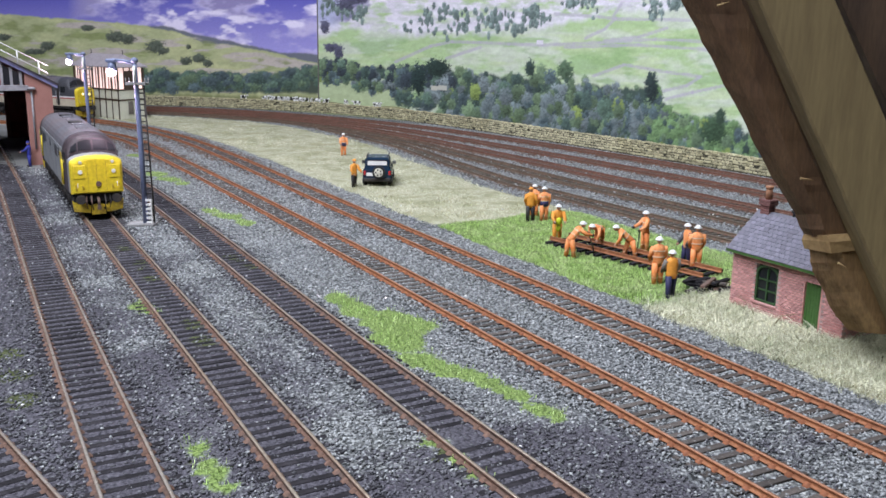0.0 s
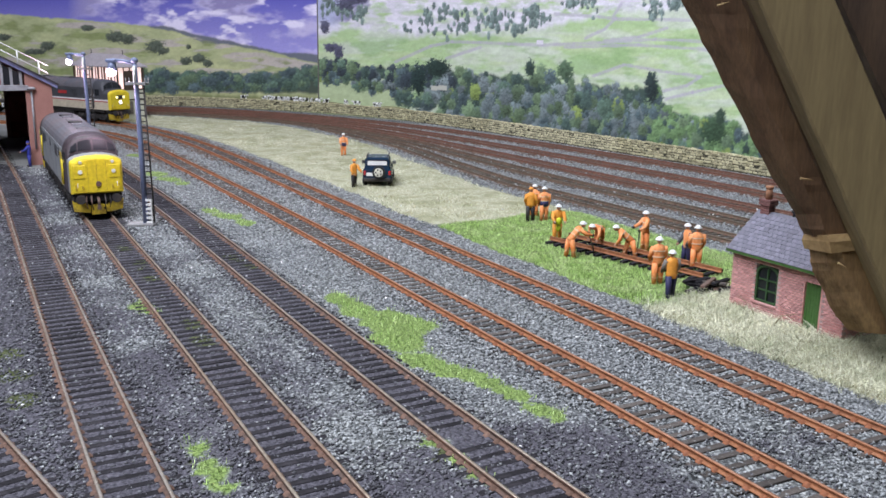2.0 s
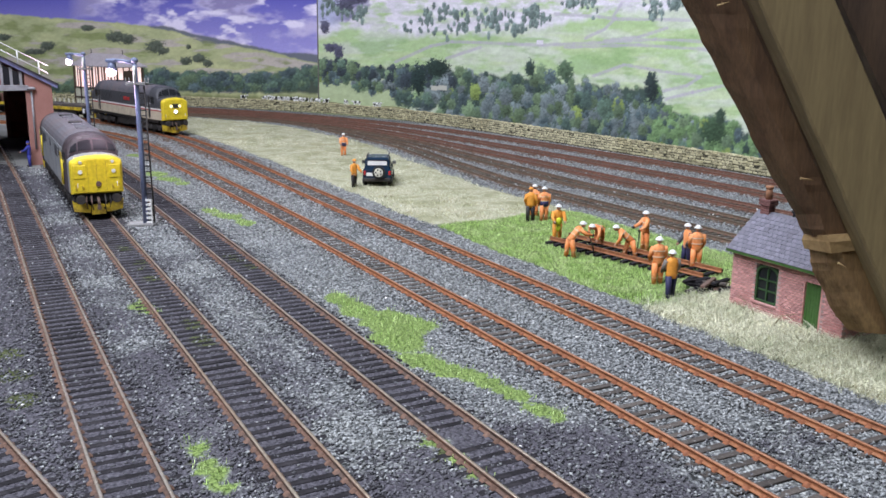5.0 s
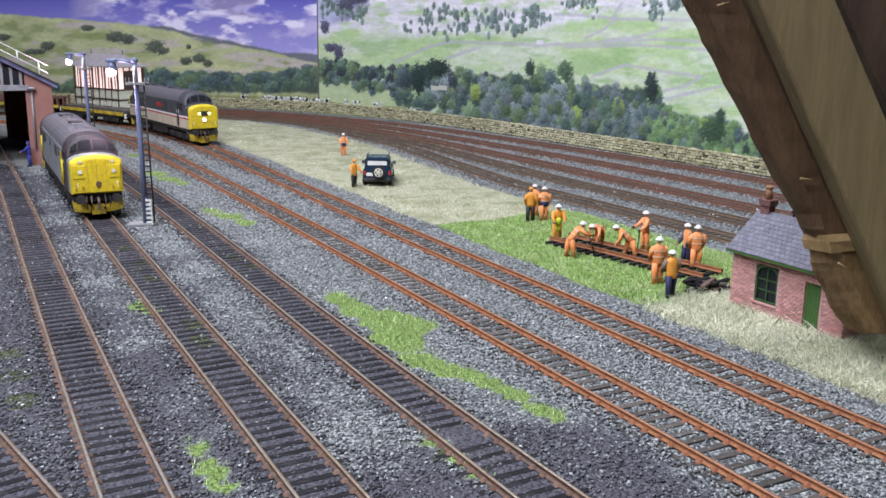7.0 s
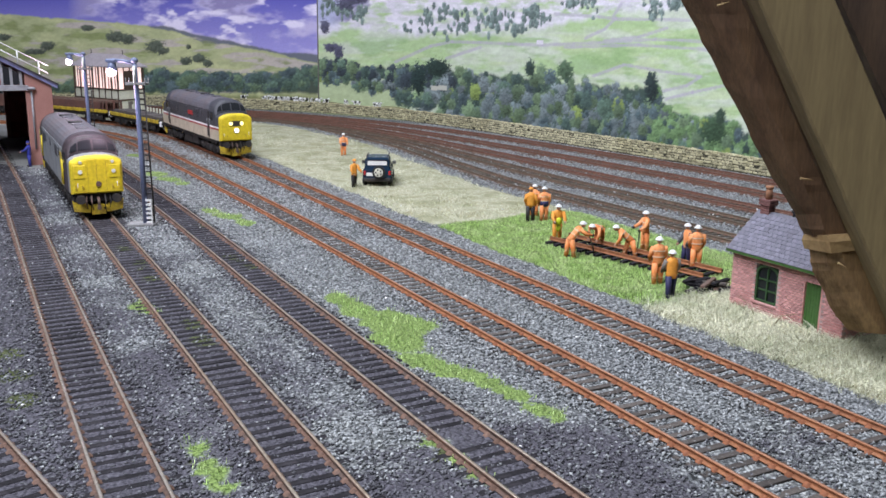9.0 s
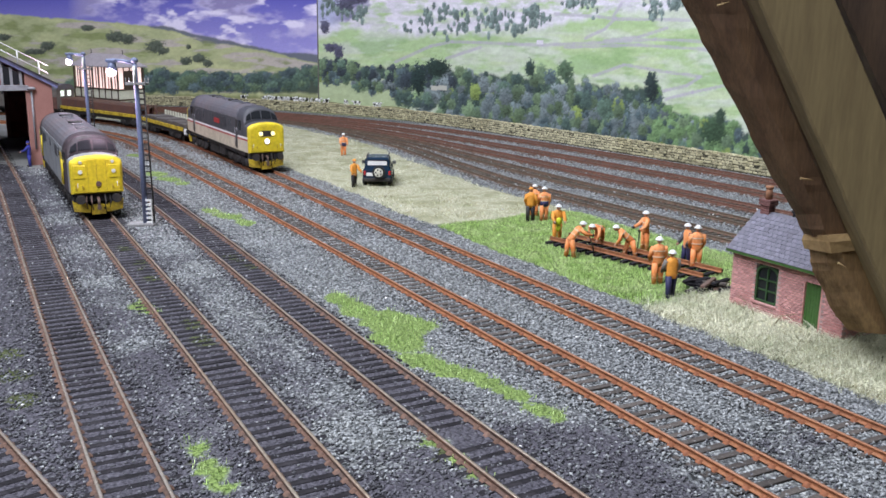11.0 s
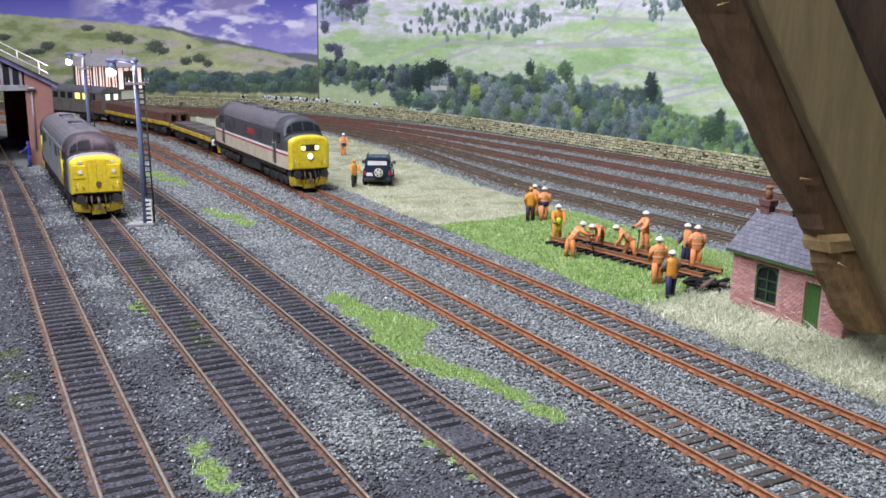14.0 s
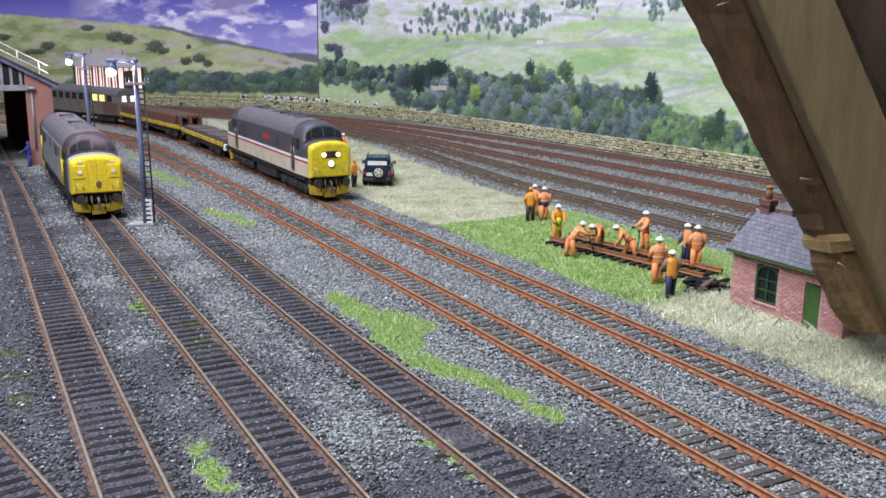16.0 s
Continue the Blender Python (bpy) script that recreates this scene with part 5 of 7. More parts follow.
def cab_end(ob, sgn, look_of, lit):
    """One nose-ended cab; sgn -1 turns it to the tail."""
    def tr(bm):
        if sgn < 0:
            bmesh.ops.rotate(bm, verts=bm.verts[:], cent=(0, 0, 0), matrix=Matrix.Rotation(math.pi, 3, "Z"))
        return bm
    bm = bmesh.new()
    loft(bm, [shell_ring(80, 17.4, 16.5, 43.5, 54.5), shell_ring(97, 17.3, 16.5, 43, 54.0), shell_ring(100.5, 17.0, 16.5, 42.6, 52.2), shell_ring(104.6, 16.6, 16.5, 40.5, 43.6)], smooth=False)
    cab = part("cab", tr(bm), look_of["cab"], ob)
    bm = bmesh.new()
    loft(bm, [nose_ring(103, 16.9, 16.5, 43.0), nose_ring(112, 16.8, 16.5, 42.6), nose_ring(115.4, 16.7, 16.5, 42.3)])
    nose = part("nose", tr(bm), look_of["nose"], ob)
    bm = bmesh.new()
    loft(bm, [nose_ring(115.2, 16.9, 16.6, 42.5), nose_ring(117.6, 16.6, 16.6, 42.0), nose_ring(119.0, 15.9, 17.0, 41.2), nose_ring(119.6, 14.8, 17.8, 39.8)], smooth=False)
    face = part("front_panel", tr(bm), M["yellow"], ob, "bright warning-yellow nose panel")
    # windscreen panes on the raked front
    a, b = Vector((104.75, 0, 43.9)), Vector((100.75, 0, 52.4))
    up = (b - a).normalized()
    out = Vector((up.z, 0, -up.x))
    for sy in (-1, 1):
        for poly in ([(0.7, 0.7), (9.2, 0.5), (8.8, 6.6), (4.5, 7.7), (0.7, 7.9)], [(10.2, 0.2), (14.8, -0.6), (13.6, 3.6), (10.0, 6.0)]):
            bm = bmesh.new()
            loft(bm, [[a + up * t + out * k + Vector((0, sy * y, 0)) for y, t in poly] for k in (-0.6, 0.35)])
            part("windscreen_pane", tr(bm), M["glass"], cab)
        bm = bmesh.new()
        box(bm, 87.5, 96.5, *sorted((sy * 16.8, sy * 17.65)), 34.5, 42.5, bevel=0.3)
        part("side_window", tr(bm), M["glass"], cab)
        bm = bmesh.new()
        box(bm, 79.5, 84.6, *sorted((sy * 16.6, sy * 17.6)), 17.5, 42.5, bevel=0.25)
        d = part("cab_door", tr(bm), look_of["door"], cab)
        for x in (78.6, 85.6):
            bm = bmesh.new()
            rod(bm, (x, sy * 18.0, 19), (x, sy * 18.0, 36), 0.32, n=6)
            part("handrail", tr(bm), look_of["rail"], cab)
        # buffers
        bm = bmesh.new()
        rod(bm, (112, sy * 11.4, 13.2), (121.5, sy * 11.4, 13.2), 1.7, n=10)
        rod(bm, (121.4, sy * 11.4, 13.2), (122.6, sy * 11.4, 13.2), 3.2, 3.0, n=14)
        part("buffer", tr(bm), M["black"], ob)
        # ploughs
        bm = bmesh.new()
        prism(bm, [(sy * 15.6, 4.6), (sy * 5.4, 3.0), (sy * 4.8, 7.6), (sy * 7.5, 9.6), (sy * 16.4, 11.8)], "x", 113.5, 116.2)
        part("snowplough", tr(bm), M["yellow_dirty"], ob, "scuffed yellow snowplough blade")
        # lower grab and pipe work
        bm = bmesh.new()
        tube(bm, [(117.5, sy * 4.2, 15.5), (119.6, sy * 4.6, 11.0), (118.2, sy * 3.6, 5.5)], [0.6, 0.6, 0.5], 6)
        tube(bm, [(117.5, sy * 7.4, 15.0), (119.0, sy * 7.8, 10.5), (117.6, sy * 7.2, 6.5)], [0.5, 0.5, 0.4], 6)
        part("brake_pipe", tr(bm), M["black"] if sy > 0 else M["rust_dull"], ob)
        bm = bmesh.new()
        box(bm, 119.2, 120.2, *sorted((sy * 13.2, sy * 14.2)), 19.4, 23.4, bevel=0.2)
        box(bm, 119.2, 120.4, *sorted((sy * 9.0, sy * 10.0)), 20.2, 22.4, bevel=0.2)
        part("lamp_bracket", tr(bm), M["yellow_dirty"], face)
        bm = bmesh.new()
        rod(bm, (119.2, sy * 12.6, 18.6), (119.7, sy * 12.6, 24.4), 0.25, n=5)
        part("grab_rail", tr(bm), M["white"], face)
    bm = bmesh.new()
    prism(bm, [(-4.6, 1.8), (4.6, 1.8), (4.2, 8.6), (-4.2, 8.6)], "x", 114.8, 116.4)
    part("plough_centre", tr(bm), M["yellow_dirty"], ob, "scuffed yellow centre plough")
    bm = bmesh.new()
    box(bm, 110, 116.4, -15.8, 15.8, 10.6, 16.7, bevel=0.6)
    part("buffer_beam", tr(bm), M["black"], ob)
    bm = bmesh.new()
    tube(bm, [(116, 0, 13.5), (120.2, 0, 12.4), (120.8, 0, 8.0)], [1.1, 1.0, 0.8], 8)
    box(bm, 119.0, 121.6, -1.2, 1.2, 5.6, 9.0, bevel=0.4)
    part("coupling", tr(bm), M["rust_dull"], ob)
    if lit is not None:
        bm = bmesh.new()
        box(bm, 119.2, 119.9, -6.9, 6.9, 30.4, 35.4, bevel=0.15)
        hc = part("headcode_panel", tr(bm), M["black"], face, "black headcode panel")
        for sy in (-1, 1):
            bm = bmesh.new()
            rod(bm, (119.6, sy * 5.6, 32.9), (120.4, sy * 5.6, 32.9), 1.9, 1.75, n=16)
            part("marker_light", tr(bm), M["lamp_yellow"] if lit else M["lens"], face, "glowing yellow-white marker light" if lit else "")
        bm = bmesh.new()
        rod(bm, (119.2, 0, 26.2), (119.9, 0, 26.4), 2.7, n=18)
        part("headlight_rim", tr(bm), M["steel"], face)
        bm = bmesh.new()
        rod(bm, (119.8, 0, 26.4), (120.6, 0, 26.4), 2.2, 2.0, n=18)
        part("headlight", tr(bm), M["lamp_white"] if lit else M["lens"], face, "bright white headlight" if lit else "")
    else:
        for sy in (-1, 1):
            bm = bmesh.new()
            box(bm, 118.4, 120.0, *sorted((sy * 6.8, sy * 15.6)), 26.6, 36.6, bevel=0.8)
            pod = part("headcode_box", tr(bm), M["yellow"], face)
            bm = bmesh.new()
            rod(bm, (119.8, sy * 10.6, 31.6), (120.5, sy * 10.6, 31.6), 1.5, 1.3, n=14)
            part("marker_light", tr(bm), M["lens"], face, "pale round marker light")
            bm = bmesh.new()
            rod(bm, (119.4, sy * 10.2, 38.0), (120.1, sy * 10.2, 38.0), 1.2, 1.0, n=12)
            part("marker_light", tr(bm), M["lens"], face, "pale round marker light")
        bm = bmesh.new()
        rod(bm, (119.4, 0.6, 23.2), (120.3, 0.6, 23.2), 1.9, 1.7, n=10)
        part("lamp_socket", tr(bm), M["rust_dull"], face, "small rusty lamp socket")
        for x in (-0.2, 5.8, -5.8):
            bm = bmesh.new()
            box(bm, 119.4, 119.75, x - 0.14, x + 0.14, 18.4, 38.5)
            part("door_seam", tr(bm), M["yellow_dirty"], face)


def locomotive(look_of, label, lit):
    ob = thing("diesel_locomotive", at(0, 0), label, "locomotive", "diesel locomotives")
    # roof
    bm = bmesh.new()
    arc = [p for p in shell_ring(0, 17.5, 16.5, 43.5, 54.8)][2:-2]
    loft(bm, [[(x, y, z) for _, y, z in arc] + [(x, -15, 42), (x, 15, 42)] for x in (-82, -20, 30, 82)])
    roof = part("roof", bm, look_of["roof"], ob)
    for x in (-66, -40, -8, 26, 52):
        bm = bmesh.new()
        box(bm, x - 6, x + 6, -4.2, 4.2, 54.2, 55.4, bevel=0.4)
        part("roof_hatch", bm, look_of["roof_detail"], roof)
    for x in (-50, 12):
        bm = bmesh.new()
        rod(bm, (x, 0, 54.4), (x, 0, 55.9), 5.2, n=18)
        part("fan_grille", bm, M["black"], roof)
    for x in (-56, -16, 18, 62):
        bm = bmesh.new()
        loft(bm, [[(xx, y * 1.006, z * 1.004) for _, y, z in arc] for xx in (x, x + 0.7)], closed=False)
        part("roof_rib", bm, look_of["roof_detail"], roof)
    for sy in (-1, 1):
        for name, z0, z1, m, lab in look_of["bands"]:
            bm = bmesh.new()
            box(bm, -82, 82, *sorted((sy * 15.6, sy * 17.4)), z0, z1)
            part(name, bm, m, ob, lab)
        for x0, x1, z0, z1 in ((-76, -52, 33, 42), (-47, -40, 35, 42), (30, 47, 33.5, 42), (56, 62, 36, 42), (-10, -2, 36, 42)):
            bm = bmesh.new()
            box(bm, x0, x1, *sorted((sy * 17.0, sy * 17.65)), z0, z1, bevel=0.2)
            for k in range(int((z1 - z0) / 1.4)):
                box(bm, x0 + 0.6, x1 - 0.6, *sorted((sy * 17.5, sy * 17.95)), z0 + 0.6 + k * 1.4, z0 + 1.3 + k * 1.4)
            part("side_grille", bm, look_of["grille"], ob)
        for x0, x1, z0, z1, m, lab in look_of["badges"]:
            bm = bmesh.new()
            box(bm, x0, x1, *sorted((sy * 17.2, sy * 17.75)), z0, z1)
            part("nameplate", bm, m, ob, lab)
        # tanks and battery boxes under the frame
        bm = bmesh.new()
        box(bm, -30, 6, *sorted((sy * 3, sy * 14.6)), 3.6, 13.5, bevel=1.6)
        box(bm, 9, 30, *sorted((sy * 5, sy * 15.2)), 5.4, 13.5, bevel=0.8)
        part("fuel_tank", bm, M["black"], ob)
        bm = bmesh.new()
        box(bm, -104, 104, *sorted((sy * 13.4, sy * 16.2)), 12.8, 16.8, bevel=0.4)
        part("sole_bar", bm, M["black"], ob)
    bm = bmesh.new()
    box(bm, -110, 110, -13.5, 13.5, 12.6, 16.4)
    part("underframe", bm, M["black"], ob)
    for x in (-74, 74):
        bogie(ob, x, (-27, 0, 27), 12.4)
    cab_end(ob, 1, look_of, lit)
    cab_end(ob, -1, look_of, None if lit is None else False)
    return ob


TRAIN_LOOK = dict(cab=M["loco_grey"], nose=M["loco_grey"], door=M["black"], rail=M["steel"], roof=M["loco_roof"], roof_detail=M["loco_grey"], grille=M["loco_grey"],
                  bands=[("lower_side", 16.5, 26.4, M["cream"], "cream lower body side"), ("red_stripe", 26.4, 27.9, M["red"], "red waist stripe"),
                         ("white_stripe", 27.9, 29.6, M["white"], "white waist stripe"), ("upper_side", 29.6, 44.0, M["loco_grey"], "dark grey upper body side")],
                  badges=[(2, 22, 34.4, 38.6, M["red"], "small red nameplate")])
YARD_LOOK = dict(cab=M["loco_brown"], nose=M["loco_lightgrey"], door=M["black"], rail=M["yellow"], roof=M["loco_roof"], roof_detail=M["loco_roof"], grille=M["loco_grey"],
                 bands=[("body_side", 16.5, 44.0, M["loco_lightgrey"], "light grey body side"), ], badges=[(66, 77, 17.6, 40, M["yellow_dirty"], "yellow panel by the cab door")])


def cab_livery(ob):
    """Cream and stripe carried along the cab and nose sides of the train's engine."""
    for sx in (-1, 1):
        for sy in (-1, 1):
            for name, z0, z1, m in (("lower_side", 16.6, 26.4, M["cream"]), ("red_stripe", 26.4, 27.9, M["red"]), ("white_stripe", 27.9, 29.6, M["white"])):
                bm = bmesh.new()
                loft(bm, [[(sx * x, sy * (y + d), z) for d, z in ((-0.5, z0), (0.18, z0), (0.18, z1), (-0.5, z1))] for x, y in ((82, 17.4), (97, 17.35), (103, 16.95), (115.3, 16.8))])
                part(name, bm, m, ob)


def wagon_frame(label, half, deck_z, side_m, deck_m):
    ob = thing("goods_wagon", at(0, 0), label, "wagon", "wagons of the goods train")
    bm = bmesh.new()
    box(bm, -half, half, -15.5, 15.5, deck_z - 2.0, deck_z, bevel=0.3)
    part("deck", bm, deck_m, ob)
    for sy in (-1, 1):
        bm = bmesh.new()
        prism(bm, [(-half, deck_z - 1), (half, deck_z - 1), (half, deck_z - 5), (half * 0.55, deck_z - 8), (-half * 0.55, deck_z - 8), (-half, deck_z - 5)], "y", *sorted((sy * 13, sy * 14.6)))
        part("sole_bar", bm, M["black"], ob)
        bm = bmesh.new()
        box(bm, -half, half, *sorted((sy * 15.2, sy * 16.3)), deck_z - 3.2, deck_z + 1.2, bevel=0.3)
        part("side_rail", bm, M["yellow_dirty"], ob, "weathered yellow side rail")
    for sx in (-1, 1):
        bm = bmesh.new()
        box(bm, *sorted((sx * (half - 0.4), sx * (half + 1.6))), -15.5, 15.5, deck_z - 5.5, deck_z + 0.6, bevel=0.4)
        part("end_beam", bm, M["black"], ob)
        for sy in (-1, 1):
            bm = bmesh.new()
            rod(bm, (sx * half, sy * 11.4, 13), (sx * (half + 5.5), sy * 11.4, 13), 1.3, n=8)
            rod(bm, (sx * (half + 5.4), sy * 11.4, 13), (sx * (half + 6.2), sy * 11.4, 13), 2.7, n=12)
            part("buffer", bm, M["black"], ob)
        bm = bmesh.new()
        box(bm, *sorted((sx * (half + 0.6), sx * (half + 2.4))), -15.0, -11.0, deck_z - 7.0, deck_z - 0.5, bevel=0.5)
        part("tail_board", bm, M["white"], ob, "small white lamp board")
        bogie(ob, sx * (half - 34), (-13, 13), 12.0, 6.0, 7.0)
    return ob


def flat_wagon():
    half = 80
    ob = wagon_frame("low grey flat wagon with yellow sides and pale stakes", half, 16.0, None, M["wagon_deck"])
    for k in range(7):
        bm = bmesh.new()
        box(bm, -half + 4 + k * 22, -half + 24 + k * 22, -12, 12, 16, 20.0 + (k % 2) * 0.7, bevel=0.5)
        part("timber_baulk", bm, M["wagon_deck"], ob)
    for k in range(16):
        bm = bmesh.new()
        box(bm, -half + 6 + k * 10, -half + 8.6 + k * 10, 13.2, 15.0, 16, 25.5, bevel=0.3)
        part("stake", bm, M["sig_cream"], ob, "pale upright stake")
    return ob


def bolster_wagon():
    half = 108
    ob = wagon_frame("long brown bogie wagon carrying rusty rail lengths", half, 16.5, None, M["wagon_brown"])
    for sy in (-1, 1):
        bm = bmesh.new()
        box(bm, -half + 2, half - 16, *sorted((sy * 13.6, sy * 15.1)), 16.6, 28.0, bevel=0.4)
        part("side_board", bm, M["wagon_brown"], ob)
    for k in range(9):
        bm = bmesh.new()
        box(bm, -half + 4, half - 12 + (k % 3) * 4, -12.6 + k * 2.9, -10.6 + k * 2.9, 25.5, 28.6 + (k % 2) * 0.6, bevel=0.3)
        part("rail_load", bm, M["rust_dull"], ob)
    for x in (half - 6, half - 14):
        for y in (-12, 0, 12):
            bm = bmesh.new()
            box(bm, x - 1.2, x + 1.2, y - 1.2, y + 1.2, 16.6, 29.5, bevel=0.3)
            part("stanchion", bm, M["wagon_brown"], ob)
    return ob


def brake_van():
    half = 92
    ob = thing("staff_coach", at(0, 0), "faded grey staff van with lit yellow windows", "railway van", "wagons of the goods train")
    bm = bmesh.new()
    loft(bm, [shell_ring(x, 17.0, 12, 40, 47) for x in (-half, half)])
    part("body", bm, M["wagon_olive"], ob)
    bm = bmesh.new()
    arc = shell_ring(0, 17.4, 12, 39.5, 47.6)[2:-2]
    loft(bm, [[(x, y, z) for _, y, z in arc] + [(x, -15, 40), (x, 15, 40)] for x in (-half - 1, half + 1)])
    part("roof", bm, M["loco_roof"], ob, "grey arched roof")
    for sy in (-1, 1):
        for k, x in enumerate(range(-84, 80, 17)):
            bm = bmesh.new()
            box(bm, x, x + 11, *sorted((sy * 16.8, sy * 17.5)), 30, 38.5, bevel=0.3)
            part("window", bm, M["yellow_glow"] if k in (7, 8) else M["glass"], ob)
        bm = bmesh.new()
        box(bm, half - 34, half, *sorted((sy * 16.7, sy * 17.3)), 12, 29, bevel=0.2)
        part("side_panel", bm, M["wagon_brown"], ob, "dark brown end panel")
    for y in (-9, 4):
        bm = bmesh.new()
        box(bm, half - 0.3, half + 0.7, y, y + 6.5, 30, 38, bevel=0.3)
        part("end_window", bm, M["white_glow"], ob)
    bm = bmesh.new()
    box(bm, -half, half, -14.5, 14.5, 8.5, 12.5, bevel=0.5)
    part("underframe", bm, M["black"], ob)
    for x in (-58, 58):
        bogie(ob, x, (-14, 14), 12.0, 6.0, 6.5)
    return ob


train_engine = locomotive(TRAIN_LOOK, "dark grey and cream diesel with yellow nose and lit lamps", True)
cab_livery(train_engine)
train_engine.scale = (0.96, 1.0, 1.06)
wagon_flat = flat_wagon()
wagon_rails = bolster_wagon()
van = brake_van()
yard_engine = locomotive(YARD_LOOK, "light grey yellow-nosed diesel parked in the yard siding", None)


def on_line(line, s, base):
    """Pose of a vehicle whose bogie centres, base apart either way, stand on the line at s."""
    a, b = line.xy(s - base), line.xy(s + base)
    c = (a + b) / 2
    return at(c[0], c[1], 2.55, math.degrees(math.atan2(b[1] - a[1], b[0] - a[0])))


_, yard_s = near_line(T2, np.array([[-233.8, 602.6]]))
yard_engine.matrix_basis = on_line(T2, float(yard_s[0]) - 119.0, 74.0)


# ---- platelayers' hut ----
HUT = at(140.8, 426.3, 0, -61.0)


def lineside_hut():
    """x runs along the front wall, y goes in from it."""
    L, W, H, RIDGE = 64.0, 34.0, 29.0, 44.0
    ob = thing("lineside_hut", HUT, "small red brick hut with slate roof and green joinery", "hut")
    bm = bmesh.new()
    openings = [(14.5, 27.5, 6.0, 24.0), (42.5, 51.5, -1.0, 22.0)]
    xs = [0.0, 14.5, 27.5, 42.5, 51.5, L]
    for a, b in zip(xs[:-1], xs[1:]):
        hit = [o for o in openings if abs(o[0] - a) < 0.1]
        if not hit:
            box(bm, a, b, 0.35, 2.5, -1, H)
        else:
            o = hit[0]
            box(bm, a, b, 0.35, 2.5, o[3], H)
            if o[2] > 0:
                box(bm, a, b, 0.35, 2.5, -1, o[2])
    box(bm, 0.35, 2.5, 2.5, W - 0.4, -1, H)
    box(bm, L - 2.5, L - 0.35, 2.5, W - 0.4, -1, H)
    box(bm, 2.5, L - 2.5, W - 2.5, W - 0.4, -1, H)
    for x0, x1 in ((0.35, 2.5), (L - 2.5, L - 0.35)):
        prism(bm, [(0.4, H), (W - 0.4, H), (W / 2, RIDGE - 1.0)], "x", x0, x1)
    part("wall_core", bm, M["mortar"], ob)
    # black block standing in for the shade inside the hut
    bm = bmesh.new()
    box(bm, 4, L - 4, 5, W - 5, -1, 22)
    part("dark_interior", bm, M["black"], ob)
    # bricks
    bm = bmesh.new()
    box(bm, -1.12, 1.12, -0.4, 0.4, -0.45, 0.45, bevel=0.1)
    o = part("brick_pattern", bm, M["brick"])
    data = o.data
    bpy.data.objects.remove(o)
    spots, rest = [], []
    for r in range(25):
        z = 0.2 + r * 1.17
        x = 1.22 if r % 2 else 0.0
        while x < L + 0.1:
            if not any(a - 1.0 < x < b + 1.0 and lo - 0.4 < z < hi for a, b, lo, hi in openings):
                spots.append((min(max(x, 1.0), L - 1.0), z))
            x += 2.44
    for k, (x, z) in enumerate(spots):
        m = at(x, 0.25 + random.uniform(-0.06, 0.06), z)
        if 150 <= k < 450:
            piece("brick", data, ob, m)
        else:
            rest.append(m)
    for r in range(25):
        for k in range(11):
            rest.append(at(L - 0.2, 2.2 + k * 2.9 + (1.45 if r % 2 else 0), 0.2 + r * 1.17, 90))
            rest.append(at(0.2, 2.2 + k * 2.9 + (1.45 if r % 2 else 0), 0.2 + r * 1.17, 90))
    co, fc = np.array([v.co for v in data.vertices]), [list(p.vertices) for p in data.polygons]
    verts, faces = [], []
    for k, m in enumerate(rest):
        mm = np.array(m)
        verts.append(co @ mm[:3, :3].T + mm[:3, 3])
        faces += [[i + k * len(co) for i in f] for f in fc]
    me = bpy.data.meshes.new("brickwork")
    me.from_pydata(np.concatenate(verts).tolist(), [], faces)
    me.materials.append(M["brick_joined"])
    b = new("brickwork", me)
    b.parent = ob
    tagged(b, kind="stuff")
    # window with arched head
    win = new("window")
    win.parent, win.matrix_basis = ob, at(21.0, 1.2, 6.0)
    arch = [(-6.5, 0), (6.5, 0), (6.5, 14.5)] + [(6.5 * math.cos(a), 14.5 + 3.6 * math.sin(a)) for a in np.linspace(0.15, math.pi - 0.15, 9)] + [(-6.5, 14.5)]
    inner = [(x * 0.86, 0.9 + z * 0.89) for x, z in arch]
    bm = bmesh.new()
    vs = [[bm.verts.new((x, y, z)) for x, z in ring] for ring, y in ((arch, -0.6), (inner, -0.6), (inner, 0.6), (arch, 0.6))]
    for a, c in zip(vs, vs[1:] + vs[:1]):
        for i in range(len(arch)):
            j = (i + 1) % len(arch)
            bm.faces.new((a[i], a[j], c[j], c[i]))
    part("window_frame", bm, M["green_dark"], win)
    for x in (0.0,):
        bm = bmesh.new()
        box(bm, -0.35, 0.35, -0.4, 0.4, 1, 16.2)
        part("glazing_bar", bm, M["green_dark"], win)
    for z in (5.6, 10.6):
        bm = bmesh.new()
        box(bm, -5.3, 5.3, -0.35, 0.35, z, z + 0.6)
        part("glazing_bar", bm, M["green_dark"], win)
    bm = bmesh.new()
    prism(bm, inner, "y", 0.5, 0.8)
    part("pane", bm, M["glass"], win)
    bm = bmesh.new()
    box(bm, -7.2, 7.2, -1.9, 0.2, -1.2, 0.0, bevel=0.2)
    part("window_sill", bm, M["brick"], win)
    bm = bmesh.new()
    box(bm, 42.5, 51.5, 1.4, 2.2, -1, 22.0)
    door = part("door", bm, M["green"], ob, "green boarded door")
    for k in range(6):
        bm = bmesh.new()
        box(bm, 42.7 + k * 1.47, 44.0 + k * 1.47, 1.1, 1.5, 0, 21.6, bevel=0.1)
        part("door_board", bm, M["green"], door)
    bm = bmesh.new()
    box(bm, 41.9, 42.7, 0.2, 2.4, -1, 22.6)
    box(bm, 51.3, 52.1, 0.2, 2.4, -1, 22.6)
    box(bm, 41.9, 52.1, 0.2, 2.4, 22.0, 22.8)
    part("door_frame", bm, M["brick"], ob)
    # roof slopes with slates
    slope = math.hypot(W / 2 + 3, RIDGE - H + 2.2)
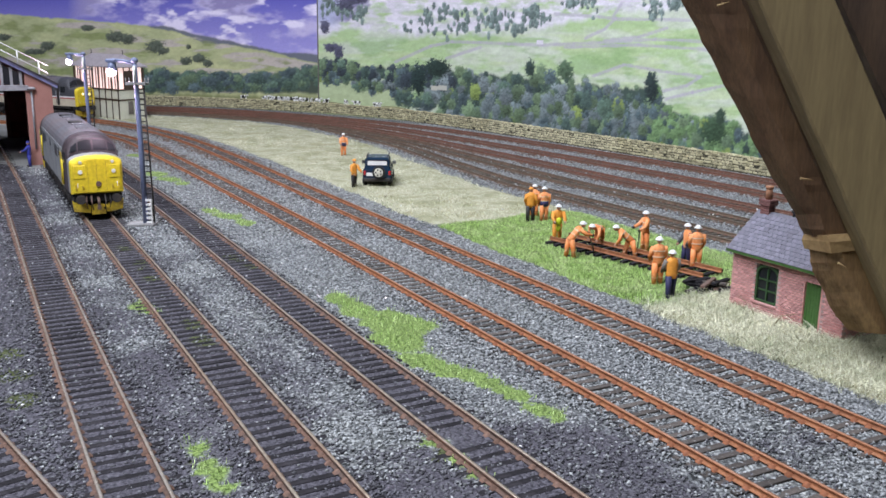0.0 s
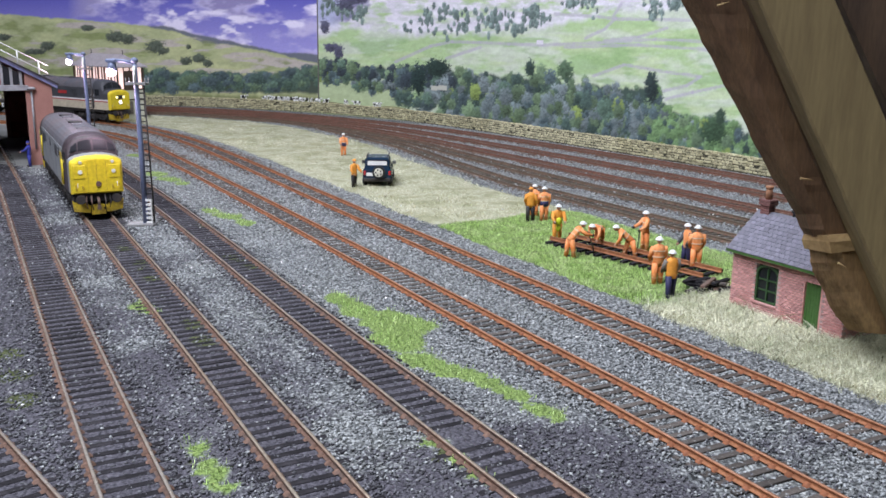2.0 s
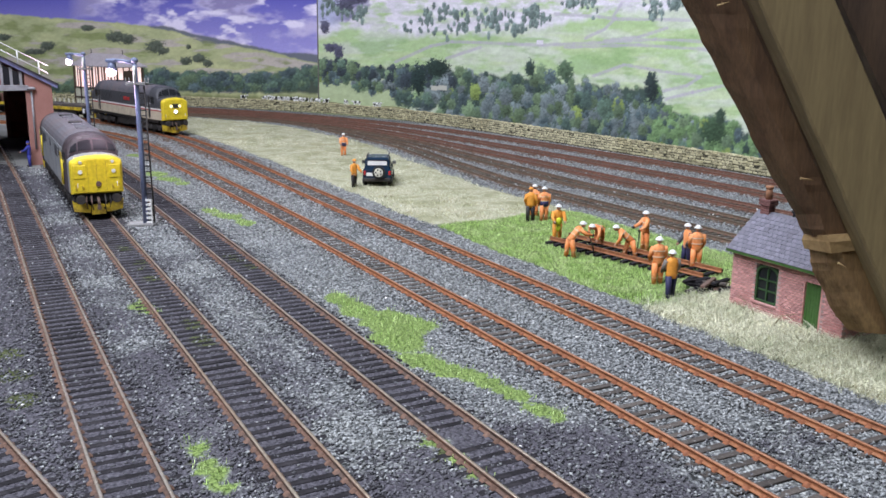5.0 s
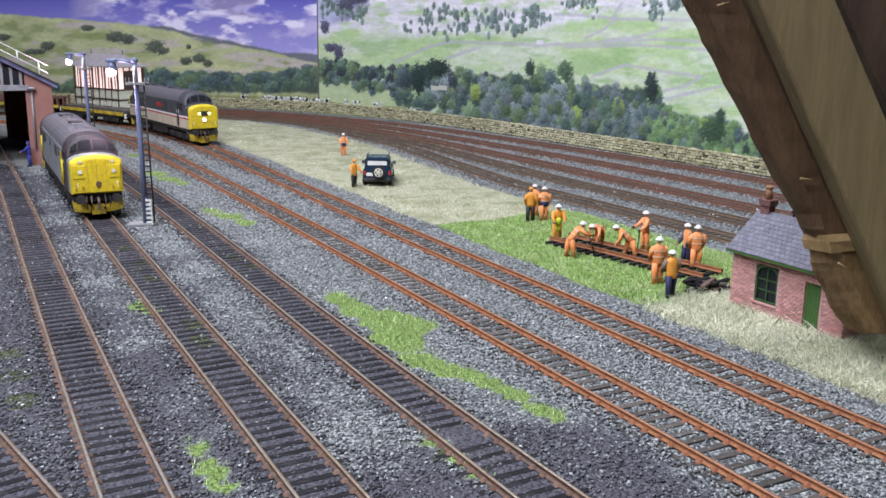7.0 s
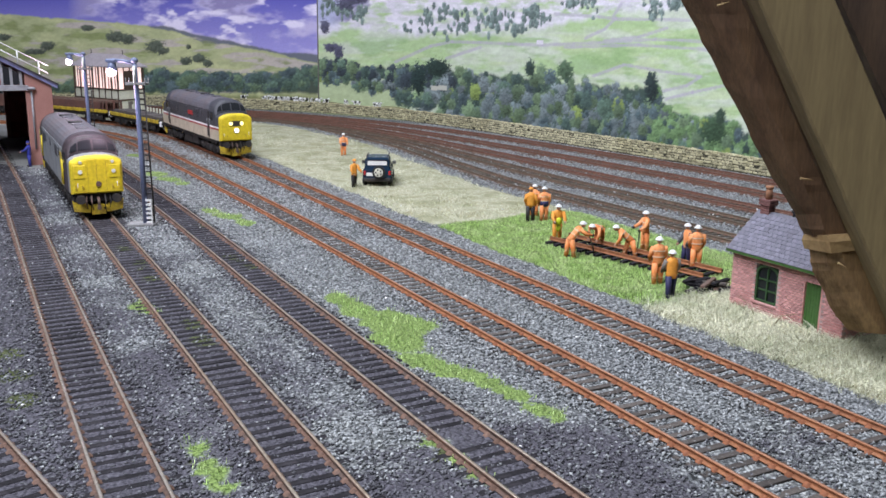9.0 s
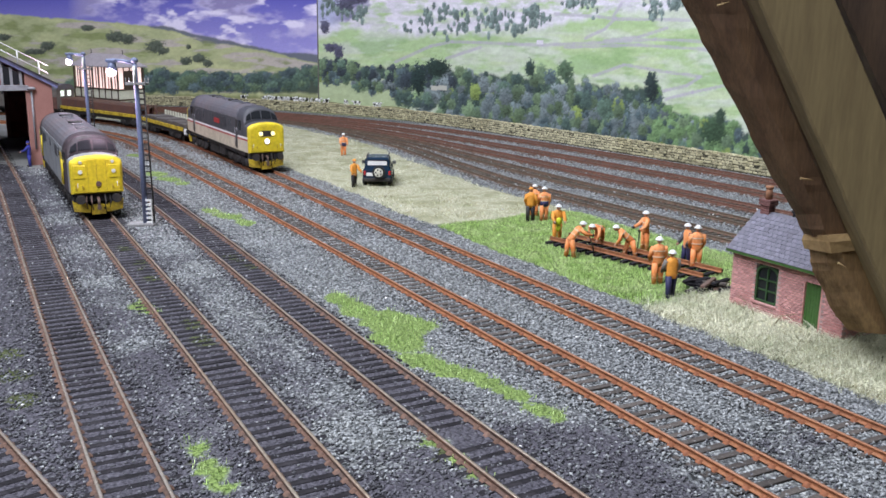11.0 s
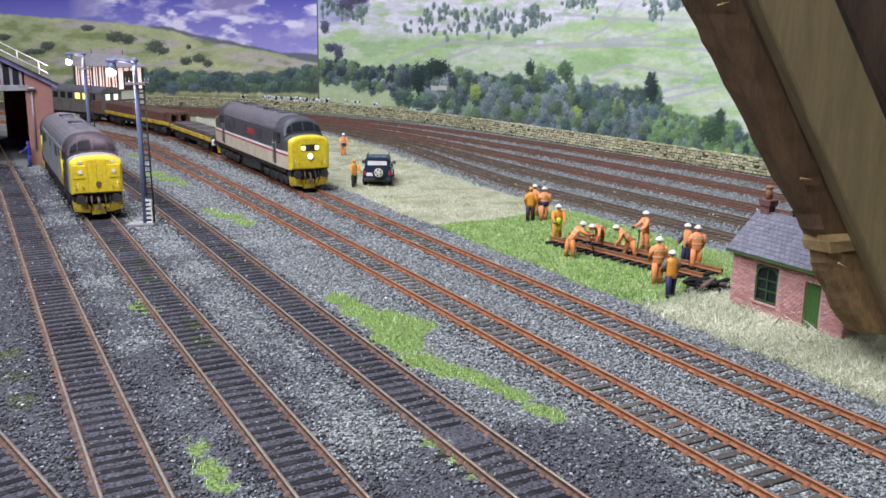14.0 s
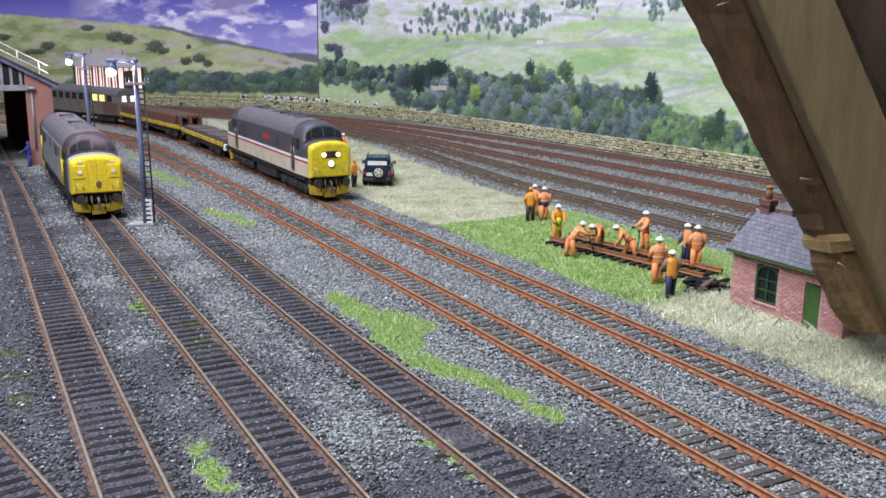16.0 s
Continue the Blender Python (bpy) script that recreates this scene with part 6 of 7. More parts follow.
    pitch = math.degrees(math.atan2(RIDGE - H + 2.2, W / 2 + 3))
    for sgn, y0 in ((1, -3.0), (-1, W + 3.0)):
        side = new("roof_slope")
        side.parent = ob
        side.matrix_basis = at(L / 2, y0, H - 1.2, 0 if sgn > 0 else 180, rx=pitch)
        bm = bmesh.new()
        box(bm, -L / 2 - 2, L / 2 + 2, 0, slope, 0, 0.7)
        part("roof_deck", bm, M["slate_joined"], side)
        bm = bmesh.new()
        box(bm, -1.32, 1.32, 0, 3.2, 0, 0.3, bevel=0.06)
        o = part("slate_pattern", bm, M["slate"])
        sd = o.data
        bpy.data.objects.remove(o)
        rows = int(slope / 2.4)
        for r in range(rows):
            for k in range(24):
                x = -L / 2 + k * 2.8 + (1.4 if r % 2 else 0)
                if sgn > 0 and abs(x) < L / 2 + 1:
                    piece("slate", sd, side, at(x, r * 2.4 - 0.2, 0.75 + random.uniform(0, 0.12), random.uniform(-1, 1), rx=-4))
    bm = bmesh.new()
    prism(bm, [(W / 2 - 1.8, RIDGE - 0.6), (W / 2, RIDGE + 1.5), (W / 2 + 1.8, RIDGE - 0.6)], "x", -2, L + 2)
    part("ridge_tile", bm, M["slate_joined"], ob)
    bm = bmesh.new()
    box(bm, -2, L + 2, -3.4, -2.4, H - 2.2, H - 0.6, bevel=0.2)
    part("gutter", bm, M["green"], ob, "green painted gutter")
    # chimney
    ch = new("chimney")
    ch.parent, ch.matrix_basis = ob, at(3.2, W / 2, RIDGE - 3)
    bm = bmesh.new()
    for r in range(7):
        k = 2.7 if r < 5 else 3.5
        box(bm, -k, k, -k * 0.85, k * 0.85, r * 1.5, r * 1.5 + 1.35, bevel=0.18)
    part("stack", bm, M["brick_dark"], ch, "sooty dark brick stack")
    bm = bmesh.new()
    rod(bm, (0, 0, 10.2), (0, 0, 16.4), 1.7, 1.5, n=12)
    rod(bm, (0, 0, 15.6), (0, 0, 16.8), 1.9, 1.9, n=12)
    part("chimney_pot", bm, M["terracotta"], ch, "terracotta chimney pot")
    # small finial further along the ridge
    bm = bmesh.new()
    rod(bm, (19, W / 2, RIDGE), (19, W / 2, RIDGE + 6), 0.8, 0.5, n=8)
    ball(bm, (19, W / 2, RIDGE + 4), 1.4, 1.4, 1.2)
    ball(bm, (19, W / 2, RIDGE + 7), 1.0, 1.0, 1.0)
    part("vent_finial", bm, M["black"], ob, "small black iron finial")


lineside_hut()


# ---- roof timbers of the loft, standing through the layout ----
def roof_timbers():
    ob = thing("roof_truss", at(0, 0), "old brown loft roof timbers with a sawn notch", "roof timber")

    def leg(name, rows, back, m, label, bevel=0.6, wave=0.22):
        bm = bmesh.new()
        rings = []
        # a few extra rings for the wavering hewn edges
        for (a, b) in zip(rows[:-1], rows[1:]):
            for k in range(6):
                f = k / 6
                rings.append([tuple(np.array(p) * (1 - f) + np.array(q) * f) for p, q in zip(a, b)])
        rings.append(rows[-1])
        full = []
        for r in rings:
            l, c, g = [np.array(v, float) for v in r]
            j = [np.array((random.gauss(0, wave), random.gauss(0, wave * 0.6), 0)) for _ in range(3)]
            l, c, g = l + j[0], c + j[1], g + j[2] * 0.4
            full.append([tuple(v) for v in (l, l * 0.3 + c * 0.7 + np.array((-0.6, 0.4, 0)), c * 0.85 + g * 0.15 + np.array((0.2, 0, 0)), c * 0.42 + g * 0.58 + np.array((0, -0.5, 0)), g + np.array((5.5, back + 2, 0)), l + np.array((1.5, back * 0.45, 0)))])
        loft(bm, full)
        part(name, bm, m, ob, label)
    leg("strut", [((60, 352, 184), (70, 338, 183), (88, 342, 184)), ((87.9, 352, 140.5), (96, 338, 140.1), (114.2, 342, 140.5)), ((107.1, 352, 109.5), (112.6, 338, 110.3), (131.8, 342, 110.3)),
                  ((126.5, 352, 77), (129.5, 338, 79.1), (149.1, 342, 78.8)), ((139.4, 352, 59.2), (139.9, 338, 62), (158.7, 342, 61.5)), ((144, 352, 50.2), (143.9, 338, 53.3), (164.2, 342, 52.7))],
        12, M["timber"], "dark brown rough-sawn strut")
    leg("strut_foot", [((144.6, 349, 47.2), (148.2, 335, 50.4), (165.4, 342, 50.6)), ((147.8, 350, 36.7), (153.1, 336, 40.5), (171.2, 342, 39.2)), ((158.3, 350, 19.2), (163.8, 336, 23.7), (179, 342, 22)),
                       ((164.6, 350, 12.3), (170.3, 336, 15.1), (183.2, 342, 14.3))], 9, M["timber_lit"], "strut foot in brown lightened for the light on it")
    bm = bmesh.new()
    loft(bm, [[(142.6, 350.5, 51.4), (145.6, 335.8, 54.4), (162.5, 338.0, 55.4), (164.5, 351, 54.2)], [(142.4, 350.7, 49.4), (146.4, 334.6, 52.0), (163.0, 337.4, 53.0), (165.5, 351, 52.0)],
              [(143.6, 350.5, 45.8), (147.8, 334.8, 47.6), (160.0, 337.6, 48.6), (167.0, 351, 49.0)]])
    part("notch", bm, M["timber_pale"], ob, "pale notch in the strut")
    bm = bmesh.new()
    rings = []
    for k in range(13):
        f = k / 12
        l = np.array((84.0, 318, 179)) * (1 - f) + np.array((193.0, 318, -20.8)) * f
        w = 26.0 * (1 - f) + 28.5 * f
        d = random.gauss(0, 0.15)
        rings.append([(l[0] + d, 318.6, l[2]), (l[0] + 0.8 + d, 317.6, l[2]), (l[0] + w - 0.8, 317.6, l[2]), (l[0] + w, 318.6, l[2]), (l[0] + w, 336, l[2]), (l[0] + 2 + d, 336, l[2])])
    loft(bm, rings)
    part("post", bm, M["timber_tan"], ob, "olive-tan planed timber post")
    bm = bmesh.new()
    loft(bm, [[(122, 348, 175), (210, 348, 175), (210, 372, 175), (124, 372, 175)], [(146, 348, 141), (230, 348, 141), (230, 372, 141), (148, 372, 141)],
              [(178, 348, 87), (262, 348, 87), (262, 372, 87), (180, 372, 87)], [(230, 348, -3), (310, 348, -3), (310, 372, -3), (232, 372, -3)]])
    part("rafter", bm, M["timber_shaded"], ob, "brown rafter darkened for the shade it lies in")
    # splinters and a staple
    for x, y, z, dx, dz in ((97.5, 337.2, 138, 4, 1.5), (133.5, 336.5, 76, 5, -0.6), (150.5, 334.6, 44, 3, -1.5), (168, 334.6, 30, 3.5, 2)):
        bm = bmesh.new()
        rod(bm, (x, y, z), (x + dx, y - 0.8, z + dz), 0.5, 0.15, n=5)
        part("splinter", bm, M["timber_pale"], ob)


roof_timbers()


# ---- yard lamps ----
def yard_lamp(x, y, h, reach, label):
    ob = thing("yard_lamp", at(x, y), label, "yard lamp", "yard lamps by the sidings")
    bm = bmesh.new()
    box(bm, -9, 9, -6, 6, -1.2, 1.4, bevel=0.4)
    part("base_slab", bm, M["concrete"], ob)
    bm = bmesh.new()
    tube(bm, [(2.2, 0, 1.2), (1.9, 0, h * 0.5), (1.4, 0, h * 0.84), (1.1, 0, h)], [1.9, 1.75, 1.6, 1.4], 12)
    part("post", bm, M["post_blue"], ob)
    bm = bmesh.new()
    tube(bm, [(1.1, 0, h - 1.6), (-reach * 0.5, 0, h - 0.4), (-reach, 0, h)], [1.4, 1.1, 1.1], 8)
    ball(bm, (1.1, 0, h - 0.2), 2.5, 2.2, 2.0)
    box(bm, -reach - 3.4, -reach + 3.4, -2.6, 2.6, h - 1.6, h + 0.8, bevel=0.6)
    part("arm", bm, M["post_blue"], ob)
    bm = bmesh.new()
    rod(bm, (-reach, 0, h - 7), (-reach, 0, h - 1.5), 3.3, 2.4, n=14)
    part("shade", bm, M["post_blue"], ob)
    bm = bmesh.new()
    ball(bm, (-reach - 0.4, -0.8, h - 7.4), 3.1, 3.0, 3.2)
    part("bulb", bm, M["yard_glow"], ob, "glowing pinkish-white bulb")
    d = bpy.data.lights.new("bulb_light", "POINT")
    d.energy, d.color, d.shadow_soft_size = 0.11, (1.0, 0.72, 0.86), 0.003
    new("bulb_light", d).matrix_world = at(x - reach - 0.4, y - 0.8, h - 15.0)
    # white rod added as the bulb's reflection on the post
    bm = bmesh.new()
    rod(bm, (1.2, -2.0, h - 13.5), (1.2, -2.0, h - 3.5), 0.9, n=8)
    part("control_tube", bm, M["white"], ob, "white rod standing in for the bulb glint on the post")
    bm = bmesh.new()
    box(bm, -4.6, 8.6, -3.6, 3.6, h * 0.855, h * 0.87, bevel=0.2)
    part("platform", bm, M["concrete"], ob)
    for px in (-4.2, 8.2):
        for py in (-3.3, 3.3):
            bm = bmesh.new()
            rod(bm, (px, py, h * 0.86), (px, py, h * 0.86 + 4), 0.3, n=5)
            part("guard_post", bm, M["concrete"], ob)
    lad = new("ladder")
    lad.parent, lad.matrix_basis = ob, at(5.2, 0, 0)
    for px in (-1.9, 1.9):
        bm = bmesh.new()
        rod(bm, (px * 1.15 + 0.8, 0, 1.0), (px - 0.8, 0, h * 0.86), 0.55, n=5)
        part("stile", bm, M["black"], lad)
    for k in range(24):
        z = 3 + k * (h * 0.85 - 4) / 24
        bm = bmesh.new()
        rod(bm, (-2.0 + 0.8 - 1.6 * z / h, 0, z), (2.0 + 0.8 - 1.6 * z / h, 0, z), 0.45, n=5)
        part("rung", bm, M["black"], lad)
    bm = bmesh.new()
    box(bm, 2.4, 3.2, -1.6, 1.6, 1.2, 17, bevel=0.2)
    box(bm, 6.4, 7.2, -1.6, 1.6, 1.2, 17, bevel=0.2)
    for k in range(6):
        box(bm, 3.1, 6.5, -1.6, 1.6, 1.3 + k * 3.0, 2.6 + k * 3.0)
    part("ladder_guard", bm, M["white"], ob, "white ladder guard with slots")
    return ob


yard_lamp(-201.4, 593.3, 108.0, 13.6, "tall blue-grey yard lamp glowing beside the siding")
yard_lamp(-354.6, 900.0, 104.0, 12.4, "tall blue-grey yard lamp glowing near the shed")


# ---- engine shed: x goes along the front towards its open side, y goes in ----
def engine_shed():
    ob = thing("engine_shed", at(-373.1, 868.1, 0, math.degrees(math.atan2(0.475, 0.88))), "salmon-walled engine shed with an open track doorway", "engine shed")
    # local x points right along the front; the shed lies at negative x
    W, D, EAVE, RISE = 150.0, 262.0, 76.0, 0.545

    def top(x):
        return EAVE + RISE * (-x if x > -W / 2 else W + x)
    bm = bmesh.new()
    prism(bm, [(-23, 0), (0, 0), (0, top(0)), (-23, top(-23))], "y", 0, 4)
    part("wall_pier", bm, M["shed_pink"], ob, "smooth salmon-pink wall")
    bm = bmesh.new()
    prism(bm, [(-W, 0), (-W + 23, 0), (-W + 23, top(-W + 23)), (-W, top(-W))], "y", 0, 4)
    part("wall_pier", bm, M["shed_pink"], ob)
    bm = bmesh.new()
    box(bm, -4, 0, 4, D, 0, EAVE)
    part("side_wall", bm, M["shed_pink"], ob)
    bm = bmesh.new()
    box(bm, -W, -W + 4, 4, D, 0, EAVE)
    part("side_wall", bm, M["shed_pink"], ob)
    # back wall with an open bay and a dark red door leaf
    bm = bmesh.new()
    prism(bm, [(-30, 0), (-4, 0), (-4, top(-4) - 2), (-30, top(-30) - 2)], "y", D - 4, D)
    prism(bm, [(-W + 4, 0), (-80, 0), (-80, top(-80) - 2), (-W + 4, top(-W + 4) - 2)], "y", D - 4, D)
    prism(bm, [(-80, 70), (-30, 70), (-30, top(-30) - 2), (-75, top(-75) - 2), (-80, top(-80) - 2)], "y", D - 4, D)
    part("back_wall", bm, M["shed_pink"], ob)
    bm = bmesh.new()
    box(bm, -26, -8.5, D - 10, D - 6, 0.4, 58, bevel=0.3)
    part("sliding_door", bm, M["shed_red"], ob, "dark red sliding door")
    bm = bmesh.new()
    box(bm, -W + 23, -20, -2.4, 1.8, 70.5, 75.5, bevel=0.4)
    part("lintel", bm, M["shed_grey"], ob, "grey steel lintel")
    # glazed gable over the lintel
    for x in (-26, -34, -42, -52, -62):
        bm = bmesh.new()
        prism(bm, [(x - 1.2, 75.5), (x + 1.2, 75.5), (x + 1.2, top(x) - 2), (x - 1.2, top(x) - 2)], "y", 0.4, 2.6)
        part("gable_post", bm, M["shed_grey"], ob)
    for a, b in ((-33, -27), (-41, -35), (-51, -43), (-61, -53)):
        bm = bmesh.new()
        prism(bm, [(a, 76), (b, 76), (b, top(b) - 4), (a, top(a) - 4)], "y", 1.2, 2.0)
        part("gable_pane", bm, M["glass"] if a > -42 else M["shed_red"], ob)
    bm = bmesh.new()
    prism(bm, [(5, top(5) - 1.0), (5, top(5) + 2.4), (-W / 2, top(-W / 2) + 2.4), (-W - 5, top(-W - 5) + 2.4), (-W - 5, top(-W - 5) - 1.0), (-W / 2, top(-W / 2) - 1.0)], "y", -3.0, -1.2)
    part("barge_board", bm, M["shed_blue"], ob, "blue-violet painted roof edge")
    bm = bmesh.new()
    prism(bm, [(6, top(6) + 2.4), (6, top(6) + 4.2), (-W / 2, top(-W / 2) + 4.2), (-W - 6, top(-W - 6) + 4.2), (-W - 6, top(-W - 6) + 2.4), (-W / 2, top(-W / 2) + 2.4)], "y", -4, D + 2)
    part("roof", bm, M["shed_roof"], ob, "dark sheet roof")
    # white guard rail standing on the roof
    for x in (-8, -26, -44, -62):
        bm = bmesh.new()
        rod(bm, (x, 22, top(x) + 3), (x, 22, top(x) + 17), 0.7, n=6)
        part("railing_post", bm, M["white"], ob)
    for dz in (9.5, 16.5):
        bm = bmesh.new()
        rod(bm, (0, 22, top(0) + dz), (-70, 22, top(-70) + dz), 0.55, n=6)
        part("railing_bar", bm, M["white"], ob)
    bm = bmesh.new()
    rod(bm, (-18, -1.5, 16), (-18, -1.5, 70), 0.9, n=8)
    ball(bm, (-18, -2.4, 72.5), 4.2, 3.0, 1.6)
    part("wall_lamp_conduit", bm, M["shed_grey"], ob, "grey wall lamp on a conduit")


engine_shed()


# ---- signal box ----
def signal_box():
    L, W, FLOOR, EAVE = 112.0, 43.0, 44.0, 76.0
    ob = thing("signal_box", at(-471.5, 1320.5, 0, math.degrees(math.atan2(-0.6, 0.8))), "cream and brown signal box with warmly lit windows", "signal box")
    # local x along the long front, towards its near corner at x = 0; y goes in
    bm = bmesh.new()
    box(bm, -L, 0, 0.6, W, -1, FLOOR)
    part("lower_storey", bm, M["sig_cream"], ob)
    for k in range(7):
        for z0, z1 in ((2, 27), (30, 42)):
            bm = bmesh.new()
            box(bm, -L + 2.5 + k * 15.6, -L + 15.4 + k * 15.6, 0.0, 0.7, z0, z1, bevel=0.2)
            part("cladding_panel", bm, M["sig_cream"], ob)
    for k in range(8):
        bm = bmesh.new()
        box(bm, -L + k * 15.8 - 0.6, -L + k * 15.8 + 1.2, -0.6, 0.8, 0, EAVE, bevel=0.15)
        part("timber_stud", bm, M["sig_brown"], ob)
    for z in (28.4, 43.2):
        bm = bmesh.new()
        box(bm, -L - 1, 0.8, -0.8, 0.6, z - 1.0, z + 1.0)
        part("timber_rail", bm, M["sig_brown"], ob)
        bm = bmesh.new()
        box(bm, -0.2, 0.8, -0.8, W, z - 1.0, z + 1.0)
        part("timber_rail", bm, M["sig_brown"], ob)
    bm = bmesh.new()
    box(bm, -0.6, 0.9, W - 1.5, W + 0.5, 0, EAVE)
    part("timber_stud", bm, M["sig_brown"], ob)
    # lit upper storey: window after window
    bm = bmesh.new()
    box(bm, -L + 2, -2.0, 2.4, W - 2, FLOOR, EAVE - 1)
    part("lit_room", bm, M["box_glow"], ob, "warm pinkish lit interior")
    for k in range(14):
        x = -L + 1 + k * 7.9
        bm = bmesh.new()
        box(bm, x - 0.5, x + 0.5, 0.2, 1.6, FLOOR, EAVE - 1)
        part("window_bar", bm, M["sig_brown"] if k % 3 == 0 else M["sig_frame"], ob)
    for y in (1, 11, 21, 31, 42):
        bm = bmesh.new()
        box(bm, -1.8, -0.2, y - 0.7, y + 0.7, FLOOR, EAVE - 1)
        part("window_bar", bm, M["sig_brown"], ob)
    bm = bmesh.new()
    box(bm, -1.5, 0.0, 12, 30, FLOOR, EAVE - 6)
    part("blind", bm, M["sig_brown"], ob)
    # hipped roof
    bm = bmesh.new()
    e = [(-L - 5, -5, EAVE), (5, -5, EAVE), (5, W + 5, EAVE), (-L - 5, W + 5, EAVE)]
    t = [(-L + 16, W / 2, EAVE + 17), (-16, W / 2, EAVE + 17)]
    v = [bm.verts.new(p) for p in e + [(x, y, z - 1.6) for x, y, z in e] + t]
    for f in ((0, 1, 9, 8), (1, 2, 9), (2, 3, 8, 9), (3, 0, 8), (4, 7, 6, 5), (0, 4, 5, 1), (1, 5, 6, 2), (2, 6, 7, 3), (3, 7, 4, 0)):
        bm.faces.new([v[i] for i in f])
    part("roof", bm, M["sig_roof"], ob, "pale grey hipped roof")
    for x in (-L + 16, -16):
        bm = bmesh.new()
        rod(bm, (x, W / 2, EAVE + 16), (x, W / 2, EAVE + 24), 0.8, 0.3, n=6)
        part("finial", bm, M["black"], ob)
    bm = bmesh.new()
    box(bm, 1.2, 2.0, 14, 22, 8, 26, bevel=0.2)
    part("side_door", bm, M["wagon_olive"], ob, "drab side door")


signal_box()


# ---- parked off-roader, seen from behind; x is forward ----
def offroad_car():
    ob = thing("offroad_car", at(-56.5, 757.0, 0.6, 91.0), "dark blue off-road car parked on the straw verge", "car")
    L, W = 54.0, 12.0
    bm = bmesh.new()
    rings = []
    for x, w, zb, zt in ((0, 11.2, 5, 14.5), (1.2, W, 4.6, 15.2), (14, W, 4.6, 15.2), (36, W, 4.6, 14.8), (51, 11.6, 4.8, 13.6), (54, 10.6, 5.4, 11.5)):
        rings.append([(x, -w, zb), (x, -w, zt - 1.2), (x, -w + 1.0, zt), (x, w - 1.0, zt), (x, w, zt - 1.2), (x, w, zb)])
    loft(bm, rings)
    body = part("body", bm, M["car_blue"], ob)
    bm = bmesh.new()
    rings = []
    for x, w, zt in ((0.6, 10.6, 15), (2.6, 9.8, 23.6), (4.5, 9.7, 24.6), (26, 9.6, 24.6), (30, 9.6, 23.2), (37, 10.6, 15)):
        rings.append([(x, -w - 0.5, 14.6), (x, -w, zt - 1.0), (x, -w + 1.2, zt), (x, w - 1.2, zt), (x, w, zt - 1.0), (x, w + 0.5, 14.6)])
    loft(bm, rings)
    part("cabin", bm, M["car_blue"], ob)
    # reflected light on the rear window is put in as white paint
    bm = bmesh.new()
    prism(bm, [(-8.3, 18.4), (8.3, 18.4), (7.8, 21.9), (-7.8, 21.9)], "x", 0.9, 1.9)
    part("rear_window", bm, M["white"], ob, "rear window painted white for the light it would reflect")
    bm = bmesh.new()
    prism(bm, [(-8.9, 17.9), (8.9, 17.9), (8.3, 23.0), (-8.3, 23.0)], "x", 1.2, 2.2)
    part("window_surround", bm, M["glass"], ob)
    for sy in (-1, 1):
        bm = bmesh.new()
        prism(bm, [(5, 16.2), (30, 16.2), (27, 22.4), (6, 22.6)], "y", *sorted((sy * 9.9, sy * 10.6)))
        part("side_window", bm, M["glass"], ob)
        bm = bmesh.new()
        rod(bm, (6, sy * 9.0, 25.4), (28, sy * 9.0, 25.4), 0.6, n=6)
        part("roof_rail", bm, M["black"], ob)
        bm = bmesh.new()
        box(bm, -0.5, 0.6, *sorted((sy * 9.6, sy * 11.4)), 10.2, 13.8, bevel=0.2)
        part("tail_light", bm, M["car_red"], ob, "red tail light")
        bm = bmesh.new()
        box(bm, 30, 32, *sorted((sy * 11.6, sy * 15.0)), 15.6, 18.6, bevel=0.5)
        part("wing_mirror", bm, M["steel"] if sy < 0 else M["black"], ob)
        for x in (9.5, 42):
            w = new("wheel")
            w.parent, w.matrix_basis = ob, at(x, sy * 10.8, 4.6)
            bm = bmesh.new()
            rod(bm, (0, -1.8, 0), (0, 1.8, 0), 4.9, n=20)
            part("tyre", bm, M["tyre"], w)
            bm = bmesh.new()
            rod(bm, (0, -2.1, 0), (0, 2.1, 0), 2.7, n=14)
            part("rim", bm, M["steel"], w)
    bm = bmesh.new()
    box(bm, -1.4, 1.4, -11.6, 11.6, 4.6, 7.6, bevel=0.7)
    part("rear_bumper", bm, M["black"], ob)
    bm = bmesh.new()
    box(bm, -0.6, 0.3, 2.6, 9.0, 9.4, 12.2, bevel=0.2)
    part("number_plate", bm, M["white"], ob, "plain pale plate")
    sp = new("spare_wheel")
    sp.parent, sp.matrix_basis = ob, at(-1.6, -1.4, 12.8)
    bm = bmesh.new()
    rod(bm, (-1.6, 0, 0), (1.6, 0, 0), 5.4, n=24)
    part("tyre", bm, M["tyre"], sp)
    bm = bmesh.new()
    rod(bm, (-2.1, 0, 0), (-1.2, 0, 0), 3.7, n=20)
    part("rim", bm, M["lens"], sp)
    for k in range(5):
        a = 2 * math.pi * k / 5
        bm = bmesh.new()
        rod(bm, (-2.3, 2.3 * math.cos(a), 2.3 * math.sin(a)), (-2.0, 2.3 * math.cos(a), 2.3 * math.sin(a)), 0.75, n=8)
        part("rim_hole", bm, M["black"], sp)


offroad_car()


M["tape"] = mat("pale_reflective_tape", (0.72, 0.55, 0.40), 0.4, fine=900, amount=0.1, bump=0)


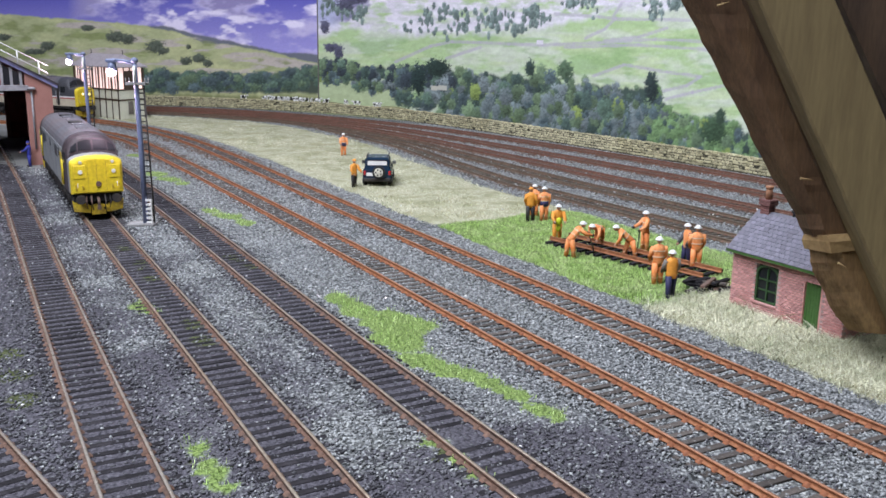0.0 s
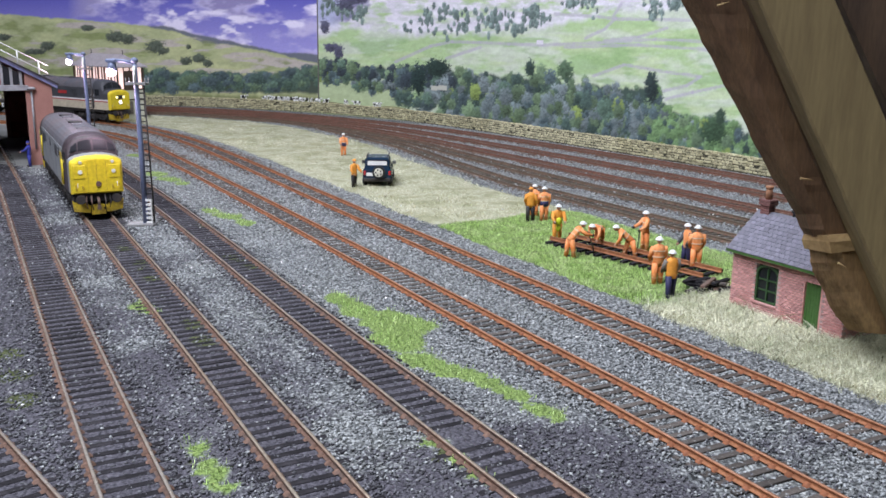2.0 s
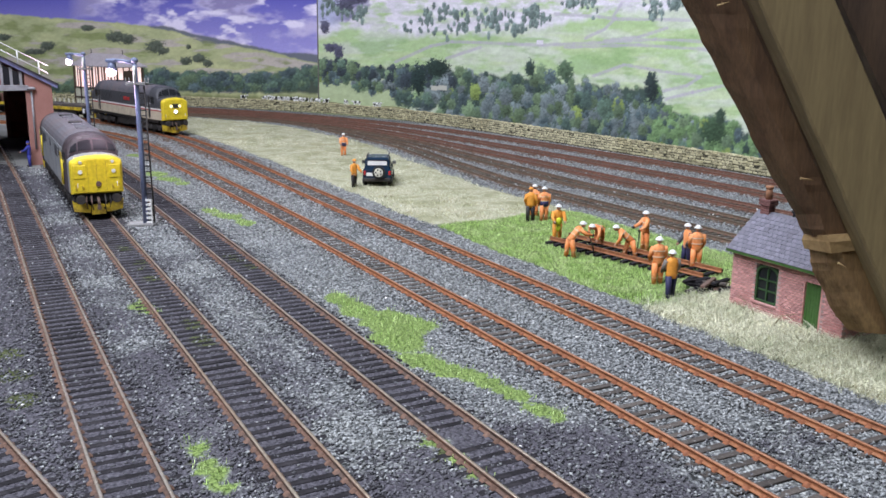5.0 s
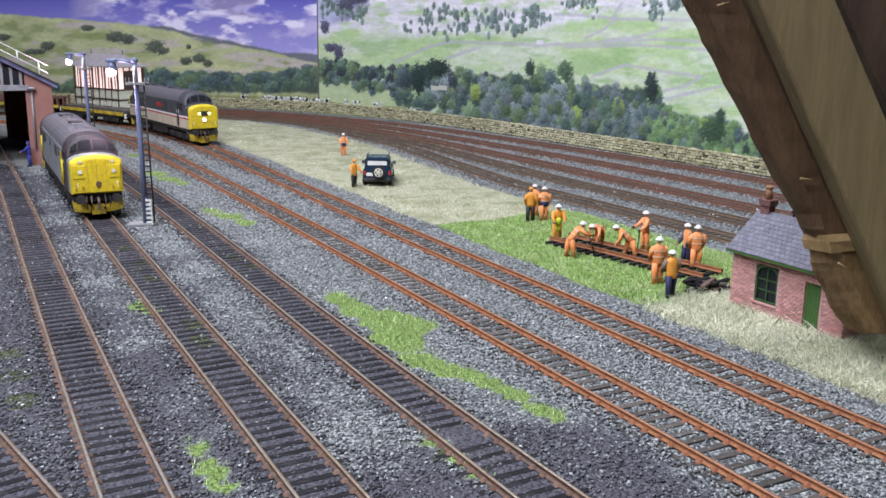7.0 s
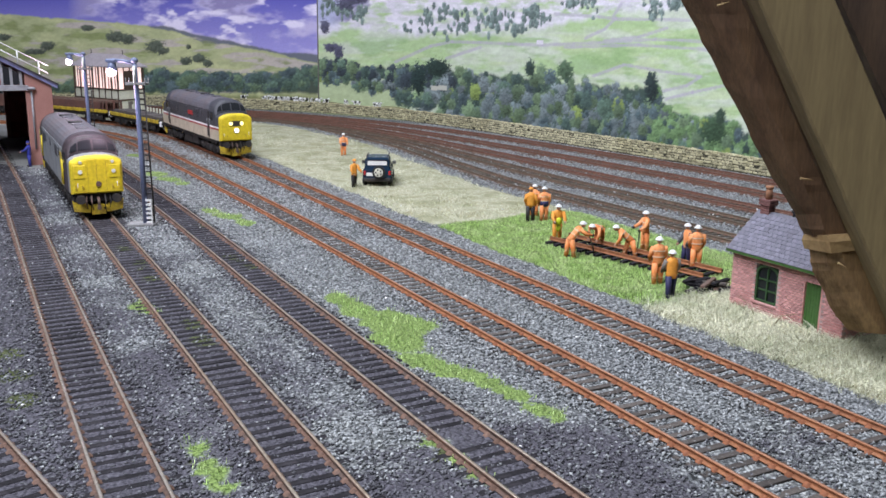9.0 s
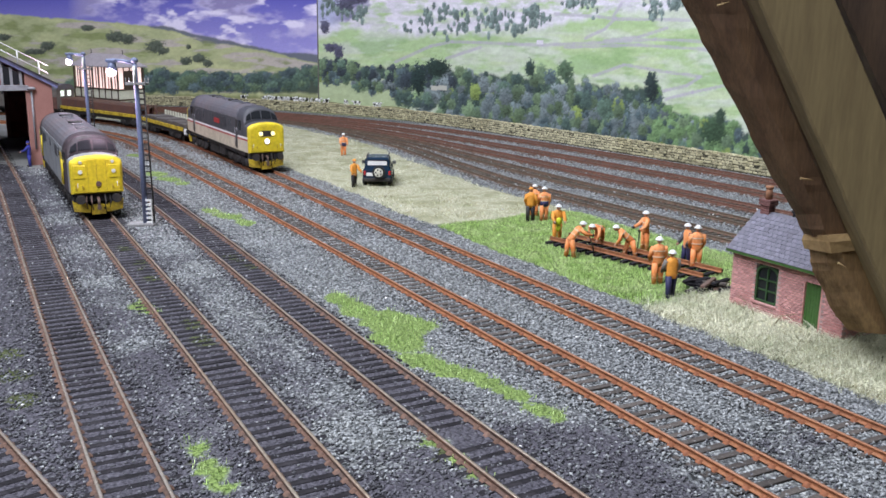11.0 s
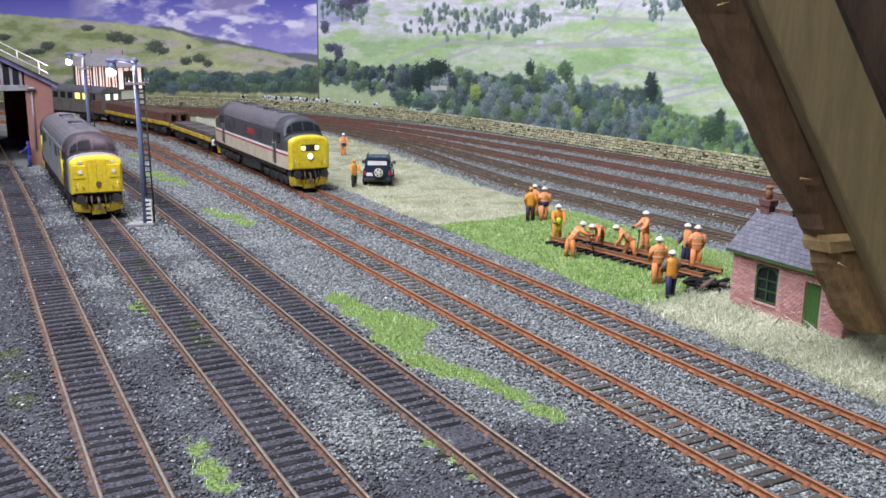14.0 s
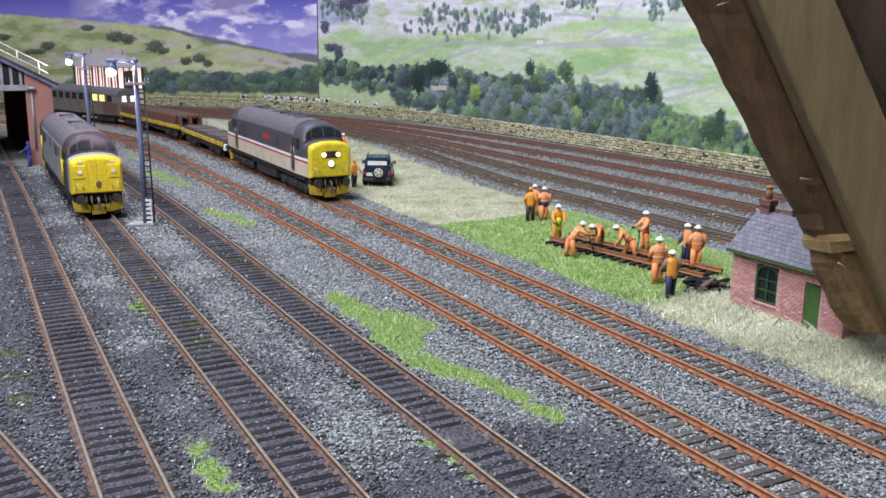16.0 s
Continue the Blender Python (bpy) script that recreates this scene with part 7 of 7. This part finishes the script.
# ---- painted figurines, each one plain mesh ----
def figurine(x, y, turn, label, top="orange", legs="orange", lean=0.0, stride=1.0, reach=(0.0, 0.0), band=None, hood=False, sleeve=None, tool=None, scale=1.0, pack=False):
    """Faces local +x. lean: degrees forward from the hip; reach: how far each arm is swung forward, in degrees."""
    mats = [M[top], M[legs], M["white"] if not hood else M[top], M["skin"], M["black"], M[sleeve or top], M[band or top], M["lime"], M["steel"], M["tape"]]
    bm = bmesh.new()
    hip = 11.2
    for sy, k in ((-1, 1), (1, -1)):
        tube(bm, [(k * stride, sy * 1.7, 0.3), (k * stride * 0.75, sy * 1.7, 5.2), (k * stride * 0.2, sy * 1.45, hip)], [1.25, 1.4, 1.8], 8, 1)
        ball(bm, (k * stride + 0.9, sy * 1.7, 0.5), 2.0, 1.0, 0.8, 4, 8, 4)
    c, s = math.cos(radians(lean)), math.sin(radians(lean))

    def bodyp(f, w, h):
        """From the hip: forward, sideways, up, in the leaning trunk."""
        return (f * c + h * s, w, hip + h * c - f * s)
    rings = []
    for h, rx, ry in ((-1.0, 1.9, 2.9), (1.2, 1.9, 2.9), (4.0, 1.9, 2.8), (7.0, 2.0, 3.3), (8.6, 1.6, 2.7), (9.4, 0.9, 1.2)):
        rings.append([bodyp(rx * math.cos(a), ry * math.sin(a), h) for a in np.linspace(0, 2 * math.pi, 11)[:-1]])
    loft(bm, rings, 0, smooth=True)
    if band:
        rings = []
        for h in (-0.8, 3.0):
            rings.append([bodyp(2.1 * math.cos(a), 3.1 * math.sin(a), h) for a in np.linspace(0, 2 * math.pi, 11)[:-1]])
        loft(bm, rings, 6, smooth=True)
    if top == "orange" and legs == "orange":
        for h in (3.0, 6.0):
            rings = [[bodyp(2.12 * math.cos(a), (2.98 + 0.08 * h) * math.sin(a), h + dh) for a in np.linspace(0, 2 * math.pi, 11)[:-1]] for dh in (0, 0.45)]
            loft(bm, rings, 9, smooth=True)
        for sy, k in ((-1, 1), (1, -1)):
            rod(bm, (k * stride * 0.85, sy * 1.7, 3.6), (k * stride * 0.83, sy * 1.7, 4.1), 1.36, 1.38, 8, 9)
    head = bodyp(0.4, 0, 11.2)
    ball(bm, head, 1.5, 1.35, 1.75, 3)
    ball(bm, (head[0] - 0.1, head[1], head[2] + 0.55), 1.95, 1.75, 1.6, 2, lower=False)
    if not hood:
        rod(bm, (head[0], 0, head[2] + 0.35), (head[0], 0, head[2] + 0.7), 2.15, 2.05, 12, 2)
    for sy, r in ((-1, reach[0]), (1, reach[1])):
        a = radians(r - lean)
        sh = Vector(bodyp(0, sy * 3.1, 8.0))
        way = Vector((math.sin(a + radians(lean)), 0, -math.cos(a + radians(lean))))
        el = sh + way * 4.2 + Vector((0, sy * 0.7, 0))
        way2 = Vector((math.sin(a + radians(lean) + 0.5), 0, -math.cos(a + radians(lean) + 0.5)))
        wr = el + way2 * 3.8 + Vector((0, -sy * 0.5, 0))
        tube(bm, [sh, el, wr], [1.25, 1.15, 0.95], 7, 5)
        ball(bm, wr + way2 * 0.6, 0.9, 0.8, 0.9, 4 if tool else 3, 7, 5)
        last = wr
    if tool == "bar":
        rod(bm, last + Vector((-0.5, 0, 1.5)), Vector((last.x + 4.2, last.y * 0.5, 0.4)), 0.35, n=6, mi=4)
    if tool == "stick":
        rod(bm, last + Vector((0, 0, 1)), Vector((last.x + 1.2, last.y, 0.2)), 0.35, n=6, mi=4)
    if pack:
        ball(bm, bodyp(3.8, 0, 3.0), 1.6, 2.0, 2.6, 7, 8, 6)
        ball(bm, bodyp(3.8, 0, -1.6), 1.4, 1.7, 2.2, 7, 8, 6)
    ob = part("figurine", bm, mats, None, label)
    ob.matrix_basis = at(x, y, 0.3, turn) @ Matrix.Diagonal((scale, scale, scale, 1))
    return tagged(ob, category="figurine", group="painted track-gang figurines")


figurine(60.7, 621.2, 80, "amber-coated figurine with black trousers on the grass", "orange_yellow", "black", hood=True, stride=0.6)
figurine(70.5, 623.9, 95, "orange figurine with navy waistband and white helmet", "orange", "orange", band="navy", stride=0.8)
figurine(65.2, 641.0, 60, "white-helmeted orange figurine half hidden behind two others", "orange", "orange", stride=0.6, scale=0.95)
figurine(72.0, 559.4, -85, "orange figurine carrying a lime-yellow machine", "orange_yellow", "orange_yellow", lean=8, reach=(35, 35), stride=0.8, pack=True)
figurine(74.5, 516.2, 5, "orange figurine bending with a long bar", "orange", "orange", lean=38, reach=(50, 45), stride=2.0, tool="bar")
figurine(97.0, 548.5, 235, "orange figurine bent double over the track panel", "orange", "orange", lean=76, reach=(-10, 5), stride=1.0)
figurine(109.5, 515.5, 176, "orange figurine leaning forward in a wide stride", "orange", "orange", lean=50, reach=(-15, 5), stride=3.2)
figurine(122.6, 536.3, 190, "orange figurine leaning on a dark stick", "orange", "orange", reach=(35, 25), stride=0.7, tool="stick", scale=1.02)
figurine(112.6, 458.9, 95, "broad orange figurine standing at the panel", "orange", "orange", reach=(12, 12), stride=0.6, scale=1.06)
figurine(113.7, 434.8, 100, "figurine in an amber vest and navy trousers", "orange_yellow", "navy", sleeve="wagon_olive", reach=(10, 20), stride=1.6)
figurine(139.0, 502.5, 200, "figurine in an orange vest and navy trousers", "orange", "navy", sleeve="loco_grey", reach=(15, 10), stride=0.7)
figurine(141.8, 492.4, 85, "orange figurine in full hi-vis overalls", "orange", "orange", reach=(10, 8), stride=0.7, scale=1.04)
figurine(-106.9, 956.0, -75, "orange vested figurine standing alone on straw", "orange", "orange", band="navy", reach=(20, 20), stride=0.6)
figurine(-75.6, 754.1, -40, "amber-coated figurine beside the dark blue car", "orange_yellow", "black", hood=True, stride=0.6, reach=(10, 30))
figurine(-391.5, 849.0, 190, "blue-overalled figurine by the shed wall", "overall_blue", "overall_blue", stride=0.6, reach=(40, 40), hood=True, scale=0.98)


# ---- track panel and spare sleepers in the grass ----
def track_panel():
    ang = math.degrees(math.atan2(-85.8, 70.4))
    ob = thing("track_panel", at(67.6, 552.8, 0.9, ang), "short rusty track panel lying in the grass", "track panel")
    n = 17
    for k in range(n):
        bm = bmesh.new()
        box(bm, -1.4, 1.4, -6, 24, 0, 1.6, bevel=0.2)
        o = part("sleeper", bm, M["sleeper_dark"], ob)
        o.matrix_basis = at(2 + k * 6.6, 0, 0, random.uniform(-3, 3))
    for y in (0.5, 17.5):
        bm = bmesh.new()
        loft(bm, [[(x, y + a, 1.6 + b) for a, b in rail_profile()] for x in (-1, 112)])
        part("rail", bm, M["rust"], ob)


track_panel()


def spare_sleepers():
    for k in range(15):
        x, y = 138 + random.uniform(-7, 8), 452 + random.uniform(-7, 6)
        z, rz, half = 0.5 + 0.28 * k, random.uniform(-35, 60), random.uniform(4.5, 10.5)
        m = ("sleeper_dark", "sleeper_dark", "sleeper", "sleeper_dark", "rust_dull")[k % 5]
        bm = bmesh.new()
        box(bm, -half, half, -1.2, 1.2, 0, 1.5, bevel=0.25)
        o = part("spare_sleeper", bm, M[m], None, "loose dark sleeper in a heap beside the hut")
        o.matrix_basis = at(x, y, z, rz, ry=random.uniform(-6, 6))
        tagged(o, category="sleeper", group="heap of loose sleepers")


spare_sleepers()


# ---- grass bank behind the wall with small cattle ----
def cattle():
    s = np.arange(SEAM - 420, SEAM + 240, 15.0)
    a, b = WALL.side(s, 7.2), WALL.side(s, 25.5)
    bm = bmesh.new()
    loft(bm, [[(*a[k], -1), (*b[k], -1), (*b[k], 15 + 2 * math.sin(k * 0.7)), (*a[k], 11 + math.sin(k * 1.3))] for k in range(len(s))])
    part("bank", bm, M["turf_bank"], None, "low olive grass bank behind the wall", kind="structure")

    def cow(pos, turn, dark):
        c = WALL.side(np.array([pos]), 15.0)[0]
        w = WALL.way(np.array([pos]))[0]
        mats = [M["white"], M["black"]]
        bm = bmesh.new()
        ball(bm, (0, 0, 8.5), 6.4, 2.6, 3.0, 1 if dark else 0, 12, 8)
        ball(bm, (2.2, 0.3, 9.0), 2.6, 2.8, 2.7, 0 if dark else 1, 8, 6)
        ball(bm, (-4, -0.2, 8.8), 1.9, 2.6, 2.5, 0 if dark else 1, 8, 6)
        tube(bm, [(5.2, 0, 9.5), (7.6, 0, 11.2), (9.6, 0, 9.8)], [1.5, 1.3, 0.9], 7, 0)
        for x in (-4.4, 4.4):
            for y in (-1.5, 1.5):
                rod(bm, (x, y, 0), (x, y, 7.5), 0.6, 0.9, 6, 0)
        o = part("cow", bm, mats, None, "small black and white model cow on the bank")
        o.matrix_basis = at(c[0], c[1], 11.5, math.degrees(math.atan2(w[1], w[0])) + turn) @ Matrix.Diagonal((0.95, 0.95, 0.95, 1))
        tagged(o, category="cow", group="cattle behind the wall")
    for k, d in enumerate((-148, -104, -92, -82, -70, -62, -50, -40, -32, -20, -8, 4, 22, 66, 90, 132, 138)):
        cow(SEAM + d * 0.95, (k * 67) % 360, k % 3 == 0)


M["turf_bank"] = mat("olive_grass_bank", (0.20, 0.20, 0.085), 0.9, second=(0.28, 0.26, 0.13), fine=500, coarse=60, amount=0.5, bump=0.8, dist=0.001)
cattle()


def dead_stalks():
    """A few long dry stems that stand out of the straw."""
    spots = [(150, 392), (158, 380), (163, 372), (172, 366), (180, 362), (186, 356), (146, 402), (154, 368), (170, 352), (178, 346), (136, 398), (128, 404), (-44, 800), (-36, 770), (-70, 762), (-46, 752), (-2, 690), (14, 668)]
    for k, (x, y) in enumerate(spots):
        a, n = random.uniform(0, 6.28), random.uniform(5, 11)
        bm = bmesh.new()
        tube(bm, [(0, 0, -0.5), (math.cos(a) * n * 0.4, math.sin(a) * n * 0.4, n * 0.55), (math.cos(a) * n * 1.1, math.sin(a) * n * 1.1, n * 0.8)], [0.22, 0.18, 0.08], 5)
        o = part("dry_stalk", bm, M["straw"] if k % 3 else M["turf_bank"], None, "long dry grass stalk in the straw")
        o.matrix_basis = at(x, y, 0.2)
        tagged(o, category="grass stalk", group="dry stalks in the straw")


dead_stalks()

scatter_ballast()
grow_grass()
dry_stone_wall()

RUN = [(0.0, -27.5), (1.0, 11.5), (2.0, 60.5), (3.0, 118.0), (4.0, 181.0), (5.0, 241.0), (6.0, 300.0), (6.5, 328.5), (7.0, 357.0), (7.5, 388.0), (8.0, 420.0), (8.5, 451.9), (9.0, 481.8),
       (10.0, 534.7), (11.0, 582.9), (11.5, 604.4), (12.0, 623.8), (12.5, 642.7), (13.0, 661.0), (13.5, 679.0), (14.0, 696.5), (14.5, 712.0), (15.0, 725.5), (15.5, 736.0), (16.0, 742.0)]


def motions():
    for vehicle, behind, base in ((train_engine, 118.0, 71.0), (wagon_flat, 339.0, 46.0), (wagon_rails, 541.0, 74.0), (van, 751.0, 58.0)):
        walk(vehicle, [(t, on_line(MAIN, MAIN_ZERO + s - behind, base)) for t, s in RUN])


motions()
